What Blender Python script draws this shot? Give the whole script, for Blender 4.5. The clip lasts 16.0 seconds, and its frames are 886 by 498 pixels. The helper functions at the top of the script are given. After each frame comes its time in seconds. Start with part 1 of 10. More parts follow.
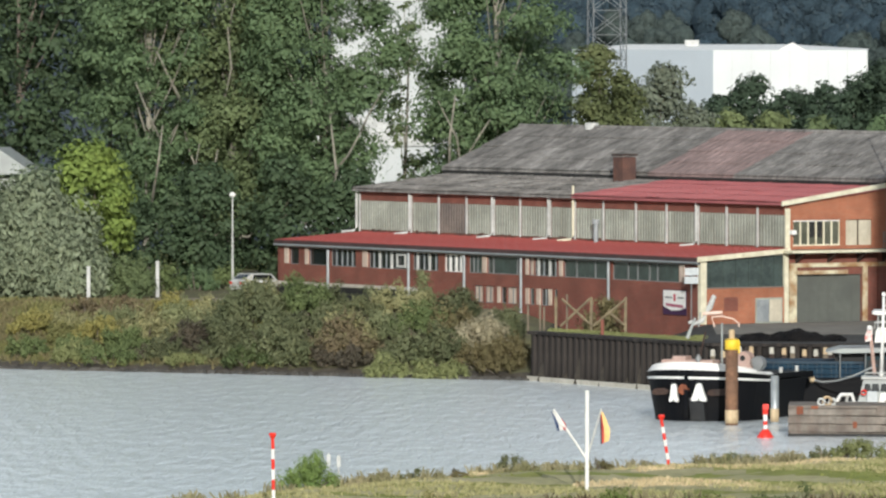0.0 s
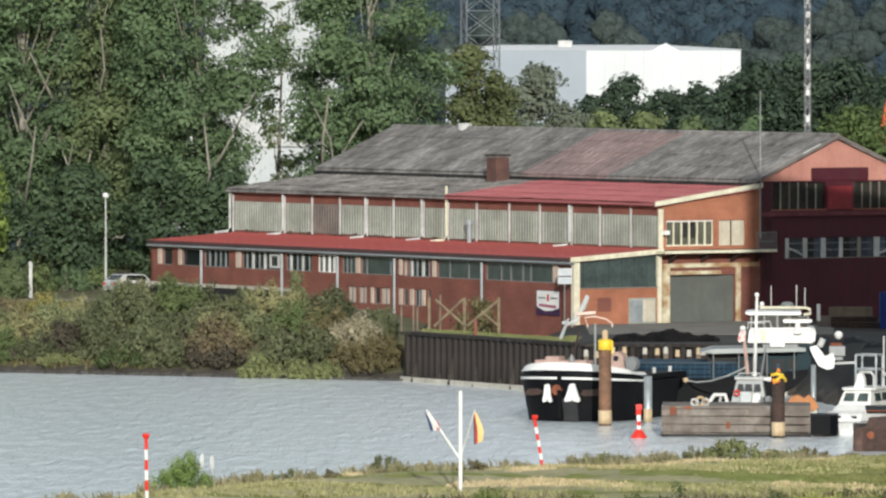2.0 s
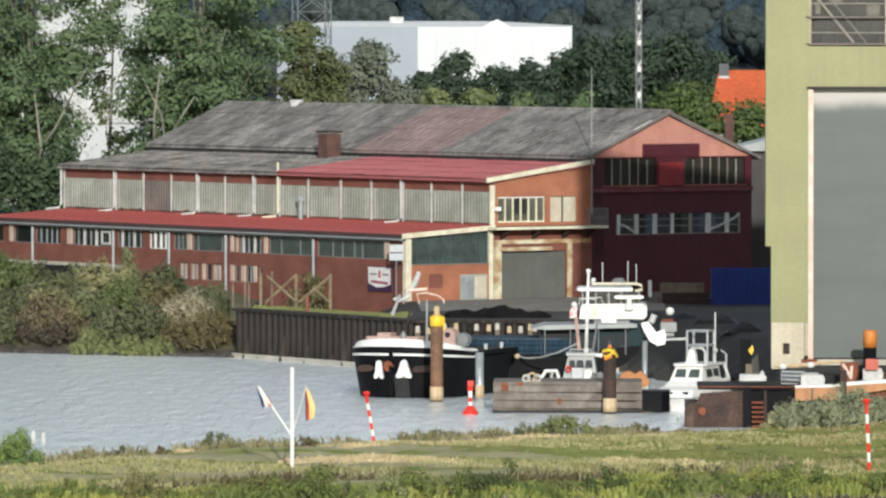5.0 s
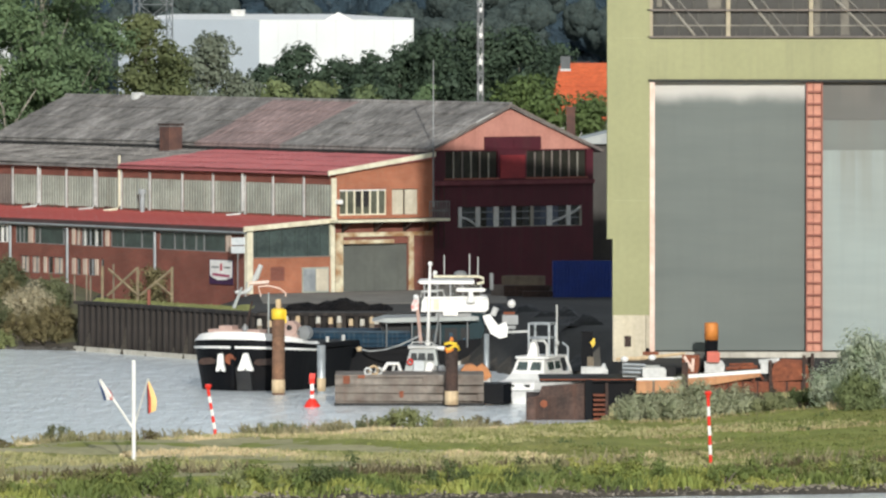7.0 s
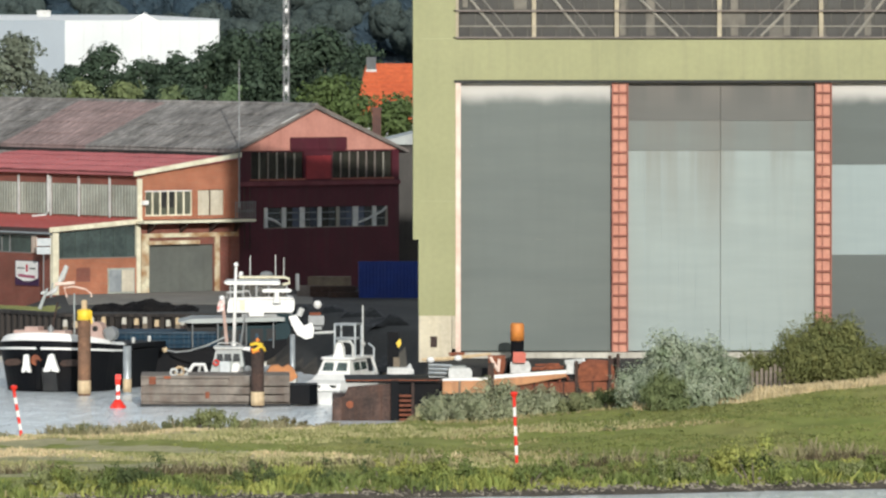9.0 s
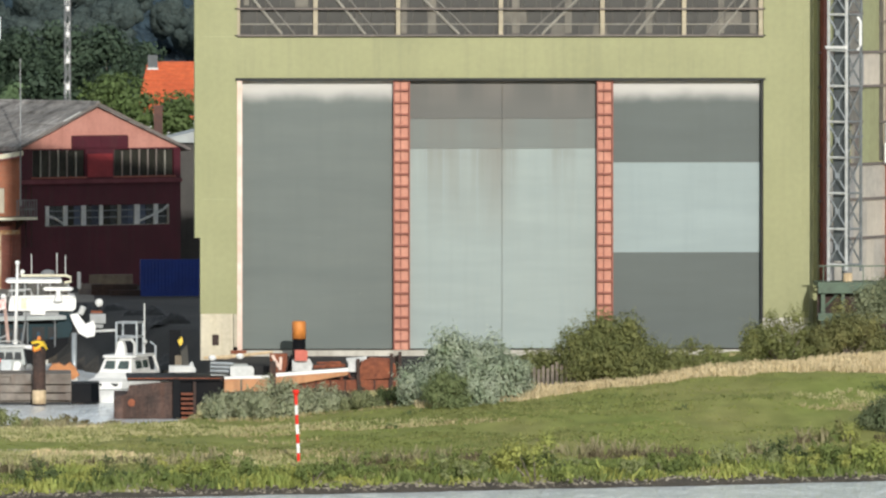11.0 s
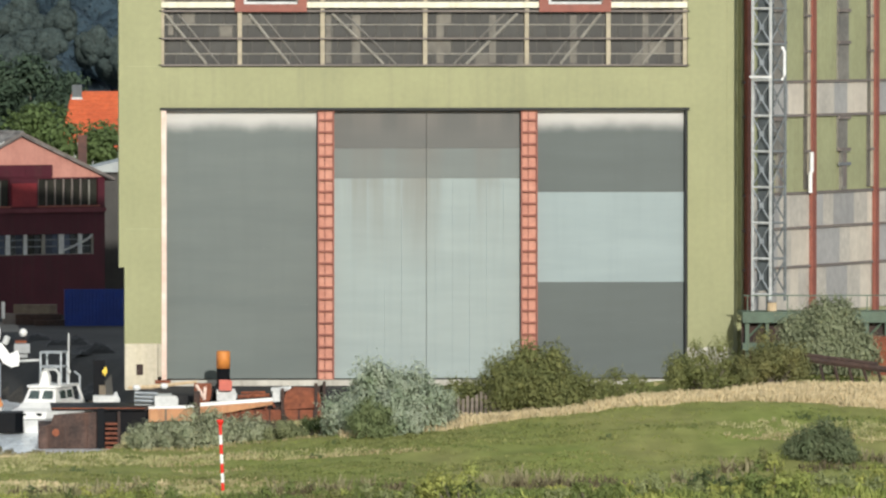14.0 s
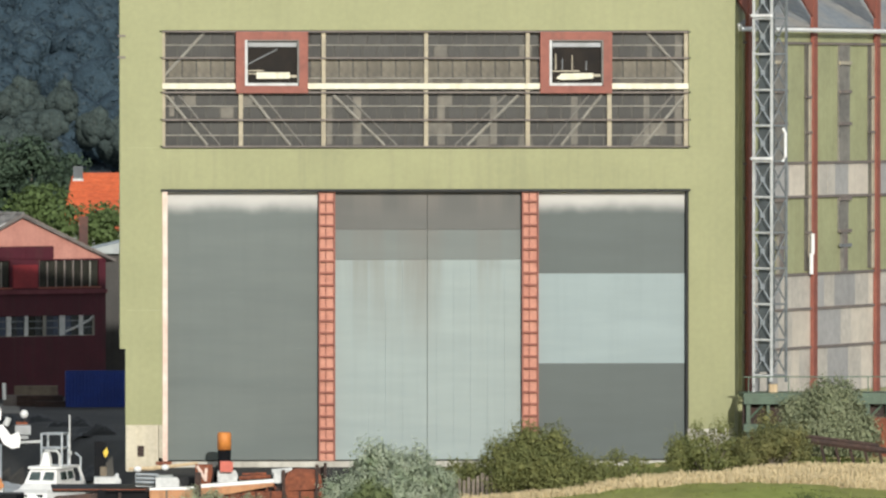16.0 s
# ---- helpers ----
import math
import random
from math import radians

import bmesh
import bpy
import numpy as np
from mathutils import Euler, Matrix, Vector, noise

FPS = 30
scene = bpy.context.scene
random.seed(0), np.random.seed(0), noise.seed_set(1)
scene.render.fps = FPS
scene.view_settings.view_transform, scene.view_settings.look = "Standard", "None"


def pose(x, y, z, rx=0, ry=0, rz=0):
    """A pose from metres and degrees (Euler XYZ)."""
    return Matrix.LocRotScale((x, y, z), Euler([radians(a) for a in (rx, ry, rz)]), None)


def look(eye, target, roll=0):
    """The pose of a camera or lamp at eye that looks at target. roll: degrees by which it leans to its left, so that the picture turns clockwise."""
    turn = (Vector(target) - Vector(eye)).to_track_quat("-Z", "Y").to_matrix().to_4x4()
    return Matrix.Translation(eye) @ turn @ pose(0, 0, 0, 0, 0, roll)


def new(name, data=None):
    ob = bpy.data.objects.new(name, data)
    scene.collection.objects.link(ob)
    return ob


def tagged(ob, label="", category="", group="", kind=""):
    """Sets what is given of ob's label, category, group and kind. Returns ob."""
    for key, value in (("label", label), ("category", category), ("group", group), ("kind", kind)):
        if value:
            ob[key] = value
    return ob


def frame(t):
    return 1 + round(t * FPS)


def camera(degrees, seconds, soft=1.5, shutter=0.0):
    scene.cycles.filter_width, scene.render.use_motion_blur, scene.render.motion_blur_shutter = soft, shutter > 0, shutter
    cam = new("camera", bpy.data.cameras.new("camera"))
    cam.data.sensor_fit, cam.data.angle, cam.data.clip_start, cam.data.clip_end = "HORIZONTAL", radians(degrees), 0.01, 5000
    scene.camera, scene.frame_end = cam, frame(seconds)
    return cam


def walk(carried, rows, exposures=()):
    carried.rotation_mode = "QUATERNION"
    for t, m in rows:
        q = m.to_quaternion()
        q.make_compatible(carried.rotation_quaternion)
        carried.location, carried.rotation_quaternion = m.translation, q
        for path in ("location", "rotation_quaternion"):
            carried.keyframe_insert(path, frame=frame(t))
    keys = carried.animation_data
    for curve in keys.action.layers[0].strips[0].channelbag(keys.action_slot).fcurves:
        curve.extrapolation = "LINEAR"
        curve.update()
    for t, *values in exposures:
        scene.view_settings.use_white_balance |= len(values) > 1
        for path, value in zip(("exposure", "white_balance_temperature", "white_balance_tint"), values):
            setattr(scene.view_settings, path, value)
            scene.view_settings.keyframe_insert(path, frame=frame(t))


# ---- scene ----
# ---------------------------------------------------------------- camera
# A long lens on a high bank: it stands still and only turns.
EYE = (0.0, 0.0, 25.5)
cam = camera(5.984, 16.0, soft=2.4)
# seconds, and the point looked at on a plane 1000 m ahead (x, z)
AIM = [
    (0.0, -53.57, -2.09),
    (0.5, -49.91, -2.15),
    (1.0, -46.23, -2.55),
    (1.5, -42.49, -2.01),
    (2.0, -38.59, -2.01),
    (2.5, -34.76, -2.34),
    (3.0, -30.95, -3.41),
    (3.5, -27.47, -3.25),
    (3.7, -26.13, -2.93),
    (6.0, -10.49, -6.04),
    (6.5, -4.73, -5.84),
    (7.0, -0.00, -5.63),
    (7.5, 3.91, -5.63),
    (8.0, 8.34, -5.29),
    (8.5, 15.25, -5.33),
    (9.0, 22.91, -5.56),
    (9.5, 30.35, -5.23),
    (10.0, 36.64, -5.53),
    (10.2, 38.97, -5.84),
    (12.3, 57.85, -5.71),
    (12.5, 57.79, -5.77),
    (13.0, 57.85, -5.72),
    (13.5, 57.65, -4.80),
    (14.0, 57.67, -2.33),
    (14.5, 57.64, 0.29),
    (15.0, 57.74, 2.55),
    (15.5, 57.55, 5.10),
    (16.0, 57.55, 7.29),
]
walk(cam, [(t, look(EYE, (x, 1000.0, z))) for t, x, z in AIM])

# ---------------------------------------------------------------- light
world = bpy.data.worlds.new("sky")
scene.world = world
world.use_nodes = True
wn = world.node_tree.nodes
sky = wn.new("ShaderNodeTexSky")
sky.sky_type = "NISHITA"
sky.sun_disc = False
SUN_ELEVATION, SUN_AZIMUTH = 16.0, 6.4        # degrees; azimuth to the right of straight behind the camera
sky.sun_elevation = radians(SUN_ELEVATION)
sky.sun_rotation = radians(180.0 - SUN_AZIMUTH)
sky.air_density, sky.dust_density, sky.ozone_density = 1.0, 1.0, 1.0
# broken bright cloud over the whole sky
wl = world.node_tree.links
wco, cloud, veil, over = wn.new("ShaderNodeTexCoord"), wn.new("ShaderNodeTexNoise"), wn.new("ShaderNodeMapRange"), wn.new("ShaderNodeMix")
cloud.inputs["Scale"].default_value, cloud.inputs["Detail"].default_value = 3.0, 6.0
veil.inputs["From Min"].default_value, veil.inputs["From Max"].default_value = 0.32, 0.62
veil.inputs["To Min"].default_value, veil.inputs["To Max"].default_value = 0.45, 0.95
over.data_type = "RGBA"
over.inputs[7].default_value = (3.0, 3.2, 3.3, 1)
wl.new(wco.outputs["Generated"], cloud.inputs["Vector"])
wl.new(cloud.outputs["Fac"], veil.inputs["Value"])
wl.new(veil.outputs["Result"], over.inputs[0])
wl.new(sky.outputs[0], over.inputs[6])
wl.new(over.outputs[2], wn["Background"].inputs[0])
wn["Background"].inputs[1].default_value = 0.14
sun = new("sun", bpy.data.lights.new("sun", "SUN"))
sun.data.energy, sun.data.angle, sun.data.color = 3.1, radians(0.6), (1.0, 0.97, 0.90)
sx = math.sin(radians(SUN_AZIMUTH)) * math.cos(radians(SUN_ELEVATION))
sy = -math.cos(radians(SUN_AZIMUTH)) * math.cos(radians(SUN_ELEVATION))
sun.matrix_world = look((sx * 900, sy * 900, 900 * math.sin(radians(SUN_ELEVATION))), (0, 0, 0))
scene.view_settings.exposure = 0.36

# ---------------------------------------------------------------- materials
def mat(name, a, b=None, rough=0.8, metal=0.0, scale=0.6, fine=4.0, mix=0.5, grain=0.10, bump=0.12, dist=0.02, streak=0.0, streak_col=(0.05, 0.04, 0.03), island=0.0, obrand=0.0, spec=0.4, stretch=None):
    """Two colours mixed by broad noise, with fine grain, optional vertical streaks and a small relief."""
    m = bpy.data.materials.new(name)
    m.use_nodes = True
    n, l = m.node_tree.nodes, m.node_tree.links
    p = n["Principled BSDF"]
    p.inputs["Roughness"].default_value, p.inputs["Metallic"].default_value = rough, metal
    p.inputs["Specular IOR Level"].default_value = spec
    co = n.new("ShaderNodeTexCoord")
    big, small = n.new("ShaderNodeTexNoise"), n.new("ShaderNodeTexNoise")
    for k, s, d in ((big, scale, 4.0), (small, fine, 3.0)):
        k.inputs["Scale"].default_value, k.inputs["Detail"].default_value = s, d
        l.new(co.outputs["Object"], k.inputs["Vector"])
    if stretch:
        mp = n.new("ShaderNodeMapping")
        mp.inputs["Scale"].default_value = stretch
        l.new(co.outputs["Object"], mp.inputs["Vector"])
        l.new(mp.outputs["Vector"], big.inputs["Vector"])
        l.new(mp.outputs["Vector"], small.inputs["Vector"])
    ramp = n.new("ShaderNodeMapRange")
    ramp.inputs["From Min"].default_value, ramp.inputs["From Max"].default_value = 0.5 - 0.3 * mix, 0.5 + 0.3 * mix
    l.new(big.outputs["Fac"], ramp.inputs["Value"])
    c = n.new("ShaderNodeMix")
    c.data_type = "RGBA"
    c.inputs[6].default_value, c.inputs[7].default_value = (*a, 1), (*(b or a), 1)
    l.new(ramp.outputs["Result"], c.inputs[0])
    last = c.outputs[2]

    def times(value, lo, hi, colour):
        r = n.new("ShaderNodeMapRange")
        r.inputs["From Min"].default_value, r.inputs["From Max"].default_value = 0.25 if value.name == "Fac" else 0.0, 0.75 if value.name == "Fac" else 1.0
        r.inputs["To Min"].default_value, r.inputs["To Max"].default_value = lo, hi
        l.new(value, r.inputs["Value"])
        x = n.new("ShaderNodeVectorMath")
        x.operation = "SCALE"
        l.new(colour, x.inputs[0])
        l.new(r.outputs["Result"], x.inputs["Scale"])
        return x.outputs[0]

    if grain:
        last = times(small.outputs["Fac"], 1 - grain, 1 + grain, last)
    if island:
        g = n.new("ShaderNodeNewGeometry")
        last = times(g.outputs["Random Per Island"], 1 - island, 1 + island, last)
    if obrand:
        g = n.new("ShaderNodeObjectInfo")
        last = times(g.outputs["Random"], 1 - obrand, 1 + obrand, last)
    if streak:
        mp = n.new("ShaderNodeMapping")
        mp.inputs["Scale"].default_value = (1.6, 1.6, 0.09)
        st = n.new("ShaderNodeTexNoise")
        st.inputs["Scale"].default_value, st.inputs["Detail"].default_value = 1.5, 6.0
        l.new(co.outputs["Object"], mp.inputs["Vector"])
        l.new(mp.outputs["Vector"], st.inputs["Vector"])
        r = n.new("ShaderNodeMapRange")
        r.inputs["From Min"].default_value, r.inputs["From Max"].default_value, r.inputs["To Max"].default_value = 0.48, 0.75, streak
        l.new(st.outputs["Fac"], r.inputs["Value"])
        x = n.new("ShaderNodeMix")
        x.data_type = "RGBA"
        x.inputs[7].default_value = (*streak_col, 1)
        l.new(r.outputs["Result"], x.inputs[0])
        l.new(last, x.inputs[6])
        last = x.outputs[2]
    l.new(last, p.inputs["Base Color"])
    if bump:
        bp = n.new("ShaderNodeBump")
        bp.inputs["Strength"].default_value, bp.inputs["Distance"].default_value = bump, dist
        l.new(small.outputs["Fac"], bp.inputs["Height"])
        l.new(bp.outputs["Normal"], p.inputs["Normal"])
    return m


def brick_mat(name, a, b, mortar):
    m = bpy.data.materials.new(name)
    m.use_nodes = True
    n, l = m.node_tree.nodes, m.node_tree.links
    p = n["Principled BSDF"]
    p.inputs["Roughness"].default_value = 0.88
    co = n.new("ShaderNodeTexCoord")
    sep, com = n.new("ShaderNodeSeparateXYZ"), n.new("ShaderNodeCombineXYZ")
    add = n.new("ShaderNodeMath")
    l.new(co.outputs["Object"], sep.inputs[0])
    l.new(sep.outputs[0], add.inputs[0])
    l.new(sep.outputs[1], add.inputs[1])
    l.new(add.outputs[0], com.inputs[0])
    l.new(sep.outputs[2], com.inputs[1])
    br = n.new("ShaderNodeTexBrick")
    br.inputs["Color1"].default_value, br.inputs["Color2"].default_value, br.inputs["Mortar"].default_value = (*a, 1), (*b, 1), (*mortar, 1)
    br.inputs["Scale"].default_value, br.inputs["Brick Width"].default_value, br.inputs["Row Height"].default_value, br.inputs["Mortar Size"].default_value = 1.0, 0.25, 0.083, 0.007
    l.new(com.outputs[0], br.inputs["Vector"])
    no = n.new("ShaderNodeTexNoise")
    no.inputs["Scale"].default_value, no.inputs["Detail"].default_value = 0.45, 6.0
    l.new(co.outputs["Object"], no.inputs["Vector"])
    r = n.new("ShaderNodeMapRange")
    r.inputs["From Min"].default_value, r.inputs["From Max"].default_value, r.inputs["To Min"].default_value, r.inputs["To Max"].default_value = 0.3, 0.7, 0.72, 1.2
    l.new(no.outputs["Fac"], r.inputs["Value"])
    x = n.new("ShaderNodeVectorMath")
    x.operation = "SCALE"
    l.new(br.outputs["Color"], x.inputs[0])
    l.new(r.outputs["Result"], x.inputs["Scale"])
    l.new(x.outputs[0], p.inputs["Base Color"])
    bp = n.new("ShaderNodeBump")
    bp.inputs["Strength"].default_value, bp.inputs["Distance"].default_value = 0.4, 0.01
    bp.invert = True
    l.new(br.outputs["Fac"], bp.inputs["Height"])
    l.new(bp.outputs["Normal"], p.inputs["Normal"])
    return m


def leaf_mat(name, a, b, scale=0.4, var=0.14, through_light=0.26, each=0.0):
    """Leaves: two greens in broad patches, each leaf a little different, some light passing through."""
    m = mat(name, a, b, rough=0.65, scale=scale, fine=1.2, mix=0.8, grain=0.2, bump=0.0, island=var, obrand=each, spec=0.25)
    n, l = m.node_tree.nodes, m.node_tree.links
    p, out = n["Principled BSDF"], n["Material Output"]
    tr, mx = n.new("ShaderNodeBsdfTranslucent"), n.new("ShaderNodeMixShader")
    mx.inputs[0].default_value = through_light
    l.new(p.inputs["Base Color"].links[0].from_socket, tr.inputs["Color"])
    l.new(p.outputs[0], mx.inputs[1])
    l.new(tr.outputs[0], mx.inputs[2])
    l.new(mx.outputs[0], out.inputs[0])
    return m


def far_crown_mat(name, a, b):
    """Tree crowns more than a mile off: leafy relief at two sizes on rounded masses, each crown a little different."""
    m = mat(name, a, b, rough=0.9, scale=0.03, fine=1.6, mix=0.8, grain=0.3, bump=0.6, dist=0.5, island=0.06, spec=0.1)
    return m


def glass_mat(name, tint, rough=0.08):
    m = mat(name, tint, tuple(0.6 * c for c in tint), rough=rough, scale=0.8, fine=5.0, grain=0.2, bump=0.05, dist=0.01, spec=0.8)
    return m


M_BRICK = brick_mat("red_brick", (0.225, 0.069, 0.048), (0.165, 0.051, 0.038), (0.19, 0.115, 0.088))
M_BRICK_ORANGE = brick_mat("orange_red_brick", (0.37, 0.128, 0.068), (0.31, 0.104, 0.056), (0.30, 0.18, 0.12))
M_MAROON = mat("maroon_paint", (0.074, 0.0095, 0.019), (0.056, 0.007, 0.014), rough=0.6, scale=0.4, streak=0.25)
M_PINK = mat("faded_pink_boards", (0.50, 0.24, 0.19), (0.42, 0.19, 0.15), rough=0.8, scale=0.5, streak=0.35, streak_col=(0.25, 0.1, 0.08))
M_RED_ROOF = mat("red_sheet_roof", (0.32, 0.075, 0.068), (0.26, 0.06, 0.057), rough=0.5, scale=0.25, fine=2.0, grain=0.12, bump=0.05)
M_RED_ROOF_B = mat("dull_red_sheet_roof", (0.38, 0.125, 0.13), (0.31, 0.098, 0.104), rough=0.55, scale=0.25, fine=2.0, grain=0.12, bump=0.05)
M_GREY_ROOF = mat("weathered_fibre_cement", (0.292, 0.280, 0.267), (0.082, 0.077, 0.074), rough=0.92, scale=0.5, fine=2.2, mix=0.9, grain=0.4, bump=0.5, obrand=0.12, stretch=(0.8, 1.25, 0.8))
M_PINK_ROOF = mat("reddish_fibre_cement", (0.31, 0.225, 0.215), (0.18, 0.135, 0.13), rough=0.92, scale=0.5, fine=2.2, mix=0.9, grain=0.3, bump=0.4, obrand=0.10, stretch=(0.8, 1.25, 0.8))
M_CREAM = mat("cream_painted_steel", (0.73, 0.70, 0.55), (0.60, 0.565, 0.43), rough=0.55, scale=1.2, streak=0.25, streak_col=(0.3, 0.17, 0.07))
M_WHITE = mat("white_paint", (0.80, 0.80, 0.78), (0.70, 0.70, 0.69), rough=0.45, scale=0.8, grain=0.06, bump=0.05)
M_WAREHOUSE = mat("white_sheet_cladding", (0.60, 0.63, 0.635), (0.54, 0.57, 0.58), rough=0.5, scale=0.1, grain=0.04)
M_GREYWHITE = mat("aged_white_paint", (0.55, 0.56, 0.55), (0.42, 0.43, 0.42), rough=0.6, scale=0.8, grain=0.15)
M_CORR = mat("aged_pale_cladding", (0.377, 0.400, 0.354), (0.262, 0.281, 0.244), rough=0.75, scale=0.5, grain=0.15, streak=0.35, streak_col=(0.2, 0.19, 0.15), island=0.10)
M_CORR_DARK = mat("brown_grey_cladding", (0.20, 0.17, 0.15), (0.15, 0.13, 0.12), rough=0.8, scale=0.5, grain=0.2)
# near-black, for rubber and for sheets that stand in for shade
M_DARK = mat("black_and_shade", (0.012, 0.013, 0.014), (0.02, 0.02, 0.02), rough=0.7, bump=0.0)
M_PANE = glass_mat("dusty_green_pane", (0.060, 0.085, 0.080), 0.25)
M_PANE_DARK = glass_mat("dark_window_pane", (0.018, 0.024, 0.026), 0.12)
M_GREYSTEEL = mat("grey_steel", (0.25, 0.26, 0.27), (0.19, 0.2, 0.2), rough=0.5, metal=0.3, scale=1.0)
M_SHUTTER = mat("grey_roller_shutter", (0.135, 0.145, 0.13), (0.11, 0.118, 0.108), rough=0.6, scale=0.5, streak=0.2)
M_GREEN = mat("pale_green_hall_cladding", (0.268, 0.272, 0.134), (0.242, 0.248, 0.120), rough=0.55, scale=0.25, fine=3.0, grain=0.06, bump=0.03, streak=0.22, streak_col=(0.19, 0.19, 0.10))
M_GREEN_STAINED = mat("stained_green_cladding", (0.268, 0.272, 0.134), (0.236, 0.24, 0.118), rough=0.55, scale=0.25, fine=3.0, grain=0.06, bump=0.03, streak=0.24, streak_col=(0.12, 0.115, 0.07))
M_GREEN_B = mat("olive_green_cladding", (0.35, 0.36, 0.20), (0.30, 0.31, 0.175), rough=0.6, scale=0.3, fine=3.0, grain=0.08, streak=0.3, streak_col=(0.2, 0.2, 0.1))
M_GREEN_STEEL = mat("dark_green_painted_steel", (0.085, 0.13, 0.088), (0.065, 0.10, 0.068), rough=0.6, scale=0.8, streak=0.3)
M_REDSTEEL = mat("red_oxide_steel", (0.27, 0.092, 0.065), (0.22, 0.075, 0.055), rough=0.65, scale=0.9, streak=0.2)
M_FADEDPINK = mat("faded_pink_machinery", (0.46, 0.33, 0.29), (0.36, 0.24, 0.20), rough=0.7, scale=1.5)
M_PALEPINK = mat("pale_pink_steel", (0.74, 0.60, 0.52), (0.62, 0.44, 0.36), rough=0.6, scale=0.9, streak=0.3, streak_col=(0.5, 0.25, 0.18))
M_AGEDCREAM = mat("grimy_cream_steel", (0.46, 0.42, 0.32), (0.34, 0.30, 0.23), rough=0.7, scale=1.2, mix=0.8, streak=0.3)
M_DULLBAR = mat("dull_grey_bar", (0.19, 0.18, 0.16), (0.12, 0.115, 0.105), rough=0.7, scale=1.0, mix=0.8)
M_SALMON = mat("salmon_primer_steel", (0.52, 0.25, 0.18), (0.44, 0.19, 0.135), rough=0.65, scale=0.9)
M_GALV_DARK = mat("dull_galvanised_steel", (0.22, 0.24, 0.25), (0.15, 0.165, 0.17), rough=0.6, metal=0.2, scale=1.5)
M_GALV = mat("galvanised_steel", (0.40, 0.43, 0.45), (0.30, 0.33, 0.35), rough=0.45, metal=0.4, scale=1.5)
M_TRANSLUCENT = mat("dirty_translucent_sheet", (0.56, 0.52, 0.45), (0.40, 0.375, 0.33), rough=0.45, scale=0.35, fine=2.5, mix=0.7, grain=0.15, streak=0.3, streak_col=(0.42, 0.39, 0.34))
M_HALLGLASS = mat("dirty_hall_glazing", (0.042, 0.041, 0.035), (0.025, 0.025, 0.023), rough=0.45, scale=0.45, fine=2.2, mix=0.8, grain=0.2, obrand=0.25, streak=0.22, streak_col=(0.14, 0.13, 0.11), spec=0.25)
M_STAINED = mat("beige_stained_pane", (0.16, 0.147, 0.12), (0.085, 0.08, 0.068), rough=0.5, scale=0.7, fine=2.2, mix=0.8, grain=0.25, streak=0.3, streak_col=(0.26, 0.23, 0.18), spec=0.25)
M_CREAMPOST = mat("weathered_cream_post", (0.46, 0.40, 0.28), (0.30, 0.265, 0.20), rough=0.7, scale=1.3, mix=0.9, streak=0.3, streak_col=(0.2, 0.17, 0.12))
M_BRACE = mat("bleached_cream_brace", (0.30, 0.285, 0.245), (0.20, 0.19, 0.165), rough=0.7, scale=1.0, mix=0.8)
M_DOORBOARD = mat("bleached_door_boards", (0.56, 0.52, 0.42), (0.42, 0.38, 0.30), rough=0.8, scale=0.9, mix=0.8, streak=0.3, streak_col=(0.3, 0.22, 0.14))
M_CONCRETE = mat("pale_concrete", (0.52, 0.50, 0.44), (0.40, 0.38, 0.33), rough=0.9, scale=0.9, streak=0.4, streak_col=(0.16, 0.14, 0.11))
M_RUST = mat("rusty_dark_steel", (0.060, 0.034, 0.026), (0.030, 0.023, 0.021), rough=0.85, scale=0.8, fine=5, mix=0.8, grain=0.4, bump=0.3)
M_RUST_RED = mat("rust_red_steel", (0.24, 0.075, 0.035), (0.13, 0.045, 0.028), rough=0.85, scale=0.9, fine=5, mix=0.8, grain=0.35, bump=0.3)
M_PILE = mat("tarred_sheet_piling", (0.014, 0.0115, 0.0105), (0.006, 0.0055, 0.0055), rough=0.85, scale=0.9, fine=3, mix=0.9, grain=0.35, bump=0.3, obrand=0.7, streak=0.42, streak_col=(0.13, 0.105, 0.09))
M_BLACK = mat("black_hull_paint", (0.004, 0.005, 0.007), (0.007, 0.007, 0.008), rough=0.6, scale=0.6, spec=0.1)
M_BLUERIB = mat("faded_blue_paint", (0.022, 0.058, 0.092), (0.010, 0.026, 0.045), rough=0.65, scale=1.2)
M_BLUEHULL = mat("dark_blue_paint", (0.014, 0.045, 0.078), (0.009, 0.03, 0.055), rough=0.65, scale=0.6, spec=0.15)
M_CONTAINER = mat("blue_container_paint", (0.007, 0.034, 0.215), (0.006, 0.028, 0.175), rough=0.5, scale=0.6, grain=0.1)
M_GREYHULL = mat("worn_grey_pontoon_paint", (0.235, 0.212, 0.185), (0.107, 0.087, 0.074), rough=0.8, scale=1.0, mix=0.8, grain=0.3, streak=0.4, streak_col=(0.10, 0.05, 0.03), bump=0.3)
M_LIGHTGREY = mat("light_grey_boat_paint", (0.34, 0.37, 0.36), (0.28, 0.30, 0.30), rough=0.5, scale=1.0)
M_YELLOW = mat("yellow_paint", (0.80, 0.56, 0.04), (0.68, 0.46, 0.04), rough=0.5, scale=1.5)
M_RUSTPIPE = mat("rust_brown_pile", (0.22, 0.115, 0.065), (0.13, 0.075, 0.05), rough=0.8, scale=0.9, mix=0.8, grain=0.3, streak=0.3)
M_SANDPAINT = mat("pale_sand_paint", (0.60, 0.47, 0.30), (0.45, 0.33, 0.20), rough=0.8, scale=1.5, streak=0.4)
M_REDSIG = mat("signal_red_paint", (0.75, 0.035, 0.02), (0.65, 0.03, 0.02), rough=0.4, scale=2.0, grain=0.08)
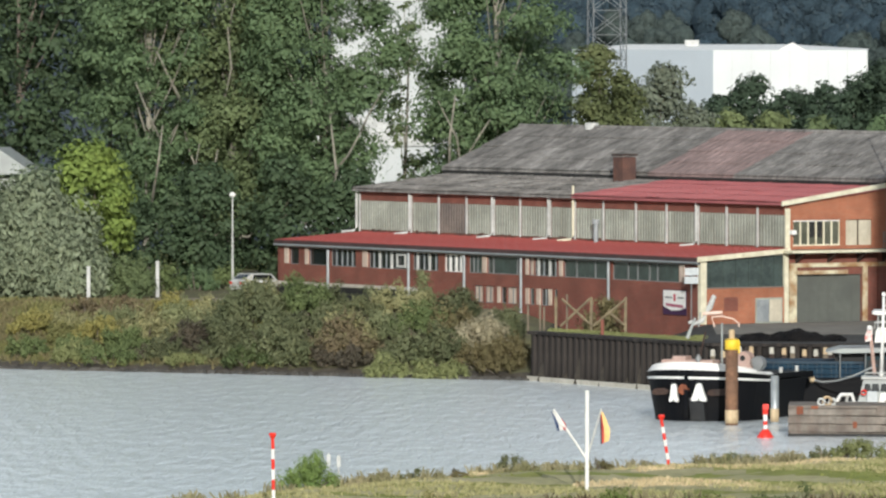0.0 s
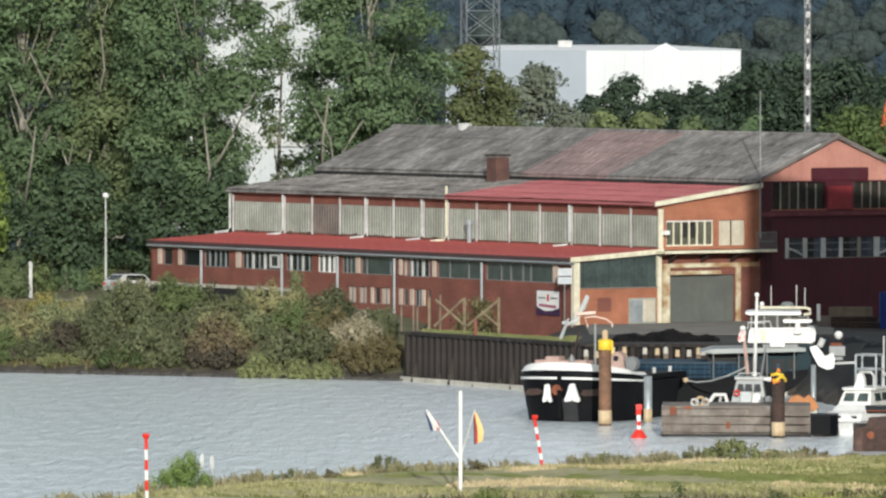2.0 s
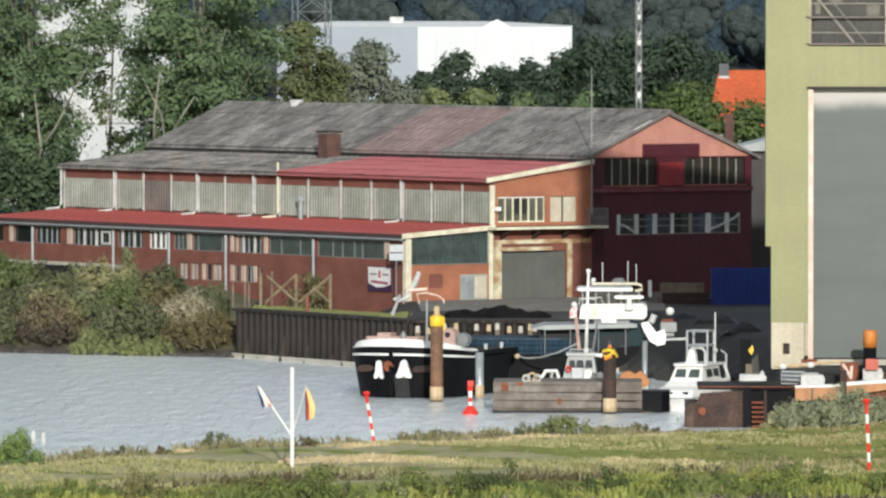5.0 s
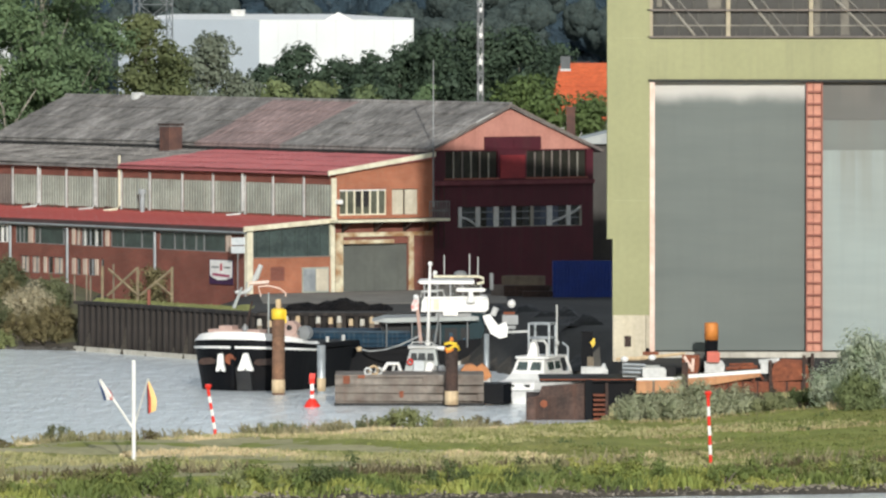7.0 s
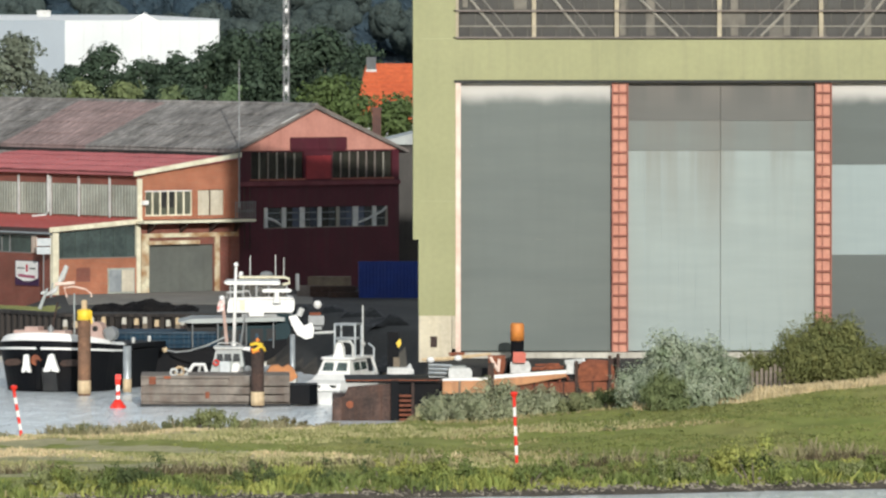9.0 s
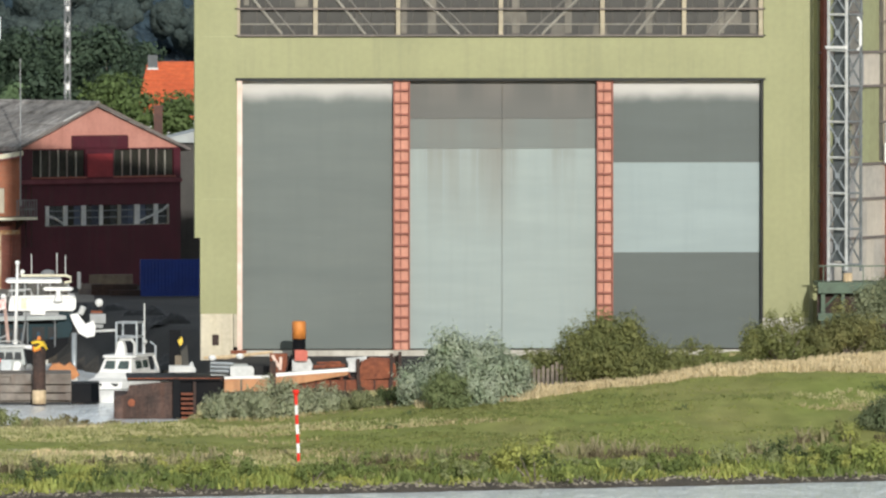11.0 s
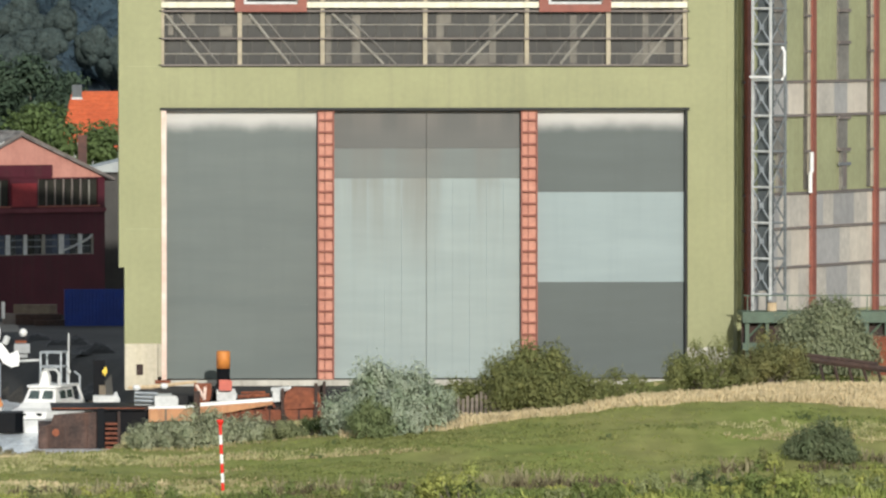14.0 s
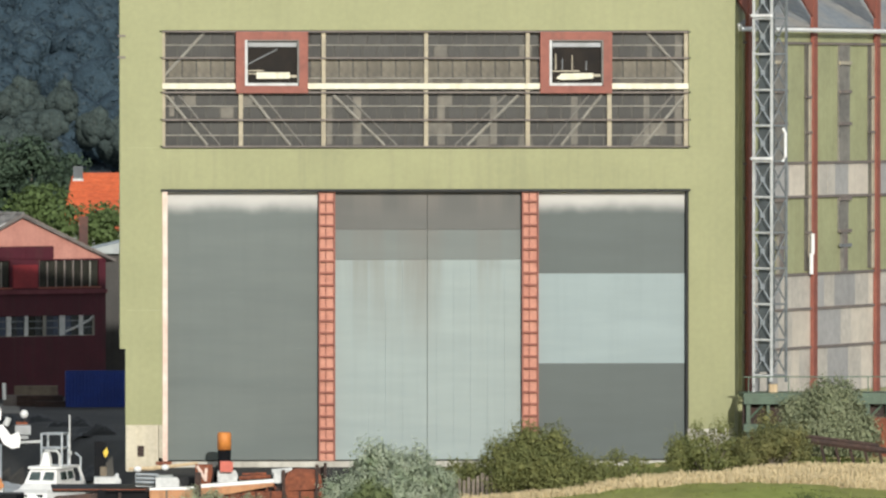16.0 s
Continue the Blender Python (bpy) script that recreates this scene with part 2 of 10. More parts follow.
M_ORANGE = mat("orange_paint", (0.72, 0.24, 0.04), (0.6, 0.19, 0.035), rough=0.55, scale=1.5)
M_SOOT_BRICK = mat("sooty_brick", (0.13, 0.065, 0.05), (0.08, 0.045, 0.04), rough=0.9, scale=1.2, fine=6)
M_OLDTIMBER = mat("grey_old_timber", (0.20, 0.165, 0.12), (0.13, 0.105, 0.08), rough=0.9, scale=1.5, fine=7)
M_TILE = mat("orange_clay_tiles", (0.53, 0.115, 0.042), (0.44, 0.09, 0.034), rough=0.8, scale=0.5, fine=3.0, grain=0.2, bump=0.3)
M_BARK = mat("grey_bark", (0.20, 0.17, 0.14), (0.12, 0.10, 0.085), rough=0.95, scale=0.9, fine=5, grain=0.35, bump=0.4)
M_PALEBARK = mat("pale_poplar_bark", (0.30, 0.285, 0.235), (0.19, 0.18, 0.15), rough=0.95, scale=0.9, fine=5, grain=0.3, bump=0.4)
M_POPLAR = leaf_mat("poplar_leaves", (0.169, 0.248, 0.122), (0.092, 0.144, 0.074))
M_POPLAR_B = leaf_mat("poplar_leaves_yellowish", (0.194, 0.248, 0.117), (0.108, 0.149, 0.070))
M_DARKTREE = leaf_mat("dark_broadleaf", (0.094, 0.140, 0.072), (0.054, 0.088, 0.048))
M_GREYTREE = leaf_mat("grey_green_leaves", (0.22, 0.25, 0.185), (0.13, 0.155, 0.115), scale=1.2)
M_WILLOW = leaf_mat("silver_willow_leaves", (0.34, 0.39, 0.265), (0.165, 0.205, 0.125), scale=1.0)
M_SILVER = leaf_mat("silver_grey_willow", (0.57, 0.625, 0.485), (0.15, 0.205, 0.115), scale=1.2)
M_WALNUT = leaf_mat("bright_yellow_green_leaves", (0.245, 0.325, 0.08), (0.145, 0.21, 0.052))
M_BUSH = leaf_mat("olive_bush_leaves", (0.245, 0.252, 0.092), (0.105, 0.125, 0.046), scale=1.4)
M_BANKBUSH = leaf_mat("dull_olive_thicket", (0.207, 0.225, 0.120), (0.099, 0.121, 0.061), scale=0.7, each=0.3)
M_BUSH_B = leaf_mat("yellowish_bush_leaves", (0.238, 0.225, 0.089), (0.140, 0.153, 0.061), scale=0.9)
M_BUSH_R = leaf_mat("brownish_bush_leaves", (0.23, 0.175, 0.11), (0.155, 0.14, 0.078), scale=0.9, each=0.2)
M_BUSH_DRY = leaf_mat("pale_dry_stems", (0.50, 0.45, 0.32), (0.31, 0.28, 0.18), scale=0.8)
M_DARKBUSH = leaf_mat("dark_olive_leaves", (0.117, 0.149, 0.059), (0.065, 0.093, 0.038), scale=1.2)
M_TALLW = leaf_mat("pale_willow_leaves", (0.32, 0.345, 0.215), (0.165, 0.19, 0.105), scale=1.2)
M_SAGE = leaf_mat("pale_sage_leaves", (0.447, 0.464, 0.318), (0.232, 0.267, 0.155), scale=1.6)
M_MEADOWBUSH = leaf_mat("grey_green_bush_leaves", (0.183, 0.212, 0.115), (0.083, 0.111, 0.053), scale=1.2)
M_FRESH = leaf_mat("fresh_green_leaves", (0.26, 0.36, 0.115), (0.15, 0.23, 0.07), scale=0.9)
M_REED = leaf_mat("light_green_reeds", (0.295, 0.32, 0.145), (0.20, 0.228, 0.098), scale=0.9)
M_BANKGREEN = leaf_mat("bank_greenery", (0.207, 0.248, 0.074), (0.106, 0.147, 0.046), scale=0.5)
M_GRASS = leaf_mat("short_meadow_grass", (0.207, 0.259, 0.064), (0.245, 0.259, 0.079), scale=0.12, var=0.05)
M_FADED = leaf_mat("yellowing_meadow_grass", (0.265, 0.265, 0.10), (0.205, 0.22, 0.078), scale=0.25, var=0.08)
M_STALE = leaf_mat("stale_straw_grass", (0.46, 0.39, 0.22), (0.34, 0.30, 0.15), scale=0.3)
M_QUAYGRASS = leaf_mat("faded_quay_grass", (0.27, 0.29, 0.12), (0.20, 0.215, 0.085), scale=0.3)
M_OLIVEGRASS = leaf_mat("olive_meadow_grass", (0.137, 0.177, 0.053), (0.167, 0.177, 0.063), scale=0.2, var=0.06)
M_DRY = leaf_mat("dry_straw_grass", (0.70, 0.585, 0.37), (0.56, 0.46, 0.28), scale=0.2, var=0.10)
M_DRY_B = leaf_mat("fading_meadow_grass", (0.491, 0.439, 0.246), (0.316, 0.322, 0.140), scale=0.25, var=0.12)
M_WEED = leaf_mat("bank_weeds", (0.384, 0.378, 0.106), (0.198, 0.258, 0.070), scale=0.4)
M_SHOREWEED = leaf_mat("faded_shore_weeds", (0.391, 0.345, 0.218), (0.218, 0.218, 0.109), scale=0.5)
M_SLOPE = leaf_mat("brown_slope_grass", (0.20, 0.165, 0.085), (0.135, 0.125, 0.06), scale=0.6)
M_LIGHTOLIVE = leaf_mat("light_olive_leaves", (0.295, 0.315, 0.165), (0.152, 0.175, 0.085), scale=0.8, each=0.3)
M_OAK = leaf_mat("oak_leaves", (0.070, 0.106, 0.065), (0.045, 0.072, 0.047), var=0.10)
M_MAPLE = leaf_mat("maple_leaves", (0.135, 0.190, 0.062), (0.078, 0.118, 0.042))
M_HEDGE = leaf_mat("hedge_leaves", (0.230, 0.272, 0.123), (0.136, 0.174, 0.076))
M_WEED_BROWN = leaf_mat("brown_seed_heads", (0.150, 0.118, 0.072), (0.110, 0.096, 0.054), scale=0.5)
M_SEED = leaf_mat("pale_seed_heads", (0.31, 0.275, 0.165), (0.22, 0.205, 0.11), scale=0.3)
# blue-grey tints: the haze of distance is put into the base colour
M_FOREST = far_crown_mat("hazy_wood_crowns", (0.044, 0.068, 0.085), (0.031, 0.052, 0.070))
M_FOREST_PALE = far_crown_mat("hazy_pale_crowns", (0.066, 0.086, 0.080), (0.044, 0.061, 0.059))
M_FARLEAF = leaf_mat("hazy_wood_leaves", (0.049, 0.075, 0.090), (0.035, 0.057, 0.074), scale=0.03, var=0.08)
M_FARLEAF_PALE = leaf_mat("hazy_pale_leaves", (0.073, 0.094, 0.086), (0.047, 0.065, 0.063), scale=0.05, var=0.08)
M_BROADLEAF = leaf_mat("brownish_broadleaf", (0.171, 0.194, 0.086), (0.099, 0.126, 0.056))
M_MEADOW = mat("meadow_soil_and_turf", (0.192, 0.235, 0.058), (0.274, 0.259, 0.099), rough=0.95, scale=0.16, fine=1.0, mix=0.9, grain=0.22, bump=0.4, dist=0.06, spec=0.1, stretch=(0.8, 0.35, 1.0))
M_STRAW = mat("matted_straw", (0.56, 0.47, 0.29), (0.42, 0.36, 0.20), rough=0.95, scale=0.3, fine=2.0, mix=0.8, grain=0.2, bump=0.5, dist=0.06)
M_MEADOW_DRY = mat("bleached_turf", (0.42, 0.375, 0.23), (0.24, 0.24, 0.105), rough=0.95, scale=0.14, fine=1.5, mix=0.8, grain=0.2, bump=0.5, dist=0.06)
M_YARD = mat("dark_yard_gravel", (0.042, 0.041, 0.038), (0.016, 0.016, 0.017), rough=0.92, scale=0.16, fine=4.0, mix=0.7, grain=0.35, bump=0.5, dist=0.04)
M_BANK = mat("muddy_stone_bank", (0.085, 0.072, 0.055), (0.045, 0.04, 0.034), rough=0.95, scale=0.8, fine=5.0, mix=0.7, grain=0.4, bump=0.7, dist=0.08)
M_RUBBLE = mat("pale_rubble", (0.26, 0.235, 0.195), (0.17, 0.155, 0.125), rough=0.9, scale=0.5, grain=0.2, island=0.3)
M_REFLECTSTONE = mat("reflection_dark_stone", (0.06, 0.055, 0.047), (0.025, 0.024, 0.022), rough=0.6, scale=0.25, fine=4.0, mix=0.7, grain=0.3, island=0.5)
# blue tint again for distance haze, matching the far crowns
M_FLOOR = mat("hazy_woodland_floor", (0.030, 0.052, 0.072), (0.035, 0.055, 0.07), rough=0.95, scale=0.2, fine=3.0)


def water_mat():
    m = bpy.data.materials.new("sky_pale_water")
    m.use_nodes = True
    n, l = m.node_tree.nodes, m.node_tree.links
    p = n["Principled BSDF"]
    # pale base colour stands in for the bright sky mirrored by the waves
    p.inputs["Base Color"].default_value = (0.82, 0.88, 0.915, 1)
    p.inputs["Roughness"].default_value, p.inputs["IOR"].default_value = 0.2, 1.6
    co, mp = n.new("ShaderNodeTexCoord"), n.new("ShaderNodeMapping")
    mp.inputs["Scale"].default_value = (0.95, 0.2, 1.0)
    mp.inputs["Rotation"].default_value = (0, 0, radians(6))
    l.new(co.outputs["Object"], mp.inputs["Vector"])
    a, b = n.new("ShaderNodeTexNoise"), n.new("ShaderNodeTexNoise")
    for k, s in ((a, 1.0), (b, 4.5)):
        k.inputs["Scale"].default_value, k.inputs["Detail"].default_value = s, 1.5
        l.new(mp.outputs["Vector"], k.inputs["Vector"])
    ad = n.new("ShaderNodeMath")
    ad.operation = "MULTIPLY_ADD"
    ad.inputs[1].default_value = 0.38
    l.new(b.outputs["Fac"], ad.inputs[0])
    l.new(a.outputs["Fac"], ad.inputs[2])
    bp = n.new("ShaderNodeBump")
    bp.inputs["Strength"].default_value, bp.inputs["Distance"].default_value = 1.0, 0.5
    l.new(ad.outputs[0], bp.inputs["Height"])
    l.new(bp.outputs["Normal"], p.inputs["Normal"])
    return m


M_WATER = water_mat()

# ---------------------------------------------------------------- building blocks
class Mesh:
    """Collects boxes, tubes and sheets for one mesh."""

    def __init__(self):
        self.v, self.f = [], []

    def add(self, verts, faces):
        k = len(self.v)
        self.v += [tuple(p) for p in verts]
        self.f += [tuple(i + k for i in q) for q in faces]
        return self

    def box(self, x0, x1, y0, y1, z0, z1, m=None):
        vs = [(x, y, z) for z in (z0, z1) for y in (y0, y1) for x in (x0, x1)]
        if m is not None:
            vs = [m @ Vector(p) for p in vs]
        return self.add(vs, [(0, 2, 3, 1), (4, 5, 7, 6), (0, 1, 5, 4), (2, 6, 7, 3), (0, 4, 6, 2), (1, 3, 7, 5)])

    def prism(self, outline, y0, y1, m=None):
        """An outline in x and z, pulled from y0 to y1."""
        n = len(outline)
        vs = [(x, y, z) for y in (y0, y1) for x, z in outline]
        if m is not None:
            vs = [m @ Vector(p) for p in vs]
        return self.add(vs, [tuple(range(n)), tuple(range(2 * n - 1, n - 1, -1))] + [(i, i + n, (i + 1) % n + n, (i + 1) % n) for i in range(n)])

    def plan(self, outline, z0, z1):
        """An outline in x and y, pulled from z0 to z1."""
        n = len(outline)
        vs = [(x, y, z) for z in (z0, z1) for x, y in outline]
        return self.add(vs, [tuple(range(n - 1, -1, -1)), tuple(range(n, 2 * n))] + [(i, (i + 1) % n, (i + 1) % n + n, i + n) for i in range(n)])

    def tube(self, pts, radii, seg=8, caps=True):
        pts = [Vector(p) for p in pts]
        if not hasattr(radii, "__len__"):
            radii = [radii] * len(pts)
        k, rings = len(self.v), []
        for i, p in enumerate(pts):
            d = (pts[min(i + 1, len(pts) - 1)] - pts[max(i - 1, 0)]).normalized()
            a = d.cross(Vector((0, 0, 1)) if abs(d.z) < 0.9 else Vector((1, 0, 0))).normalized()
            b = d.cross(a)
            for j in range(seg):
                t = 2 * math.pi * j / seg
                self.v.append(tuple(p + radii[i] * (math.cos(t) * a + math.sin(t) * b)))
        for i in range(len(pts) - 1):
            for j in range(seg):
                a0, a1 = k + i * seg + j, k + i * seg + (j + 1) % seg
                self.f.append((a0, a0 + seg, a1 + seg, a1))
        if caps:
            self.f.append(tuple(k + j for j in range(seg)))
            self.f.append(tuple(k + (len(pts) - 1) * seg + j for j in range(seg - 1, -1, -1)))
        return self

    def loft(self, rings, caps=True):
        """Closed rings of equal length, joined one to the next."""
        k, n = len(self.v), len(rings[0])
        for r in rings:
            self.v += [tuple(p) for p in r]
        for i in range(len(rings) - 1):
            for j in range(n):
                a0, a1 = k + i * n + j, k + i * n + (j + 1) % n
                self.f.append((a0, a1, a1 + n, a0 + n))
        if caps:
            self.f.append(tuple(k + j for j in range(n - 1, -1, -1)))
            self.f.append(tuple(k + (len(rings) - 1) * n + j for j in range(n)))
        return self

    def mesh(self, name, material, smooth=False):
        me = bpy.data.meshes.new(name)
        me.from_pydata(self.v, [], self.f)
        me.materials.append(material)
        if smooth:
            me.polygons.foreach_set("use_smooth", [True] * len(me.polygons))
        me.update()
        return me


def thing(name, x=0.0, y=0.0, z=0.0, rz=0.0, label="", category="", group="", kind=""):
    ob = new(name)
    ob.empty_display_size = 0.5
    ob.matrix_basis = pose(x, y, z, 0, 0, rz)
    return tagged(ob, label, category, group, kind)


def part(name, mb, material, parent, label="", smooth=False):
    ob = new(name, mb if isinstance(mb, bpy.types.Mesh) else mb.mesh(name, material, smooth))
    ob.parent = parent
    if label:
        tagged(ob, label)
    return ob


def solo(name, mb, material, label="", category="", group="", kind="", smooth=False):
    return tagged(new(name, mb.mesh(name, material, smooth)), label, category, group, kind)


def step(a, b, x):
    t = np.clip((np.asarray(x, float) - a) / (b - a), 0, 1)
    return t * t * (3 - 2 * t)


# ---------------------------------------------------------------- ground and water
YARD_Z = 3.4


def near_shore(x):
    return np.interp(x, [-400, -60, -36, 9, 22, 48, 60, 400], [330, 400, 409, 421, 425, 433.6, 437, 600])


def spit_shore(x):
    """Harbour side of the spit of meadow."""
    return np.interp(x, [-400, -44, -39, -36, -30, -21.5, -9, -3.5, 4.5, 9.5, 10.5], [300, 395, 418, 433, 450, 464, 470, 477, 480, 485, 515])


def harbour_back(x):
    """Foot of the far bank and of the quay."""
    return np.interp(x, [-900, -64, -25.3, -12.4, 1.0, 5.5, 10.0, 10.5], [900, 609, 591.5, 571, 570, 545, 517, 515])


def ground_z(x, y):
    x, y = np.asarray(x, float), np.asarray(y, float)
    wob = 0.8 * np.sin(x * 0.9) * np.sin(y * 0.5 + x * 0.31)
    ridge = np.clip(1.1 + (x - 14) * 0.095, 0.95, 4.0)
    d1 = (y - near_shore(x)) * 0.9 + wob * 0.5
    d2 = (spit_shore(x) - y) * 0.8 + wob * 0.6
    rise = lambda d: np.where(d < 0, np.maximum(d * 0.5, -2.5), 0.55 * step(0, 2.2, d) + 0.0 * d)
    spit = np.minimum(rise(d1), rise(d2)) + np.where(np.minimum(d1, d2) > 0, step(1.5, 45, d1) * (ridge - 0.55) * step(0, 10, np.where(x > 9, 20, d2)), 0)
    spit = spit + np.where(spit > 0.4, 0.12 * np.sin(x * 0.5 + 1) * np.sin(y * 0.37) + 0.07 * np.sin(x * 1.7) * np.sin(y * 1.3), 0)
    d3 = y - harbour_back(x)
    bank = np.where(d3 < 0, np.maximum(d3 * 0.5, -2.5), np.where(x < -25.0, 0.5 * step(0, 1.5, d3) + 3.2 * step(1, 15 + 15 * (1 - step(-51, -46, x)), d3), np.where(x < 1.0, np.where(d3 > 0.4, YARD_Z, -2.0), YARD_Z * step(0, 26, d3))))
    bank = np.where(x < -25.0, bank + 0.6 * step(40, 70, d3), bank)
    bank = bank - 0.95 * step(7, 13, d3) * step(-29, -24, x) * (1 - step(-16.5, -13.5, x)) * (y < 660)
    z = np.maximum(spit, bank)
    z = np.where((x > 10.2) & (y > near_shore(x) + 2), np.where(y < 500, z, ridge + (YARD_Z - 0.42 - ridge) * step(480, 503, y)), z)
    z = np.where((x > 10.2) & (y > 503), YARD_Z - 0.42 * (1 - step(510, 516, y)) * (x < 47.5), z)
    hill = 110 * step(1640, 2900, y + 0.12 * x) + 8 * step(1650, 1900, y) * np.sin(x * 0.011 + 0.6) + 5 * step(1650, 1900, y) * np.sin(x * 0.027 + y * 0.004)
    return z + hill


def straw_left(x, y):
    """Bleached patches on the low part of the spit."""
    a = (np.abs(y - 446 - 0.6 * np.sin(x * 0.4)) < 2.6 + 0.8 * np.sin(x * 0.9)) & (x > -17) & (x < -7.3)
    a = a | (np.abs(y - 445.2) < 1.5 + 0.3 * np.sin(x * 1.9)) & (((x > 0.2) & (x < 6.4)) | ((x > 9.0) & (x < 11.2)))
    b = (np.abs(y - spit_shore(x) + 7) < 2.6 + np.sin(x * 0.7)) & (x > -14) & (x < 4)
    c = (np.abs(y - spit_shore(x) + 4) < 1.2) & (x < -14) & (np.sin(x * 0.8) > -0.3)
    return (a | b | c) & (y < 500) & (x > -33)


def axis(pieces):
    out = []
    for a, b, s in pieces:
        out += list(np.arange(a, b, s))
    return np.array(out + [pieces[-1][1]])


gx = axis([(-3200, -400, 350), (-400, -90, 30), (-90, 72, 0.9), (72, 400, 30), (400, 3200, 350)])
gy = axis([(-300, 330, 90), (330, 400, 12), (400, 500, 0.9), (500, 560, 3.0), (560, 625, 0.9), (625, 680, 2.5), (680, 800, 12), (800, 1250, 60), (1250, 3600, 60)])
GX, GY = np.meshgrid(gx, gy)
GZ = ground_z(GX, GY)
nx, ny = len(gx), len(gy)
me = bpy.data.meshes.new("ground")
ii, jj = np.meshgrid(np.arange(nx - 1), np.arange(ny - 1))
i0 = (jj * nx + ii).ravel()
me.from_pydata(np.stack([GX.ravel(), GY.ravel(), GZ.ravel()], 1).tolist(), [], np.stack([i0, i0 + 1, i0 + 1 + nx, i0 + nx], 1).tolist())
for m in (M_MEADOW, M_YARD, M_BANK, M_FLOOR, mat("pale_gravel", (0.30, 0.255, 0.20), (0.22, 0.185, 0.14), rough=0.95, scale=0.5, fine=3.0, grain=0.2), M_MEADOW_DRY, M_STRAW, mat("rough_bank_turf", (0.135, 0.135, 0.062), (0.085, 0.078, 0.048), rough=0.95, scale=0.5, fine=3.0, mix=0.8, grain=0.3, bump=0.6, dist=0.08)):
    me.materials.append(m)
cx, cy = (gx[ii] + 0.5 * (gx[ii + 1] - gx[ii])).ravel(), (gy[jj] + 0.5 * (gy[jj + 1] - gy[jj])).ravel()
cz = ground_z(cx, cy)
slot = np.zeros(len(cx), int)
slot[(cy < 500) & (cx + 6 * np.sin(cy * 0.21) + 4 * np.sin(cx * 0.33 + cy * 0.5) < -4) & (np.sin(cy * 0.9 + 2 * np.sin(cx * 0.15)) > -0.55)] = 5
slot[(cy < 500) & (cx > 21.5) & (np.abs(cy - 476 - 2.0 * np.sin(cx * 0.2)) < 1.9 - 0.7 * np.sin(cx * 0.8) * np.sin(cx * 0.31))] = 6
slot[(cy > 474) & (cy < 487) & (cx > 46)] = 6
slot[straw_left(cx, cy)] = 6
slot[(cy > 503) & (cx > -30)] = 1
slot[(cx < -25) & (cy > 560) & (cy < 700)] = 7
slot[(cy > 484) & (cx > 9) & (cx < 23)] = 1
slot[(cx > 1.5) & (cx < 10.0) & (cy > 515) & (cy < 535)] = 4
slot[(cx < -44) & (cx > -66) & (cy > 638) & (cy < 650)] = 4
slot[cz < 0.42] = 2
slot[(cy > 560) & (cx < -25) & (cz < 0.5)] = 2
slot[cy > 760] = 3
me.polygons.foreach_set("material_index", slot)
me.polygons.foreach_set("use_smooth", np.ones(len(slot), bool))
me.update()
tagged(new("ground", me), "river banks, meadow spit, dark yard and wooded hill", "ground", kind="structure")
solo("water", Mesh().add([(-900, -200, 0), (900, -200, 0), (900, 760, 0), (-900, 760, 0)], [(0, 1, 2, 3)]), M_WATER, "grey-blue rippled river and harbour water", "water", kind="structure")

# ---------------------------------------------------------------- quay of sheet piles
quay = thing("quay_wall", label="rusty dark steel sheet-pile quay wall with cap beam", category="quay wall", kind="structure")
QUAY = [(-25.5, 591.6), (-12.4, 570.4), (1.2, 569.4)]
for (xa, ya), (xb, yb) in zip(QUAY, QUAY[1:]):
    length = math.hypot(xb - xa, yb - ya)
    turn = math.degrees(math.atan2(yb - ya, xb - xa))
    n = int(length / 0.42)
    w = length / n
    pans = []
    for out in (0.0, 0.20):
        p = Mesh()
        if out:
            p.plan([(0, -0.02), (0.08, -0.22), (w - 0.08, -0.22), (w, -0.02), (w, 0.05), (0, 0.05)], -2.0, YARD_Z - 0.12)
        else:
            p.plan([(0, -0.02), (w, -0.02), (w, 0.06), (0, 0.06)], -2.0, YARD_Z - 0.1)
        pans.append(p.mesh("sheet_pile", M_PILE))
    for i in range(n):
        ob = part("sheet_pile", pans[i % 2], None, quay)
        ob.matrix_basis = pose(xa, ya, 0, 0, 0, turn) @ pose(i * w, 0, random.uniform(-0.05, 0.02))
    cap = part("cap_beam", Mesh().box(-0.1, length + 0.1, -0.30, 0.75, YARD_Z - 0.16, YARD_Z + 0.06), M_PILE, quay)
    cap.matrix_basis = pose(xa, ya, 0, 0, 0, turn)
    wale = part("concrete_toe", Mesh().box(0, length, -0.38, -0.2, -0.4, 0.32), M_CONCRETE, quay, "pale tide-washed toe strip")
    wale.matrix_basis = pose(xa, ya, 0, 0, 0, turn)

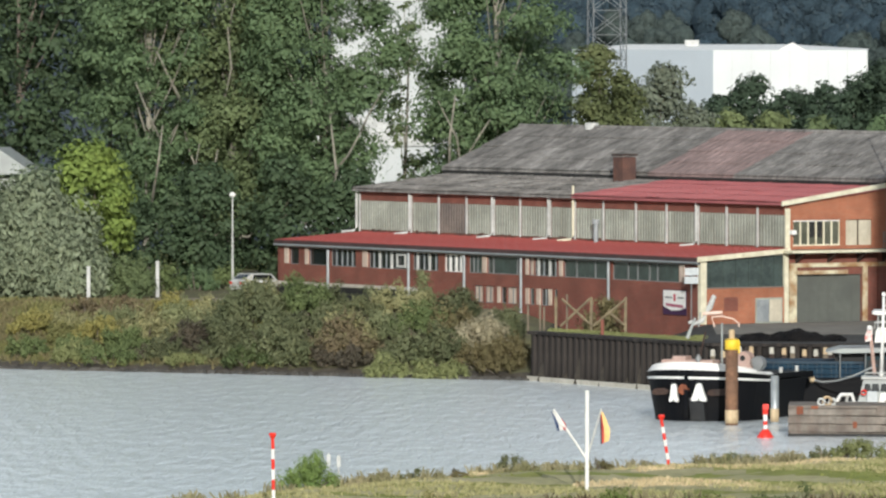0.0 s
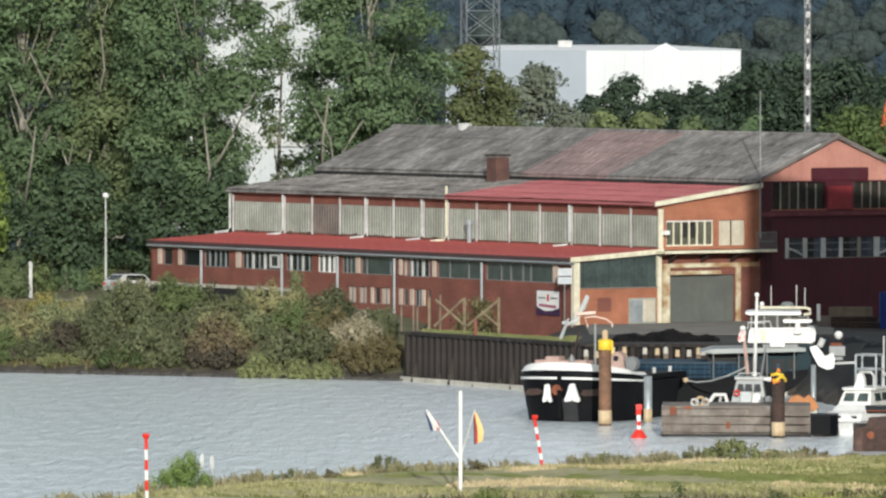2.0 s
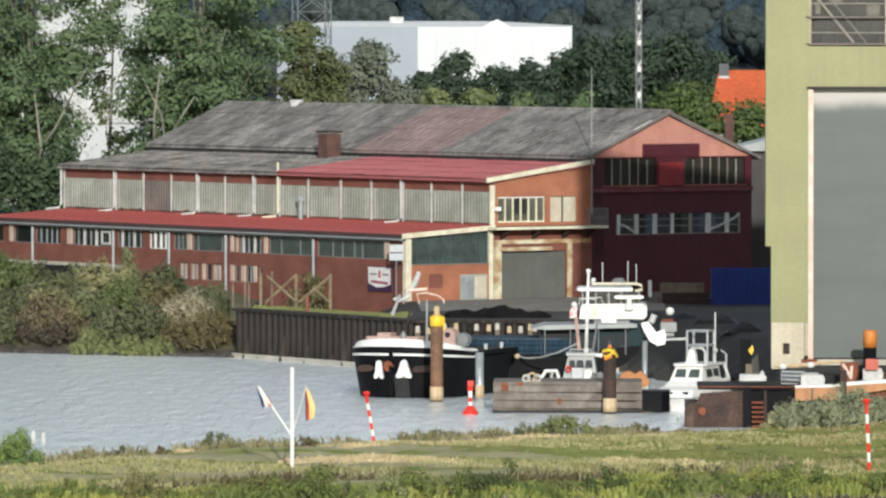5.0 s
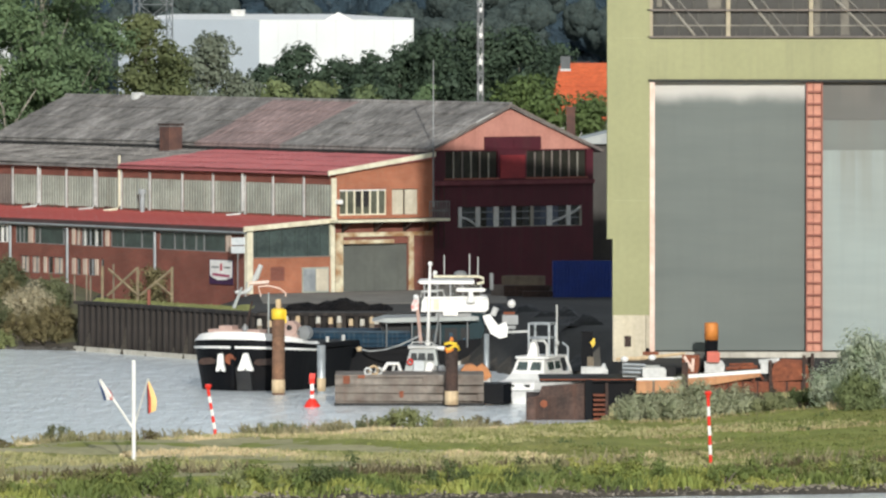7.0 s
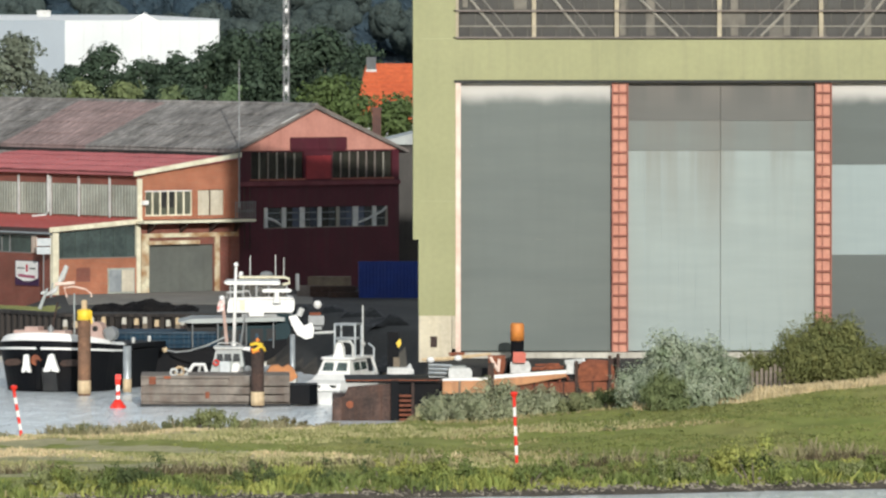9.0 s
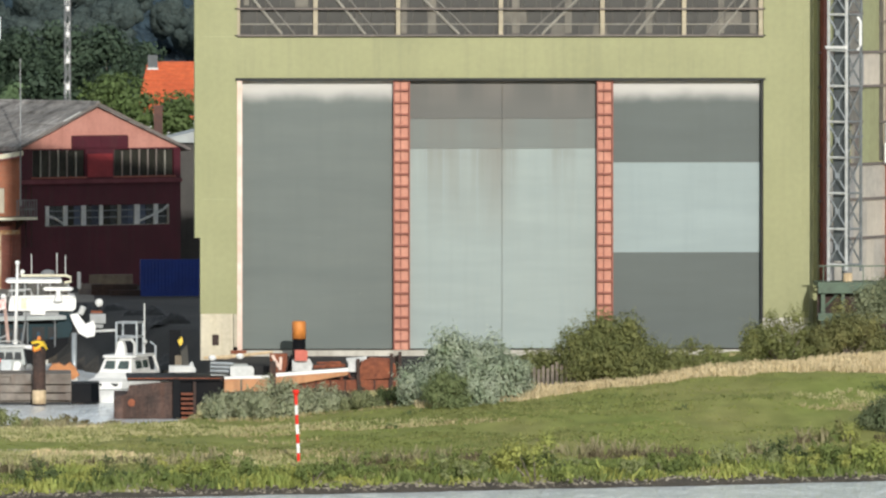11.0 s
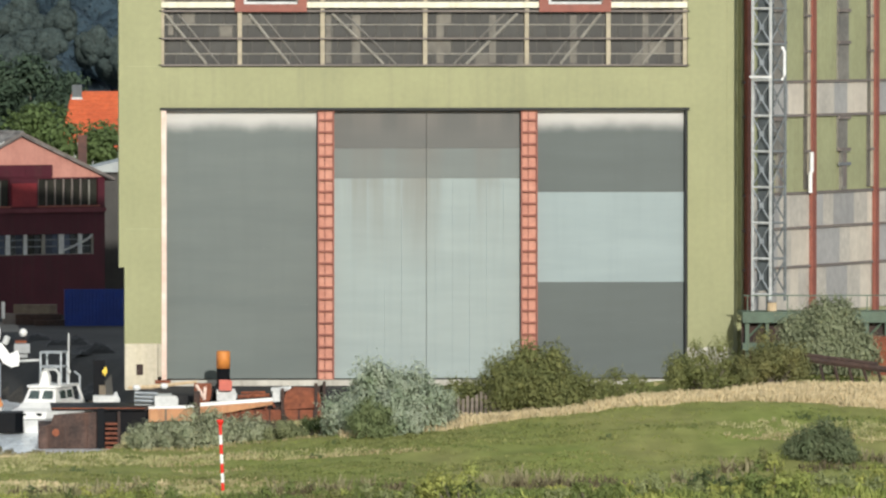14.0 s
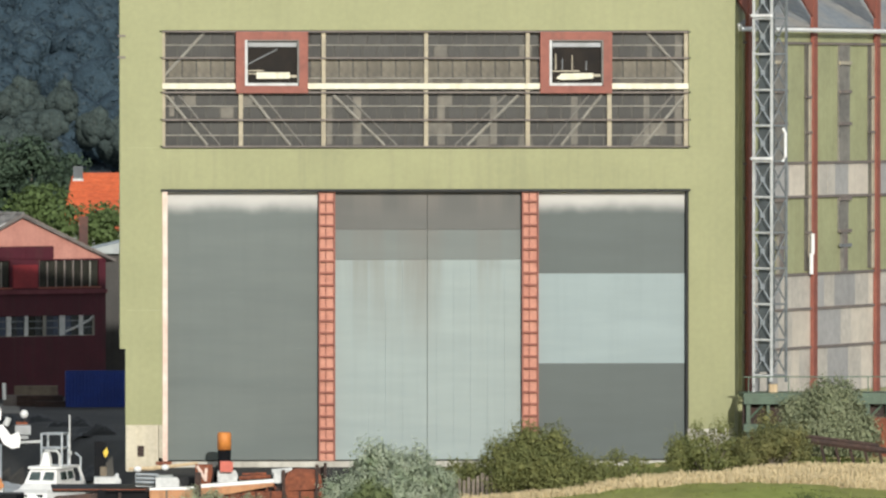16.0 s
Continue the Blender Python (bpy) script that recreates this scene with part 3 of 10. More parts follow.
# timber rubbing posts along the quay, some with pale worn heads
for k, (x, top) in enumerate(((-12.33, 3.1), (-11.64, 3.0), (-10.54, 3.3), (-9.75, 3.3), (-8.38, 3.25), (-7.55, 3.2), (-6.98, 3.3), (-6.18, 3.1), (-5.42, 3.1), (-4.78, 3.25), (-4.47, 3.2), (-3.60, 3.1), (-2.77, 3.0))):
    rb_ = thing("rubbing_post", x, 568.75, 0, 0, "weathered timber rubbing post on the quay wall", "post", "rubbing posts on the quay")
    part("shaft", Mesh().box(-0.16, 0.16, -0.12, 0.12, -0.6, top - 0.45), M_OLDTIMBER if k % 3 == 0 else M_RUST, rb_)
    part("head", Mesh().tube([(0, 0, top - 0.45), (0, 0, top - 0.05), (0, 0, top)], [0.17, 0.15, 0.09], 8), M_SANDPAINT if k % 2 else M_CONCRETE, rb_, "pale worn head")

# ---------------------------------------------------------------- brick workshop
# local x runs along the front, local y along the long side, away from the river
shop = thing("brick_workshop", -14.0, 606.0, YARD_Z, 35.1, "long red-brick workshop with stepped red and grey roofs", "building")
S_LEN = 58.9
H_EAVE, H_JOIN, H_UP, H_MAIN, H_RIDGE = 4.80, 5.25, 8.62, 10.15, 13.35


def wall_with_holes(x0, x1, z0, z1, holes, y0, y1):
    """A wall in x and z with openings (x0, x1, z0, z1), thickness y0 to y1, as one welded shell."""
    xs = sorted({x0, x1, *[h[0] for h in holes], *[h[1] for h in holes]})
    zs = sorted({z0, z1, *[h[2] for h in holes], *[h[3] for h in holes]})
    mb, nz = Mesh(), len(zs)
    for y in (y0, y1):
        mb.v += [(x, y, z) for x in xs for z in zs]
    far = len(xs) * nz
    solid = lambda i, k: 0 <= i < len(xs) - 1 and 0 <= k < nz - 1 and not any(h[0] <= xs[i] < h[1] and h[2] <= zs[k] < h[3] for h in holes)
    for i in range(len(xs) - 1):
        for k in range(nz - 1):
            if not solid(i, k):
                continue
            p, q, r, t = i * nz + k, (i + 1) * nz + k, (i + 1) * nz + k + 1, i * nz + k + 1
            mb.f += [(p, q, r, t), (t + far, r + far, q + far, p + far)]
            for u, v, e, f in ((i, k - 1, p, q), (i + 1, k, q, r), (i, k + 1, r, t), (i - 1, k, t, p)):
                if not solid(u, v):
                    mb.f.append((e, e + far, f + far, f))
    return mb


def side(mb):
    """Turns a wall built in x and z so that it runs along local y, facing local -x."""
    mb.v = [(y, x, z) for x, y, z in mb.v]
    mb.f = [tuple(reversed(q)) for q in mb.f]
    return mb


# long low side wall with its row of windows: start and end along the wall, kind, broad bars, thin bars
LOW = (
    (57.17, 57.76, "jamb", (), ()),
    (55.72, 57.08, "dark", (), ()),
    (54.21, 54.71, "jamb", (), ()),
    (51.44, 54.19, "dark", (), (51.7,)),
    (47.30, 50.96, "dark", (), (50.28, 49.46, 48.71, 47.97)),
    (45.50, 46.23, "jamb", (), ()),
    (39.79, 45.44, "dark", (43.93, 42.23), (44.83, 43.04)),
    (35.44, 39.06, "dark", (38.49, 36.8), (37.6, 35.91)),
    (31.70, 34.56, "white", (33.84, 33.04, 32.33), ()),
    (29.25, 31.15, "green", (), (30.59, 30.03)),
    (28.57, 29.17, "jamb", (), ()),
    (24.17, 28.54, "green", (), (27.84, 24.56)),
    (22.77, 23.17, "jamb", (), ()),
    (22.10, 22.75, "pale", (), ()),
    (19.01, 22.07, "dark", (21.62, 20.07), (20.92, 19.3)),
    (18.16, 18.63, "jamb", (), ()),
    (12.10, 18.09, "green", (), (16.49, 13.98)),
    (2.82, 11.57, "green", (), (9.62, 8.37, 6.8, 5.76)),
    (2.02, 2.68, "jamb", (), ()),
)
LOW2 = (
    (29.17, 30.35, "pale", (), (29.81,)),
    (27.69, 28.85, "pale", (), (28.23,)),
    (26.66, 27.06, "jamb", (), ()),
    (25.88, 26.64, "dark", (), ()),
    (24.49, 25.81, "pale", (), (25.1,)),
    (22.70, 23.17, "jamb", (), ()),
    (22.07, 22.68, "green", (), ()),
    (21.15, 21.69, "jamb", (), ()),
    (20.10, 21.11, "dark", (), (20.61,)),
    (19.62, 20.07, "jamb", (), ()),
    (18.92, 19.39, "green", (), ()),
)
LZ, LZ2 = (2.92, 4.24), (0.75, 2.0)
holes = [(r[0], r[1], *LZ) for r in LOW if r[2] != "jamb"] + [(r[0], r[1], *LZ2) for r in LOW2 if r[2] != "jamb"]
part("side_wall", side(wall_with_holes(0.0, S_LEN, 0.0, H_EAVE - 0.12, holes, 0.0, 0.30)), M_BRICK, shop)


def side_window(a, b, z0, z1, kind, broad, thin):
    if kind == "jamb":
        return part("shutter", side(Mesh().box(a, b, -0.07, 0.0, z0 + 0.05, z1 - 0.02).box(a + 0.04, b - 0.04, -0.085, -0.07, z0 + 0.12, z1 - 0.1)), M_SHUTTERPALE, shop, "bleached pale shutter board")
    w = part("window", side(Mesh().box(a, b, 0.16, 0.20, z0, z1)), {"dark": M_PANE_DARK, "green": M_PANE, "pale": M_SHUTTERPALE, "white": M_PANE_DARK}[kind], shop)
    fr, k = Mesh(), 0.12 if kind == "white" else 0.05
    for c, d, e, f in ((a, b, z0, z0 + 0.06), (a, b, z1 - 0.06, z1), (a, a + k, z0 + 0.06, z1 - 0.06), (b - k, b, z0 + 0.06, z1 - 0.06)):
        fr.box(c, d, 0.10, 0.15, e, f)
    part("frame", side(fr), M_WHITE if kind == "white" else M_GREYSTEEL, w)
    for c in broad:
        part("mullion", side(Mesh().box(c - 0.11, c + 0.11, 0.04, 0.15, z0, z1)), M_WHITE if kind == "white" else M_GREYWHITE, w)
    for c in thin:
        part("mullion", side(Mesh().box(c - 0.05, c + 0.05, 0.08, 0.15, z0, z1)), M_GALV if kind == "dark" else M_GREYSTEEL, w)
    return w


M_SHUTTERPALE = mat("bleached_shutter_paint", (0.60, 0.52, 0.44), (0.46, 0.36, 0.30), rough=0.75, scale=0.9, mix=0.8, streak=0.35, streak_col=(0.30, 0.14, 0.10))
for r in LOW:
    w = side_window(r[0], r[1], *LZ, *r[2:])
    if r[0] < 40.77 < r[1]:
        part("open_sash", side(Mesh().box(40.1, 40.1 + 0.16, -0.02, 0.08, 3.05, 4.1).box(41.41 - 0.16, 41.41, -0.02, 0.08, 3.05, 4.1).box(40.1 + 0.16, 41.41 - 0.16, -0.02, 0.08, 3.05, 3.22).box(40.1 + 0.16, 41.41 - 0.16, -0.02, 0.08, 3.95, 4.1)), M_GREYWHITE, w, "white sash standing open")
for r in LOW2:
    side_window(r[0], r[1], *LZ2, *r[2:])
part("wall_base", side(Mesh().box(0.0, 37.5, 0.0, 0.3, -1.15, -0.004)), M_BRICK, shop)
part("base_beam", side(Mesh().box(37.5, S_LEN, -0.14, 0.0, 1.35, 1.6)), M_CONCRETE, shop)
# dark sheet on the wall face, painting the shade of the undercroft
part("undercroft", side(Mesh().box(38.0, S_LEN - 0.2, -0.05, 0.0, 0.0, 1.35)), M_DARK, shop, "dark sheet for the shade of the undercroft")
part("window_head", side(Mesh().box(0.0, S_LEN, -0.06, 0.0, 4.26, 4.44)), M_GALV, shop)
for y in (51.17, 39.46, 31.58, 23.7, 11.88):
    part("downpipe", Mesh().tube([(-0.14, y, 0.1), (-0.14, y, 4.2)], 0.11, 8), M_GALV, shop)
part("far_wall", Mesh().prism([(0, 0), (30.6, 0), (30.6, 9.9), (16.3, 9.9), (16.3, 9.6), (7.4, 8.2), (7.4, 5.0), (0, 4.3)], S_LEN - 0.3, S_LEN), M_BRICK, shop)
part("back_wall", Mesh().box(30.3, 30.6, 0.3, S_LEN - 0.3, 0, H_MAIN), M_BRICK, shop)

# lean-to roof, in sheets
lean = part("lean_to_roof", Mesh().prism([(-0.34, H_EAVE - 0.10), (7.4, H_JOIN - 0.06), (7.4, H_JOIN), (-0.34, H_EAVE - 0.04)], -0.25, S_LEN - 0.2), M_RED_ROOF, shop, "red sheet lean-to roof")
n = 56
d = (S_LEN + 0.05) / n
one = Mesh().prism([(-0.36, H_EAVE - 0.03), (7.4, H_JOIN + 0.01), (7.4, H_JOIN + 0.06), (-0.36, H_EAVE + 0.02)], 0.0, d - 0.01).prism([(-0.36, H_EAVE + 0.02), (7.4, H_JOIN + 0.06), (7.4, H_JOIN + 0.11), (-0.36, H_EAVE + 0.07)], 0.0, 0.09).mesh("roof_sheet", M_RED_ROOF)
for i in range(n):
    part("roof_sheet", one, None, lean).matrix_basis = pose(0, -0.25 + i * d, 0)
part("fascia", Mesh().box(-0.45, -0.36, -0.3, S_LEN - 0.15, H_EAVE - 0.30, H_EAVE - 0.03), mat("dark_maroon_fascia", (0.075, 0.045, 0.045), (0.05, 0.035, 0.036), rough=0.7), shop)
part("gutter", Mesh().tube([(-0.42, -0.2, H_EAVE - 0.39), (-0.42, S_LEN - 0.2, H_EAVE - 0.39)], 0.085, 8), M_GALV, shop)

# front of the lean-to: brick below, green panes above, cream frame
part("front_wall", Mesh().box(0.45, 7.2, 0.0, 0.3, 0.0, 2.55), M_BRICK_ORANGE, shop)
fw = part("clerestory", Mesh().prism([(0.45, 2.62), (7.2, 2.62), (7.2, H_JOIN - 0.30), (0.45, H_EAVE - 0.40)], 0.12, 0.2), M_PANE, shop, "large dusty green panes")
for i in range(6):
    x = 0.9 + i * 1.1
    part("glazing_bar", Mesh().box(x - 0.03, x + 0.03, 0.06, 0.12, 2.62, H_EAVE - 0.30 + x * 0.09), M_PANE, fw)
part("sill", Mesh().box(0.45, 7.2, -0.04, 0.12, 2.55, 2.63), M_CORR_DARK, shop)
part("brick_patch", Mesh().box(2.0, 3.2, -0.012, 0.0, 0.9, 1.9), M_BRICK, shop, "darker bricked-up opening")
part("corner_post", Mesh().box(-0.05, 0.45, -0.08, 0.3, 0.0, H_EAVE - 0.1), M_CREAM, shop)
part("corner_post", Mesh().box(7.2, 7.55, -0.08, 0.3, 0.0, 5.0), M_CREAM, shop)
part("verge_board", Mesh().prism([(-0.5, H_EAVE - 0.32), (7.55, H_JOIN - 0.24), (7.55, H_JOIN + 0.10), (-0.5, H_EAVE + 0.04)], -0.34, -0.26), M_CREAM, shop)
ht = part("hatch", Mesh().box(4.7, 7.05, -0.05, 0.0, 0.0, 1.82), M_CORR, shop, "pale metal sliding hatch in two leaves")
part("hatch_leaf", Mesh().box(4.82, 5.85, -0.09, -0.05, 0.12, 1.7), M_GALV, ht, "grey sheet leaf")
part("hatch_leaf", Mesh().box(5.9, 6.93, -0.09, -0.05, 0.12, 1.7), M_DOORBOARD, ht, "beige weathered leaf")

# upper long wall: pale ribbed cladding between white pipes, brick strip above
UP_X = 7.37
part("upper_wall", side(Mesh().box(0.0, S_LEN, UP_X + 0.02, UP_X + 0.3, H_JOIN - 0.2, H_UP - 0.05)), M_BRICK, shop)
edges = [0.0, 3.6, 7.6, 11.3, 15.5, 19.6, 24.0, 27.9, 31.3, 35.5, 39.2, 43.1, 47.1, 51.1, S_LEN - 0.2]
for a, b in zip(edges, edges[1:]):
    dark = abs(a - 43.1) < 0.1
    p = Mesh()
    k = max(3, int((b - a - 0.3) / 0.34))
    d = (b - a - 0.24) / k
    for i in range(k):
        y = a + 0.12 + i * d
        p.plan([(UP_X - 0.02, y), (UP_X - 0.02, y + d * 0.55), (UP_X + 0.015, y + d * 0.62), (UP_X + 0.015, y + d)], H_JOIN + 0.22, 7.72)
        p.box(UP_X - 0.05, UP_X + 0.015, y, y + d * 0.5, H_JOIN + 0.22, 7.72)
    part("cladding_panel", p, M_CORR_DARK if dark else M_CORR, shop)
    part("panel_post", side(Mesh().box(b - 0.08, b + 0.08, UP_X - 0.08, UP_X + 0.01, H_JOIN + 0.1, 8.3)), M_GREYWHITE, shop)
for y, top in ((58.9, 8.4), (51.1, 8.4), (39.2, 8.4), (31.3, 8.4), (27.9, 9.4), (11.35, 8.4)):
    part("downpipe", Mesh().tube([(UP_X - 1.3, y + 0.5, H_JOIN + 0.02), (UP_X - 0.35, y + 0.1, H_JOIN + 0.12), (UP_X - 0.2, y, H_JOIN + 0.4), (UP_X - 0.2, y, top)], 0.095, 8), M_CREAM if top > 9 else M_GREYWHITE, shop)
part("vent_pipe", Mesh().tube([(UP_X - 0.7, 24.0, H_JOIN - 0.1), (UP_X - 0.7, 24.0, H_JOIN + 1.35), (UP_X - 0.7, 24.0, H_JOIN + 1.36), (UP_X - 0.7, 24.0, H_JOIN + 1.7)], [0.18, 0.18, 0.3, 0.3], 10), M_GALV, shop)


rnd = random.Random(41)
y = 21.0
while y < 57.5:
    w, h = rnd.uniform(0.25, 1.1), rnd.uniform(0.08, 0.34)
    q = [(y, 0.0), (y + w, 0.0)] + [(y + w * (1 - (i + 0.5) / 5), h * rnd.uniform(0.5, 1.0)) for i in range(5)]
    part("moss_patch", side(Mesh().prism([(a, H_JOIN + 0.05 + b) for a, b in q], UP_X - 0.16, UP_X - 0.06)), M_SOOT_BRICK, shop)
    y += w + rnd.choice((0.1, 0.3, 1.2, 2.6))


def roof_sheets(name, x0, z0, x1, z1, y0, y1, material, pitch, label=""):
    """A sloping roof in overlapping rows and sheets, each a little out of line."""
    rnd = random.Random(name)
    rows = 4
    length = math.hypot(x1 - x0, z1 - z0)
    k = int((y1 - y0) / pitch)
    for r in range(rows):
        xa, xb = x0 + (x1 - x0) * r / rows, x0 + (x1 - x0) * (r + 1.06) / rows
        za, zb = z0 + (z1 - z0) * r / rows, z0 + (z1 - z0) * (r + 1.06) / rows
        for i in range(k):
            ya, yb = y0 + (y1 - y0) * i / k, y0 + (y1 - y0) * (i + 1) / k
            j = rnd.uniform(-0.02, 0.03)
            yield xa, xb, za + 0.07 + j, zb + 0.0 + j, ya, yb


def roof(name, x0, z0, x1, z1, y0, y1, material, pitch, label=""):
    base = part(name, Mesh().prism([(x0, z0 - 0.18), (x1, z1 - 0.18), (x1, z1), (x0, z0)], y0, y1), material, shop, label)
    for xa, xb, za, zb, ya, yb in roof_sheets(name, x0, z0, x1, z1, y0, y1, material, pitch):
        s = Mesh().prism([(xa, za), (xb, zb), (xb, zb + 0.05), (xa, za + 0.05)], ya + 0.015, yb - 0.015)
        for q in range(3):
            y = ya + (yb - ya) * (q + 0.5) / 3
            s.prism([(xa, za + 0.05), (xb, zb + 0.05), (xb, zb + 0.10), (xa, za + 0.10)], y - 0.09, y + 0.09)
        part("roof_sheet", s, material, base)


MX0, MX1, RX = 15.6, 31.2, 22.9
roof("upper_roof_red", UP_X - 0.5, H_UP, 16.2, 9.72, -0.3, 27.7, M_RED_ROOF_B, 2.0, "dull red sheet roof")
roof("upper_roof_grey", UP_X - 0.5, H_UP, 16.2, 9.72, 27.7, S_LEN + 0.2, M_GREY_ROOF, 2.4, "lichen-stained grey fibre-cement roof")
roof("main_roof_front", MX0, H_MAIN, RX, H_RIDGE, -0.4, 19.0, M_GREY_ROOF, 2.4, "lichen-stained grey fibre-cement roof")
roof("main_roof_middle", MX0, H_MAIN, RX, H_RIDGE, 19.0, 30.5, M_PINK_ROOF, 2.4, "reddish renewed fibre-cement roof")
roof("main_roof_rear", MX0, H_MAIN, RX, H_RIDGE, 30.5, 59.9, M_GREY_ROOF, 2.4, "lichen-stained grey fibre-cement roof")
part("main_roof_back", Mesh().prism([(RX, H_RIDGE - 0.2), (MX1, H_MAIN - 0.35), (MX1, H_MAIN - 0.15), (RX, H_RIDGE)], -0.4, 59.9), M_GREY_ROOF, shop)
part("ridge_cap", Mesh().tube([(RX, -0.4, H_RIDGE + 0.06), (RX, 59.9, H_RIDGE + 0.06)], 0.16, 8), M_GREY_ROOF, shop)
part("main_side_wall", side(Mesh().box(0.3, 59.5, 16.2, 16.45, 9.0, H_MAIN - 0.02)), M_RUST, shop)
# black strip that paints the shadow line under the main eave
part("eave_board", Mesh().box(MX0 - 0.02, MX0 + 0.10, -0.35, 59.8, H_MAIN - 0.5, H_MAIN - 0.16), M_DARK, shop)
ch = part("chimney", Mesh().box(13.9, 15.1, 31.4, 32.7, 8.9, 11.4), M_SOOT_BRICK, shop, "square sooty brick chimney")
part("chimney_cap", Mesh().box(13.8, 15.2, 31.3, 32.8, 11.5, 11.65), M_RUST, ch)
part("roof_vent", Mesh().tube([(22.9, 49.5, 13.2), (22.9, 49.5, 13.75)], 0.55, 10), M_GREYWHITE, shop)

# upper front, beside the balcony
part("upper_front", wall_with_holes(UP_X, 16.2, 5.25, 8.4, [(8.0, 12.1, 5.5, 7.35), (12.6, 14.9, 5.5, 7.35)], 0.0, 0.3), M_BRICK_ORANGE, shop)
part("upper_front_gable", Mesh().prism([(UP_X, 8.4), (16.2, 8.4), (16.2, 9.8)], 0.0, 0.3), M_BRICK_ORANGE, shop)
part("upper_verge", Mesh().prism([(UP_X - 0.6, H_UP - 0.22), (16.2, 9.68), (16.2, 10.02), (UP_X - 0.6, H_UP + 0.12)], -0.42, -0.3), M_CREAM, shop)
w = part("front_window", Mesh().box(8.0, 12.1, 0.20, 0.22, 5.5, 7.35), M_DARK, shop)
for i in range(7):
    x = 8.0 + 4.1 * i / 6
    part("window_bar", Mesh().box(x - 0.06, x + 0.06, 0.06, 0.17, 5.6, 7.25), M_CREAM, w)
    if i < 6 and i not in (2, 3):
        part("pane", Mesh().box(x + 0.07, x + 0.61, 0.14, 0.17, 5.6, 7.25), mat("dusty_olive_pane", (0.12, 0.125, 0.095), (0.06, 0.065, 0.05), rough=0.5, scale=0.9, mix=0.9, spec=0.2) if i == 0 else bpy.data.materials["dusty_olive_pane"], w)
    elif i < 6:
        part("lower_pane", Mesh().box(x + 0.07, x + 0.61, 0.14, 0.17, 5.6, 6.1), bpy.data.materials["dusty_olive_pane"], w)
part("window_rail", Mesh().box(8.0, 12.1, 0.05, 0.17, 5.5, 5.6), M_CREAM, w)
part("window_rail", Mesh().box(8.0, 12.1, 0.05, 0.17, 7.25, 7.35), M_WHITE, w)
for a, b in ((12.6, 13.65), (13.8, 14.9)):
    part("balcony_door", Mesh().box(a, b, 0.1, 0.18, 5.5, 7.3), M_DOORBOARD, shop, "pale boarded balcony door")
part("corner_post", Mesh().box(UP_X - 0.1, UP_X + 0.3, -0.1, 0.0, 5.3, 8.2), M_CREAM, shop)
bal = part("balcony", Mesh().box(6.9, 16.7, -1.5, 0.0, 5.02, 5.2), M_CREAM, shop, "cream concrete balcony slab")
for i in range(9):
    x = 14.95 + i * 0.215
    part("rail_post", Mesh().box(x - 0.025, x + 0.025, -1.45, -1.4, 5.2, 6.45), M_GALV_DARK, bal)
for z in (5.75, 6.42):
    part("rail", Mesh().box(14.9, 16.7, -1.46, -1.4, z, z + 0.06), M_GALV_DARK, bal)
part("wall_lamp", Mesh().box(7.55, 7.95, -0.5, -0.1, 6.35, 6.65), M_WHITE, bal)
for x in (8.2, 11.0, 13.6, 15.8):
    part("bracket", Mesh().add([(x - 0.05, -1.3, 5.02), (x - 0.05, -0.02, 5.02), (x - 0.05, -0.02, 4.2), (x + 0.05, -1.3, 5.02), (x + 0.05, -0.02, 5.02), (x + 0.05, -0.02, 4.2)], [(0, 1, 2), (5, 4, 3), (0, 3, 4, 1), (1, 4, 5, 2), (2, 5, 3, 0)]), M_RUST, bal)
M_RUSTCREAM = mat("rust_eaten_cream_steel", (0.64, 0.60, 0.44), (0.33, 0.19, 0.09), rough=0.75, scale=0.9, fine=4.0, mix=0.45, grain=0.2, streak=0.45, streak_col=(0.22, 0.11, 0.05))
part("gate_wall", wall_with_holes(7.55, 16.2, 0.0, 5.0, [(8.3, 14.0, 0.0, 3.4)], 0.0, 0.3), M_BRICK, shop)
part("gate_frame", Mesh().box(7.6, 8.25, -0.12, 0.0, 0.0, 4.25).box(14.05, 14.45, -0.12, 0.0, 0.0, 4.25).box(7.6, 16.1, -0.14, -0.01, 3.95, 4.25), M_RUSTCREAM, shop, "rust-streaked cream steel door frame")
part("gate_track", Mesh().box(8.2, 12.6, -0.3, -0.15, 3.45, 3.72), M_RUSTCREAM, shop)
zig = [(0.24, 3.4), (0.24, 0.0)]
for i in range(30):
    zig += [(0.16, i * 0.1133), (0.16, i * 0.1133 + 0.09), (0.19, i * 0.1133 + 0.1)]
sh = Mesh().prism(zig, -14.0, -8.3)
sh.v = [(-y, x, z) for x, y, z in sh.v]
part("roller_shutter", sh, M_SHUTTER, shop, "closed grey roller shutter")
part("side_pier", Mesh().box(15.4, 16.2, -0.1, 0.0, 0.0, 4.9), M_BRICK, shop)

# maroon gable
GX0, GX1 = 16.2, 30.6
part("gable_wall", wall_with_holes(GX0, GX1, 0.0, 7.55, [(18.4, 29.6, 4.45, 5.95)], -0.02, 0.3), M_MAROON, shop)
part("gable_ledge", Mesh().box(GX0, GX1, -0.22, -0.02, 7.55, 7.85), mat("faded_maroon_paint", (0.17, 0.05, 0.06), (0.10, 0.022, 0.03), rough=0.7, scale=0.8, mix=0.8), shop)
part("gable_upper", wall_with_holes(GX0, GX1, 7.85, 10.1, [(17.3, 22.0, 8.05, 10.0), (24.6, 30.0, 8.05, 10.0)], -0.02, 0.3), M_MAROON, shop)
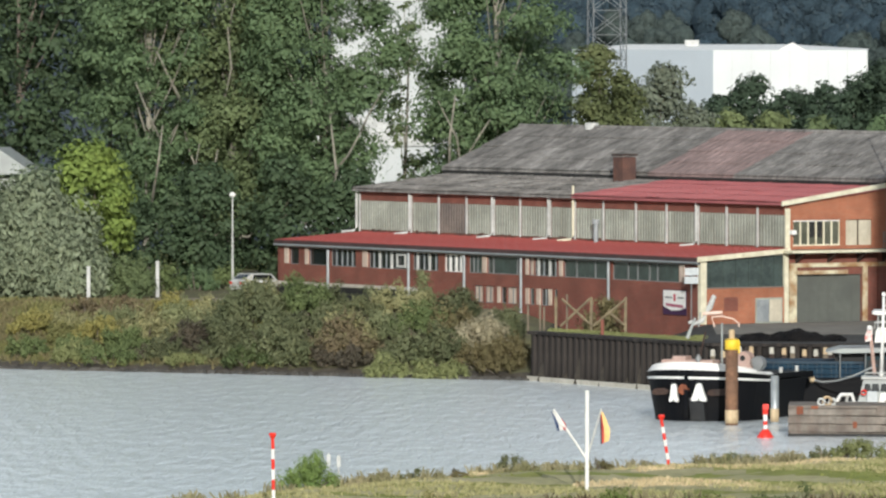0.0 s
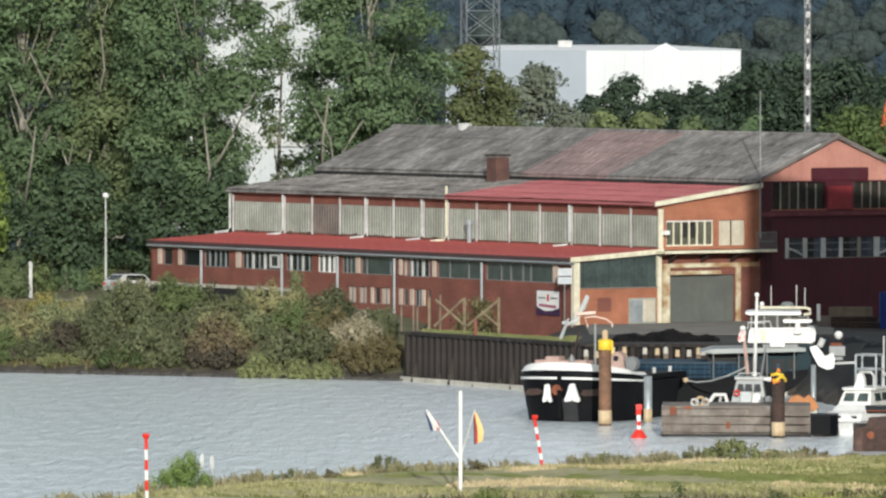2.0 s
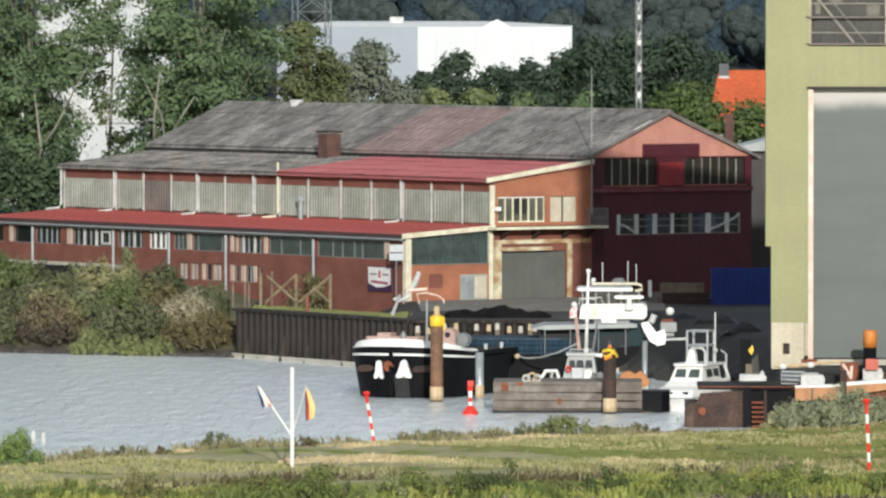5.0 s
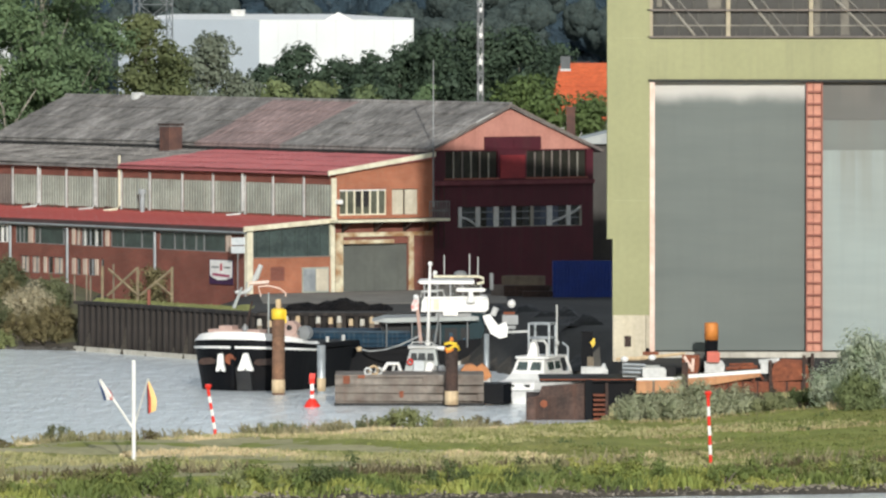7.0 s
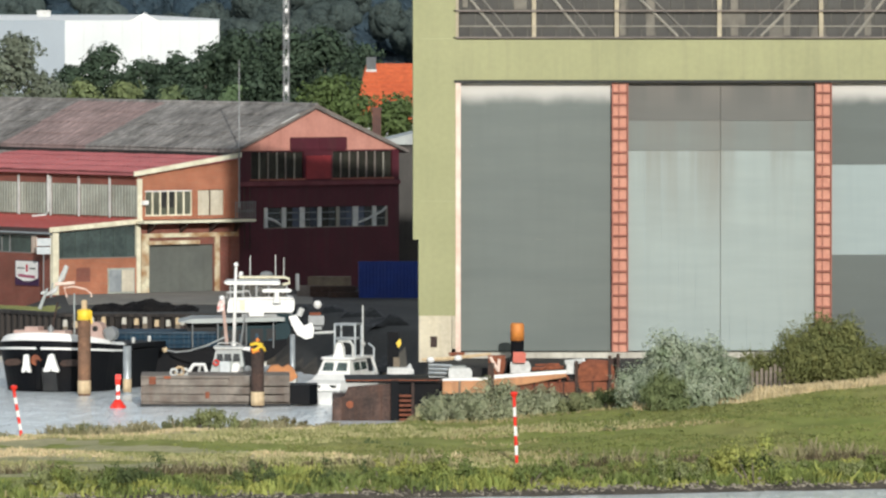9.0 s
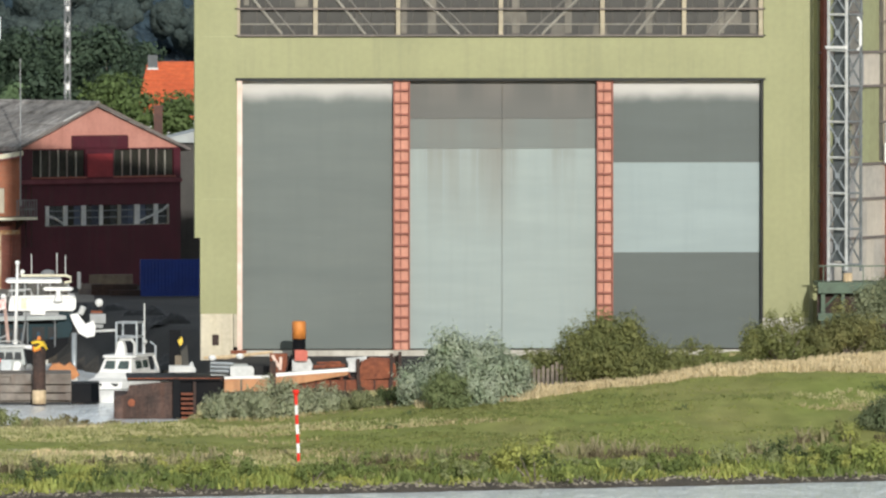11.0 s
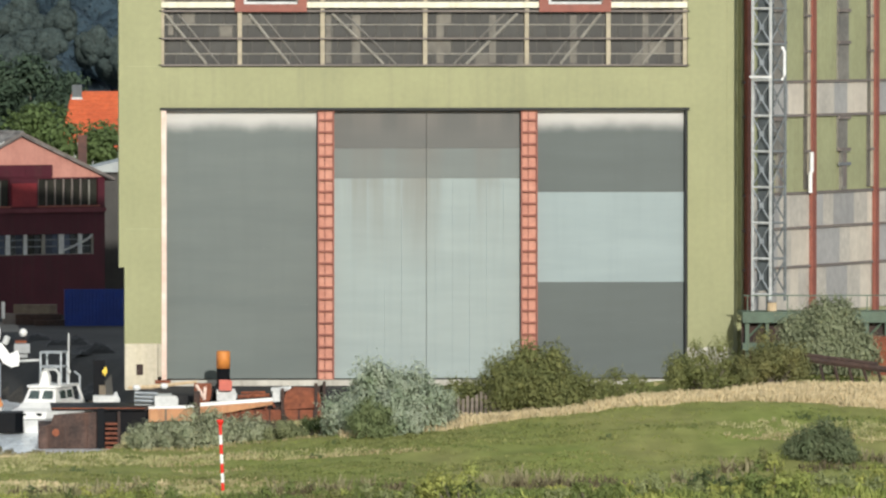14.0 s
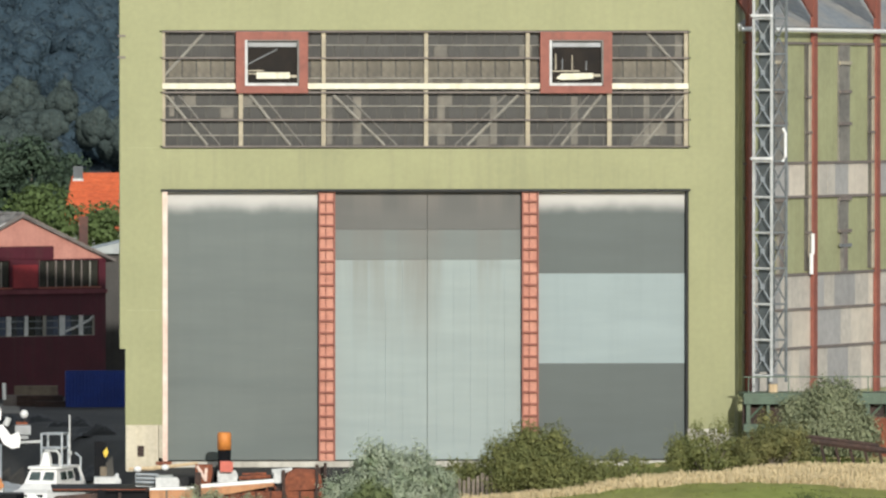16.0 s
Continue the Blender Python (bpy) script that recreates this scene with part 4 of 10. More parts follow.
part("gable_peak", Mesh().prism([(GX0 - 0.3, 10.1), (GX1 + 0.3, 10.1), (RX, H_RIDGE - 0.2)], -0.02, 0.3), M_PINK, shop, "faded pink boarded gable")
part("gable_panel", Mesh().box(20.75, 25.8, -0.1, -0.02, 10.1, 11.05), M_MAROON, shop)
for a, b in ((20.75, 23.2), (23.35, 25.8)):
    part("gable_panel", Mesh().box(a, b, -0.14, -0.1, 10.2, 10.95), M_MAROON, shop)
part("gable_door", Mesh().box(22.2, 24.4, -0.1, -0.02, 8.0, 9.7), mat("bright_maroon_paint", (0.24, 0.025, 0.03), (0.19, 0.02, 0.026), rough=0.55), shop, "brighter red loading door")
M_OLDPANE = mat("grimy_olive_pane", (0.036, 0.035, 0.027), (0.018, 0.018, 0.015), rough=0.5, scale=0.8, fine=3.0, mix=0.9, grain=0.25, spec=0.15, obrand=0.4)
# blue tint paints the sky mirrored in some of the panes
M_BLUEPANE = mat("sky_mirror_blue_pane", (0.075, 0.092, 0.135), (0.030, 0.038, 0.058), rough=0.4, scale=0.7, fine=2.0, mix=0.9, grain=0.2, spec=0.3, obrand=0.35)
rnd = random.Random(71)
for a, b, k in ((17.3, 22.0, 6), (24.6, 30.0, 7)):
    w = part("gable_window", Mesh().box(a, b, 0.18, 0.20, 8.05, 10.0), M_DARK, shop, "grimy upright window lights")
    for i in range(k):
        c, d = a + (b - a) * i / k, a + (b - a) * (i + 1) / k
        part("pane", Mesh().box(c + 0.03, d - 0.03, 0.13, 0.16, 8.08, 9.97), M_OLDPANE, w)
        part("window_bar", Mesh().box(c - 0.05, c + 0.05, 0.03, 0.12, 8.05, 10.0 - rnd.choice((0, 0, 0.12))), M_BRACE if rnd.random() < 0.3 else M_CORR_DARK, w)
    part("window_sill", Mesh().box(a - 0.1, b + 0.1, -0.10, 0.0, 7.93, 8.05), M_REDSTEEL, w)
w = part("office_window", Mesh().box(18.4, 29.6, 0.18, 0.20, 4.45, 5.95), M_DARK, shop, "long office window in white posts")
posts = ((18.65, 0.15), (20.27, 0.18), (21.9, 0.20), (23.47, 0.15), (25.1, 0.14), (26.7, 0.24), (28.4, 0.18), (29.52, 0.08))
for i, (x, q) in enumerate(posts):
    part("window_post", Mesh().box(x - q, x + q, 0.02, 0.13, 4.5, 5.95), M_GREYWHITE if q > 0.14 else M_BRACE, w)
    if i + 1 < len(posts):
        x1, q1 = posts[i + 1]
        m = (x + x1) / 2
        part("pane", Mesh().box(x + q, m - 0.02, 0.14, 0.17, 4.5, 5.93), M_BLUEPANE if i in (4, 5) else M_OLDPANE if i % 2 else M_PANE_DARK, w)
        part("pane", Mesh().box(m + 0.02, x1 - q1, 0.14, 0.17, 4.5, 5.93), M_BLUEPANE if i in (1, 2, 4) else M_PANE_DARK, w)
        for z in (5.02, 5.52):
            part("glazing_bar", Mesh().box(x + q, x1 - q1, 0.08, 0.13, z, z + 0.07), M_GALV_DARK, w)
part("window_rail", Mesh().box(18.2, 29.6, 0.0, 0.13, 4.40, 4.50), M_BRACE, w)
for pts in (((18.75, 5.2), (19.3, 5.05), (20.15, 4.6)), ((26.9, 4.75), (27.6, 4.95), (28.3, 5.25)), ((28.5, 5.3), (29.0, 5.5), (29.5, 5.85))):
    part("brace_tape", Mesh().tube([(x, 0.05, z) for x, z in pts], 0.08, 5), M_GREYWHITE, w)
part("barge_board", Mesh().prism([(GX0 - 0.8, 9.95), (RX, H_RIDGE - 0.05), (RX, H_RIDGE + 0.1), (GX0 - 0.8, 10.1)], -0.5, -0.4), M_CORR_DARK, shop)
part("barge_board", Mesh().prism([(RX, H_RIDGE - 0.05), (GX1 + 0.6, 9.85), (GX1 + 0.6, 10.0), (RX, H_RIDGE + 0.1)], -0.5, -0.4), M_CORR_DARK, shop)
part("repair_patch", Mesh().prism([(19.9, 11.95), (21.4, 12.62), (21.3, 12.8), (19.8, 12.15)], -0.44, -0.35), M_GREYWHITE, shop)
part("aerial_pole", Mesh().tube([(15.9, -0.5, 6.0), (15.9, -0.5, 16.7)], [0.07, 0.035], 6), M_GREYSTEEL, shop)
part("ladder", Mesh().box(16.5, 16.55, -0.3, -0.22, 3.0, 7.5).box(17.0, 17.05, -0.3, -0.22, 3.0, 7.5), M_RUST, shop)

# ---------------------------------------------------------------- ship hall with three tall doors
hall = thing("ship_hall", 0, 511.0, YARD_Z, 0, "tall pale green ship hall with three grey doors", "hall")
HX0, HX1, HTOP = 9.9, 47.1, 40.4
OX0, OX1, OZ = 12.47, 44.3, 16.4
M_PLINTH = mat("cream_washed_concrete", (0.57, 0.52, 0.395), (0.44, 0.395, 0.305), rough=0.85, scale=0.7, mix=0.8, streak=0.3, streak_col=(0.3, 0.24, 0.15))
part("left_pier", Mesh().box(HX0, OX0, 0, 1.6, 6.8, HTOP).box(HX0 + 0.34, OX0, 0, 1.6, 2.2, 6.8), M_GREEN, hall)
part("pier_plinth", Mesh().box(HX0 + 0.36, OX0 - 0.25, -0.05, 1.7, -0.6, 2.2), M_PLINTH, hall, "stained concrete plinth")
part("plinth_hatch", Mesh().box(10.95, 11.35, -0.08, -0.05, 0.3, 0.95), M_RUST, hall)
part("pier_cover", Mesh().box(OX0 - 0.22, OX0, -0.06, 1.6, 0.2, 2.2), M_AGEDCREAM, hall)
part("right_pier", Mesh().box(OX1, HX1, 0, 1.6, 1.9, HTOP), M_GREEN, hall)
part("pier_plinth", Mesh().box(OX1 - 0.05, HX1 - 0.1, -0.05, 1.7, -0.6, 1.9), M_CONCRETE, hall, "stained concrete plinth")
part("door_beam", Mesh().box(OX0, OX1, 0, 1.6, OZ, 18.85), M_GREEN_STAINED, hall)
part("top_wall", Mesh().box(OX0, OX1, 0, 0.5, 26.0, HTOP), M_GREEN, hall)
for x in (HX0 + 0.02, HX1 - 0.42):
    part("corner_trim", Mesh().box(x, x + 0.4, -0.03, 0.0, 7.0, HTOP), M_GREEN, hall)
for z in (9.1, 18.9):
    part("cladding_joint", Mesh().box(HX0 + 0.05, OX0 - 0.1, -0.015, 0.0, z, z + 0.03), M_GREEN_B, hall)
for z in (24.3, 25.6):
    part("wall_bracket", Mesh().box(HX0 - 0.12, HX0 + 0.35, -0.1, 0.0, z, z + 0.12), M_CORR_DARK, hall)
# black strip drawn for the shadow line at the door head
part("drip_edge", Mesh().box(OX0 - 0.1, OX1 + 0.1, -0.12, 0.0, OZ - 0.14, OZ + 0.02), M_DARK, hall)
part("door_jamb", Mesh().box(OX0, OX0 + 0.30, -0.05, 0.9, 0.0, OZ - 0.14), M_PALEPINK, hall, "pale pink door jamb")
# dark strip in place of the unlit gap beside the right door
part("door_jamb", Mesh().box(OX1 - 0.16, OX1, 0.05, 0.9, 0.0, OZ - 0.14), M_DARK, hall)
# the unseen roof falls to the rear, shaped so its shadow ends level
DEEP, FALL, SHIFT = 26.0, 7.5, 7.0
for name, x in (("left_side_wall", HX0 + 0.45), ("right_side_wall", HX1 - 0.3)):
    vs = [(x + k + w, y, z) for k, y, zt in ((0, 1.6, HTOP), (SHIFT, DEEP, HTOP - FALL)) for w, z in ((0, 0), (0.3, 0), (0.3, zt), (0, zt))]
    part(name, Mesh().add(vs, [(0, 3, 2, 1), (4, 5, 6, 7), (0, 1, 5, 4), (1, 2, 6, 5), (2, 3, 7, 6), (3, 0, 4, 7)]), M_GREEN, hall)
part("rear_wall", Mesh().box(HX0 + 0.45 + SHIFT, HX1 + SHIFT, DEEP, DEEP + 0.3, 0, HTOP - FALL), M_GREEN, hall)
rr = Mesh().loft([[(x + k, y, z + d) for x, d in ((HX0 - 0.02, 0.0), (HX1 + 0.02, 0.0), (HX1 + 0.02, 0.35), (HX0 - 0.02, 0.35))] for y, k, z in ((-0.02, 0.0, HTOP), (DEEP + 0.4, SHIFT, HTOP - FALL))])
part("hall_roof", rr, M_GREY_ROOF, hall)


def door_mat(name, base, other, pale_top, z_pale):
    """Painted steel door leaf; a pale strip with a ragged lower edge near its head."""
    m = mat(name, base, other, rough=0.5, scale=0.55, fine=1.6, mix=0.8, grain=0.05, bump=0.03, streak=0.2, streak_col=tuple(0.72 * c for c in base), stretch=(0.16, 1.0, 1.0))
    if pale_top:
        n, l = m.node_tree.nodes, m.node_tree.links
        p = n["Principled BSDF"]
        co, sep, no = n.new("ShaderNodeTexCoord"), n.new("ShaderNodeSeparateXYZ"), n.new("ShaderNodeTexNoise")
        no.inputs["Scale"].default_value = 0.4
        l.new(co.outputs["Object"], sep.inputs[0])
        l.new(co.outputs["Object"], no.inputs["Vector"])
        ad = n.new("ShaderNodeMath")
        ad.operation = "MULTIPLY_ADD"
        ad.inputs[1].default_value = 0.9
        no.inputs["Detail"].default_value = 4.0
        l.new(no.outputs["Fac"], ad.inputs[0])
        l.new(sep.outputs[2], ad.inputs[2])
        r = n.new("ShaderNodeMapRange")
        r.interpolation_type = "SMOOTHSTEP"
        r.inputs["From Min"].default_value, r.inputs["From Max"].default_value = z_pale + 0.1, z_pale + 1.15
        r.inputs["To Max"].default_value = 0.95
        l.new(ad.outputs[0], r.inputs["Value"])
        x = n.new("ShaderNodeMix")
        x.data_type = "RGBA"
        x.inputs[7].default_value = (*pale_top, 1)
        l.new(p.inputs["Base Color"].links[0].from_socket, x.inputs[6])
        l.new(r.outputs["Result"], x.inputs[0])
        l.new(x.outputs[2], p.inputs["Base Color"])
    return m


M_DOOR = door_mat("slate_grey_door", (0.097, 0.117, 0.109), (0.076, 0.095, 0.090), (0.46, 0.45, 0.425), OZ - 1.25)
M_DOOR_DARK = door_mat("dark_slate_door", (0.066, 0.084, 0.080), (0.053, 0.069, 0.066), (0.46, 0.45, 0.425), OZ - 1.25)
M_DOOR_MID = door_mat("brown_grey_door_head", (0.14, 0.138, 0.125), (0.10, 0.10, 0.094), None, 0)
M_DOOR_LIGHT = door_mat("pale_blue_grey_door", (0.235, 0.292, 0.296), (0.213, 0.267, 0.27), None, 0)


def rust_run_mat(name, base, other, stain, top, reach, most):
    """Door leaf with broad brown water stains that hang from its head and fade downwards."""
    m = door_mat(name, base, other, None, 0)
    n, l = m.node_tree.nodes, m.node_tree.links
    p = n["Principled BSDF"]
    co, sep, mp, no = n.new("ShaderNodeTexCoord"), n.new("ShaderNodeSeparateXYZ"), n.new("ShaderNodeMapping"), n.new("ShaderNodeTexNoise")
    mp.inputs["Scale"].default_value = (0.55, 0.55, 0.05)
    mp.inputs["Location"].default_value = (3.1, 0.0, 0.0)
    no.inputs["Scale"].default_value, no.inputs["Detail"].default_value = 1.0, 4.0
    l.new(co.outputs["Object"], sep.inputs[0])
    l.new(co.outputs["Object"], mp.inputs["Vector"])
    l.new(mp.outputs["Vector"], no.inputs["Vector"])
    fall, blot, mul, x = n.new("ShaderNodeMapRange"), n.new("ShaderNodeMapRange"), n.new("ShaderNodeMath"), n.new("ShaderNodeMix")
    fall.inputs["From Min"].default_value, fall.inputs["From Max"].default_value = top - reach, top
    blot.inputs["From Min"].default_value, blot.inputs["From Max"].default_value, blot.inputs["To Max"].default_value = 0.42, 0.68, most
    mul.operation = "MULTIPLY"
    x.data_type = "RGBA"
    x.inputs[7].default_value = (*stain, 1)
    l.new(sep.outputs[2], fall.inputs["Value"])
    l.new(no.outputs["Fac"], blot.inputs["Value"])
    l.new(fall.outputs["Result"], mul.inputs[0])
    l.new(blot.outputs["Result"], mul.inputs[1])
    l.new(p.inputs["Base Color"].links[0].from_socket, x.inputs[6])
    l.new(mul.outputs[0], x.inputs[0])
    l.new(x.outputs[2], p.inputs["Base Color"])
    return m


M_DOOR_RUN = rust_run_mat("water_stained_pale_door", (0.245, 0.292, 0.282), (0.222, 0.268, 0.262), (0.145, 0.135, 0.112), 12.6, 6.5, 0.85)
M_DOOR_RUN_B = rust_run_mat("water_stained_grey_door", (0.126, 0.146, 0.137), (0.107, 0.125, 0.118), (0.120, 0.114, 0.098), 14.6, 4.0, 0.9)
M_DOOR_RUN_C = rust_run_mat("brown_stained_door_head", (0.086, 0.087, 0.079), (0.070, 0.071, 0.065), (0.150, 0.135, 0.115), 16.8, 2.4, 0.9)
doors = ((OX0 + 0.3, 21.9, [(0.0, OZ, M_DOOR)]), (22.9, 34.2, [(0.0, 12.15, M_DOOR_RUN), (12.15, 13.96, M_DOOR_RUN_B), (13.96, OZ, M_DOOR_RUN_C)]), (35.2, OX1 - 0.16, [(0.0, 5.85, M_DOOR_DARK), (5.85, 11.3, M_DOOR_LIGHT), (11.3, OZ, M_DOOR_DARK)]))
for a, b, bands in doors:
    d = part("sliding_door", Mesh().box(a, b, 0.75, 0.9, 0.02, OZ - 0.12), M_DOOR_MID, hall)
    for z0, z1, m in bands:
        if a > 22 and a < 23:
            for c, e in ((a, 28.474), (28.506, b)):
                part("door_leaf", Mesh().box(c, e, 0.60, 0.75, max(z0, 0.05) + 0.006, min(z1, OZ - 0.14) - 0.006), m, d)
        else:
            part("door_leaf", Mesh().box(a, b, 0.60, 0.75, max(z0, 0.05) + 0.004, min(z1, OZ - 0.14) - 0.004), m, d)
for a, b, m in ((OX0 + 0.3, 21.9, M_DOOR), (35.2, OX1 - 0.16, M_DOOR_DARK)):
    for k in range(13):
        z = 1.1 + k * 1.13
        if not (a > 30 and 5.5 < z < 11.6):
            part("panel_seam", Mesh().box(a, b, 0.59, 0.6, z, z + 0.03), m, hall)
for k in range(10):
    x = 23.9 + k * 1.03
    if abs(x - 28.3) > 0.4:
        part("panel_seam", Mesh().box(x, x + 0.025, 0.585, 0.6, 0.1, 12.1), M_DOOR_LIGHT, hall)
part("door_sill", Mesh().box(OX0, OX1, -0.3, 0.6, -0.55, -0.02), M_CONCRETE, hall)
for x in (21.9, 34.2):
    col = part("door_column", Mesh().box(x + 0.02, x + 0.98, 0.25, 0.6, 0.0, OZ - 0.14), M_SALMON, hall, "ladder-like salmon steel column")
    part("column_flange", Mesh().box(x, x + 0.08, -0.02, 0.6, 0.0, OZ - 0.14), M_REDSTEEL, col)
    part("column_flange", Mesh().box(x + 0.92, x + 1.0, -0.02, 0.6, 0.0, OZ - 0.14), M_REDSTEEL, col)
    part("column_web", Mesh().box(x + 0.42, x + 0.46, 0.1, 0.25, 0.0, OZ - 0.14), M_REDSTEEL, col)
    z = 0.5
    while z < OZ - 0.3:
        part("rung", Mesh().box(x + 0.08, x + 0.92, 0.0, 0.25, z, z + 0.1), M_REDSTEEL, col)
        z += 0.72

# glazed band above the doors
GZ0, GZ1 = 18.95, 25.95
M_GLAZEBACK = mat("dusty_grey_glazing_frame", (0.105, 0.100, 0.088), (0.050, 0.049, 0.045), rough=0.8, scale=0.5, fine=3.0, mix=0.9, grain=0.3)
M_BEIGEPANE = mat("beige_dusty_pane", (0.150, 0.130, 0.095), (0.070, 0.065, 0.052), rough=0.5, scale=0.6, fine=2.5, mix=0.9, grain=0.25, obrand=0.22, streak=0.3, streak_col=(0.24, 0.21, 0.165), spec=0.25)
gl = part("glazed_band", Mesh().box(OX0, OX1, 0.57, 0.62, GZ0, GZ1), M_GLAZEBACK, hall, "grimy glazed band with steel grid")
xs = [OX0 + 0.05, 17.2, 22.2, 28.4, 34.55, 39.5, OX1 - 0.15]
REDWIN = (16.9, 35.3)
# dark brown sheet colour that stands in for an unlit room
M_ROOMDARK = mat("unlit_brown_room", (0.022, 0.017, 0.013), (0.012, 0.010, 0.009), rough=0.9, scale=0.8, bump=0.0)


def beside_windows(name, y0, y1, z0, z1, material, lap=0.0):
    """A bar along the whole band that stops at the two red windows."""
    ends = [OX0 - lap] + [c for w in REDWIN for c in (w + 0.1, w + 4.2)] + [OX1 + lap]
    for c, e in zip(ends[::2], ends[1::2]):
        part(name, Mesh().box(c, e, y0, y1, z0, z1), material, gl)


for x in xs:
    part("mullion", Mesh().box(x - 0.13, x + 0.13, 0.2, 0.4, GZ0, 22.4), M_CREAMPOST, gl)
    if x not in (17.2, 39.5):
        part("mullion", Mesh().box(x - 0.12, x + 0.12, 0.2, 0.4, 22.7, GZ1), M_CREAMPOST, gl)
beside_windows("rail", 0.15, 0.42, 22.46, 22.80, M_CREAM)
for z in (GZ0 - 0.02, 20.55, GZ1 - 0.08):
    part("transom", Mesh().box(OX0 - 0.15, OX1 + 0.12, 0.0, 0.2, z, z + 0.10), M_CORR_DARK, gl)
for z in (22.2, 24.28):
    beside_windows("transom", 0.0, 0.2, z, z + 0.10, M_CORR_DARK, 0.13)
for z in (19.63, 21.39):
    part("glazing_bar", Mesh().box(OX0, OX1, 0.42, 0.5, z, z + 0.07), M_BRACE, gl)
for z in (23.08, 25.07):
    beside_windows("glazing_bar", 0.42, 0.5, z, z + 0.07, M_BRACE)
# narrow beige strips stand for inner columns seen through the glass
for c, e, z0, z1 in ((24.0, 24.5, 19.1, 22.0), (29.1, 29.55, 19.1, 22.0), (32.3, 32.7, 19.1, 22.0), (22.4, 22.75, 19.1, 22.0), (37.2, 37.6, 19.1, 22.0), (41.6, 41.95, 19.1, 22.3), (42.0, 43.0, 19.7, 20.4), (43.5, 43.9, 19.1, 25.8), (12.9, 13.2, 20.8, 22.0), (41.8, 42.1, 24.4, 25.2)):
    part("stained_pane", Mesh().box(c, e, 0.50, 0.52, z0, z1), M_STAINED, gl)
for k, (xa, xb, za, zb) in enumerate(((12.7, 15.2, 22.1, 19.05), (17.75, 20.2, 22.1, 19.05), (22.8, 25.9, 22.1, 19.05), (12.55, 15.0, 23.2, 25.85))):
    for side_ in (0, 1):
        f = (lambda v: 56.8 - v) if side_ else (lambda v: v)
        part("brace", Mesh().tube([(f(xa), 0.43, za), (f(xb), 0.43, zb)], 0.095, 6), M_BRACE, gl)
        if k < 3:
            part("brace", Mesh().tube([(f(xa + 0.75), 0.5, za), (f(xb + 0.75), 0.5, zb)], 0.07, 6), M_DULLBAR, gl)
for x0 in REDWIN:
    w = part("red_window", Mesh().box(x0, x0 + 0.55, -0.06, 0.5, 22.2, 25.92).box(x0 + 3.82, x0 + 4.35, -0.06, 0.5, 22.2, 25.92).box(x0 + 0.55, x0 + 3.82, -0.06, 0.5, 25.42, 25.92).box(x0 + 0.55, x0 + 3.82, -0.06, 0.5, 22.2, 22.66), M_REDSTEEL, hall, "open window with red steel surround")
    part("window_void", Mesh().box(x0 + 0.55, x0 + 3.82, 0.36, 0.41, 22.66, 25.42), M_ROOMDARK, w, "dark sheet standing in for the unlit room")
    part("inner_frame", Mesh().box(x0 + 0.55, x0 + 0.70, -0.08, 0.3, 22.66, 25.42).box(x0 + 0.70, x0 + 3.75, -0.08, 0.3, 22.66, 22.82), M_GREYWHITE, w, "white inner frame")
    part("inner_frame", Mesh().box(x0 + 3.70, x0 + 3.82, -0.08, 0.3, 22.82, 25.42).box(x0 + 0.70, x0 + 3.70, -0.08, 0.3, 25.34, 25.42), M_DULLBAR, w)
    part("inner_blind", Mesh().box(x0 + 0.75, x0 + 3.68, 0.22, 0.34, 25.0, 25.3), M_GREYSTEEL, w)
    if x0 < 20:
        part("inner_bench", Mesh().box(x0 + 1.25, x0 + 3.25, 0.12, 0.3, 23.08, 23.46), M_CREAM, w)
        for a, b, z0, z1 in ((0.72, 1.7, 23.34, 23.42), (0.72, 1.7, 23.52, 23.6), (3.25, 3.7, 23.15, 23.3)):
            part("inner_rail", Mesh().box(x0 + a, x0 + b, 0.2, 0.3, z0, z1), M_AGEDCREAM, w)
        part("inner_brace", Mesh().tube([(x0 + 0.75, 0.3, 23.95), (x0 + 2.5, 0.3, 24.85)], 0.05, 6), M_GREYSTEEL, w)
    else:
        part("inner_bench", Mesh().prism([(x0 + 0.95, 23.1), (x0 + 1.2, 23.02), (x0 + 2.3, 23.02), (x0 + 3.2, 23.1), (x0 + 3.2, 23.42), (x0 + 1.3, 23.4)], 0.12, 0.3), M_CREAM, w)
        for a, b, z0, z1 in ((0.72, 2.4, 23.5, 23.58), (3.2, 3.7, 23.2, 23.36)):
            part("inner_rail", Mesh().box(x0 + a, x0 + b, 0.2, 0.3, z0, z1), M_AGEDCREAM, w)
        for k, (dx, z1) in enumerate(((0.95, 24.6), (1.35, 24.3), (1.95, 24.5), (2.8, 24.15))):
            part("inner_pipe", Mesh().tube([(x0 + dx, 0.32, 23.6), (x0 + dx, 0.32, z1)], 0.045, 6), M_GREYSTEEL if k % 2 else M_AGEDCREAM, w)

# ---------------------------------------------------------------- wing to the right, set at an angle
wing = thing("hall_wing", 48.25, 515.0, YARD_Z, 61.3, "green and grey clad hall wing with red columns", "hall")
wing.scale = (1.02, 1.0, 1.0)
# local x along the wall, away from the river; local -y faces the river
M_ROOFGLASS = mat("dusty_blue_grey_glazing", (0.20, 0.225, 0.245), (0.30, 0.275, 0.24), rough=0.5, scale=0.25, fine=2.0, mix=0.4, grain=0.2, streak=0.3, streak_col=(0.34, 0.31, 0.26))
M_STRIP = mat("grimy_grey_strip", (0.24, 0.225, 0.195), (0.12, 0.115, 0.105), rough=0.5, scale=0.4, fine=2.5, mix=0.9, grain=0.25, streak=0.35, streak_col=(0.33, 0.31, 0.27))
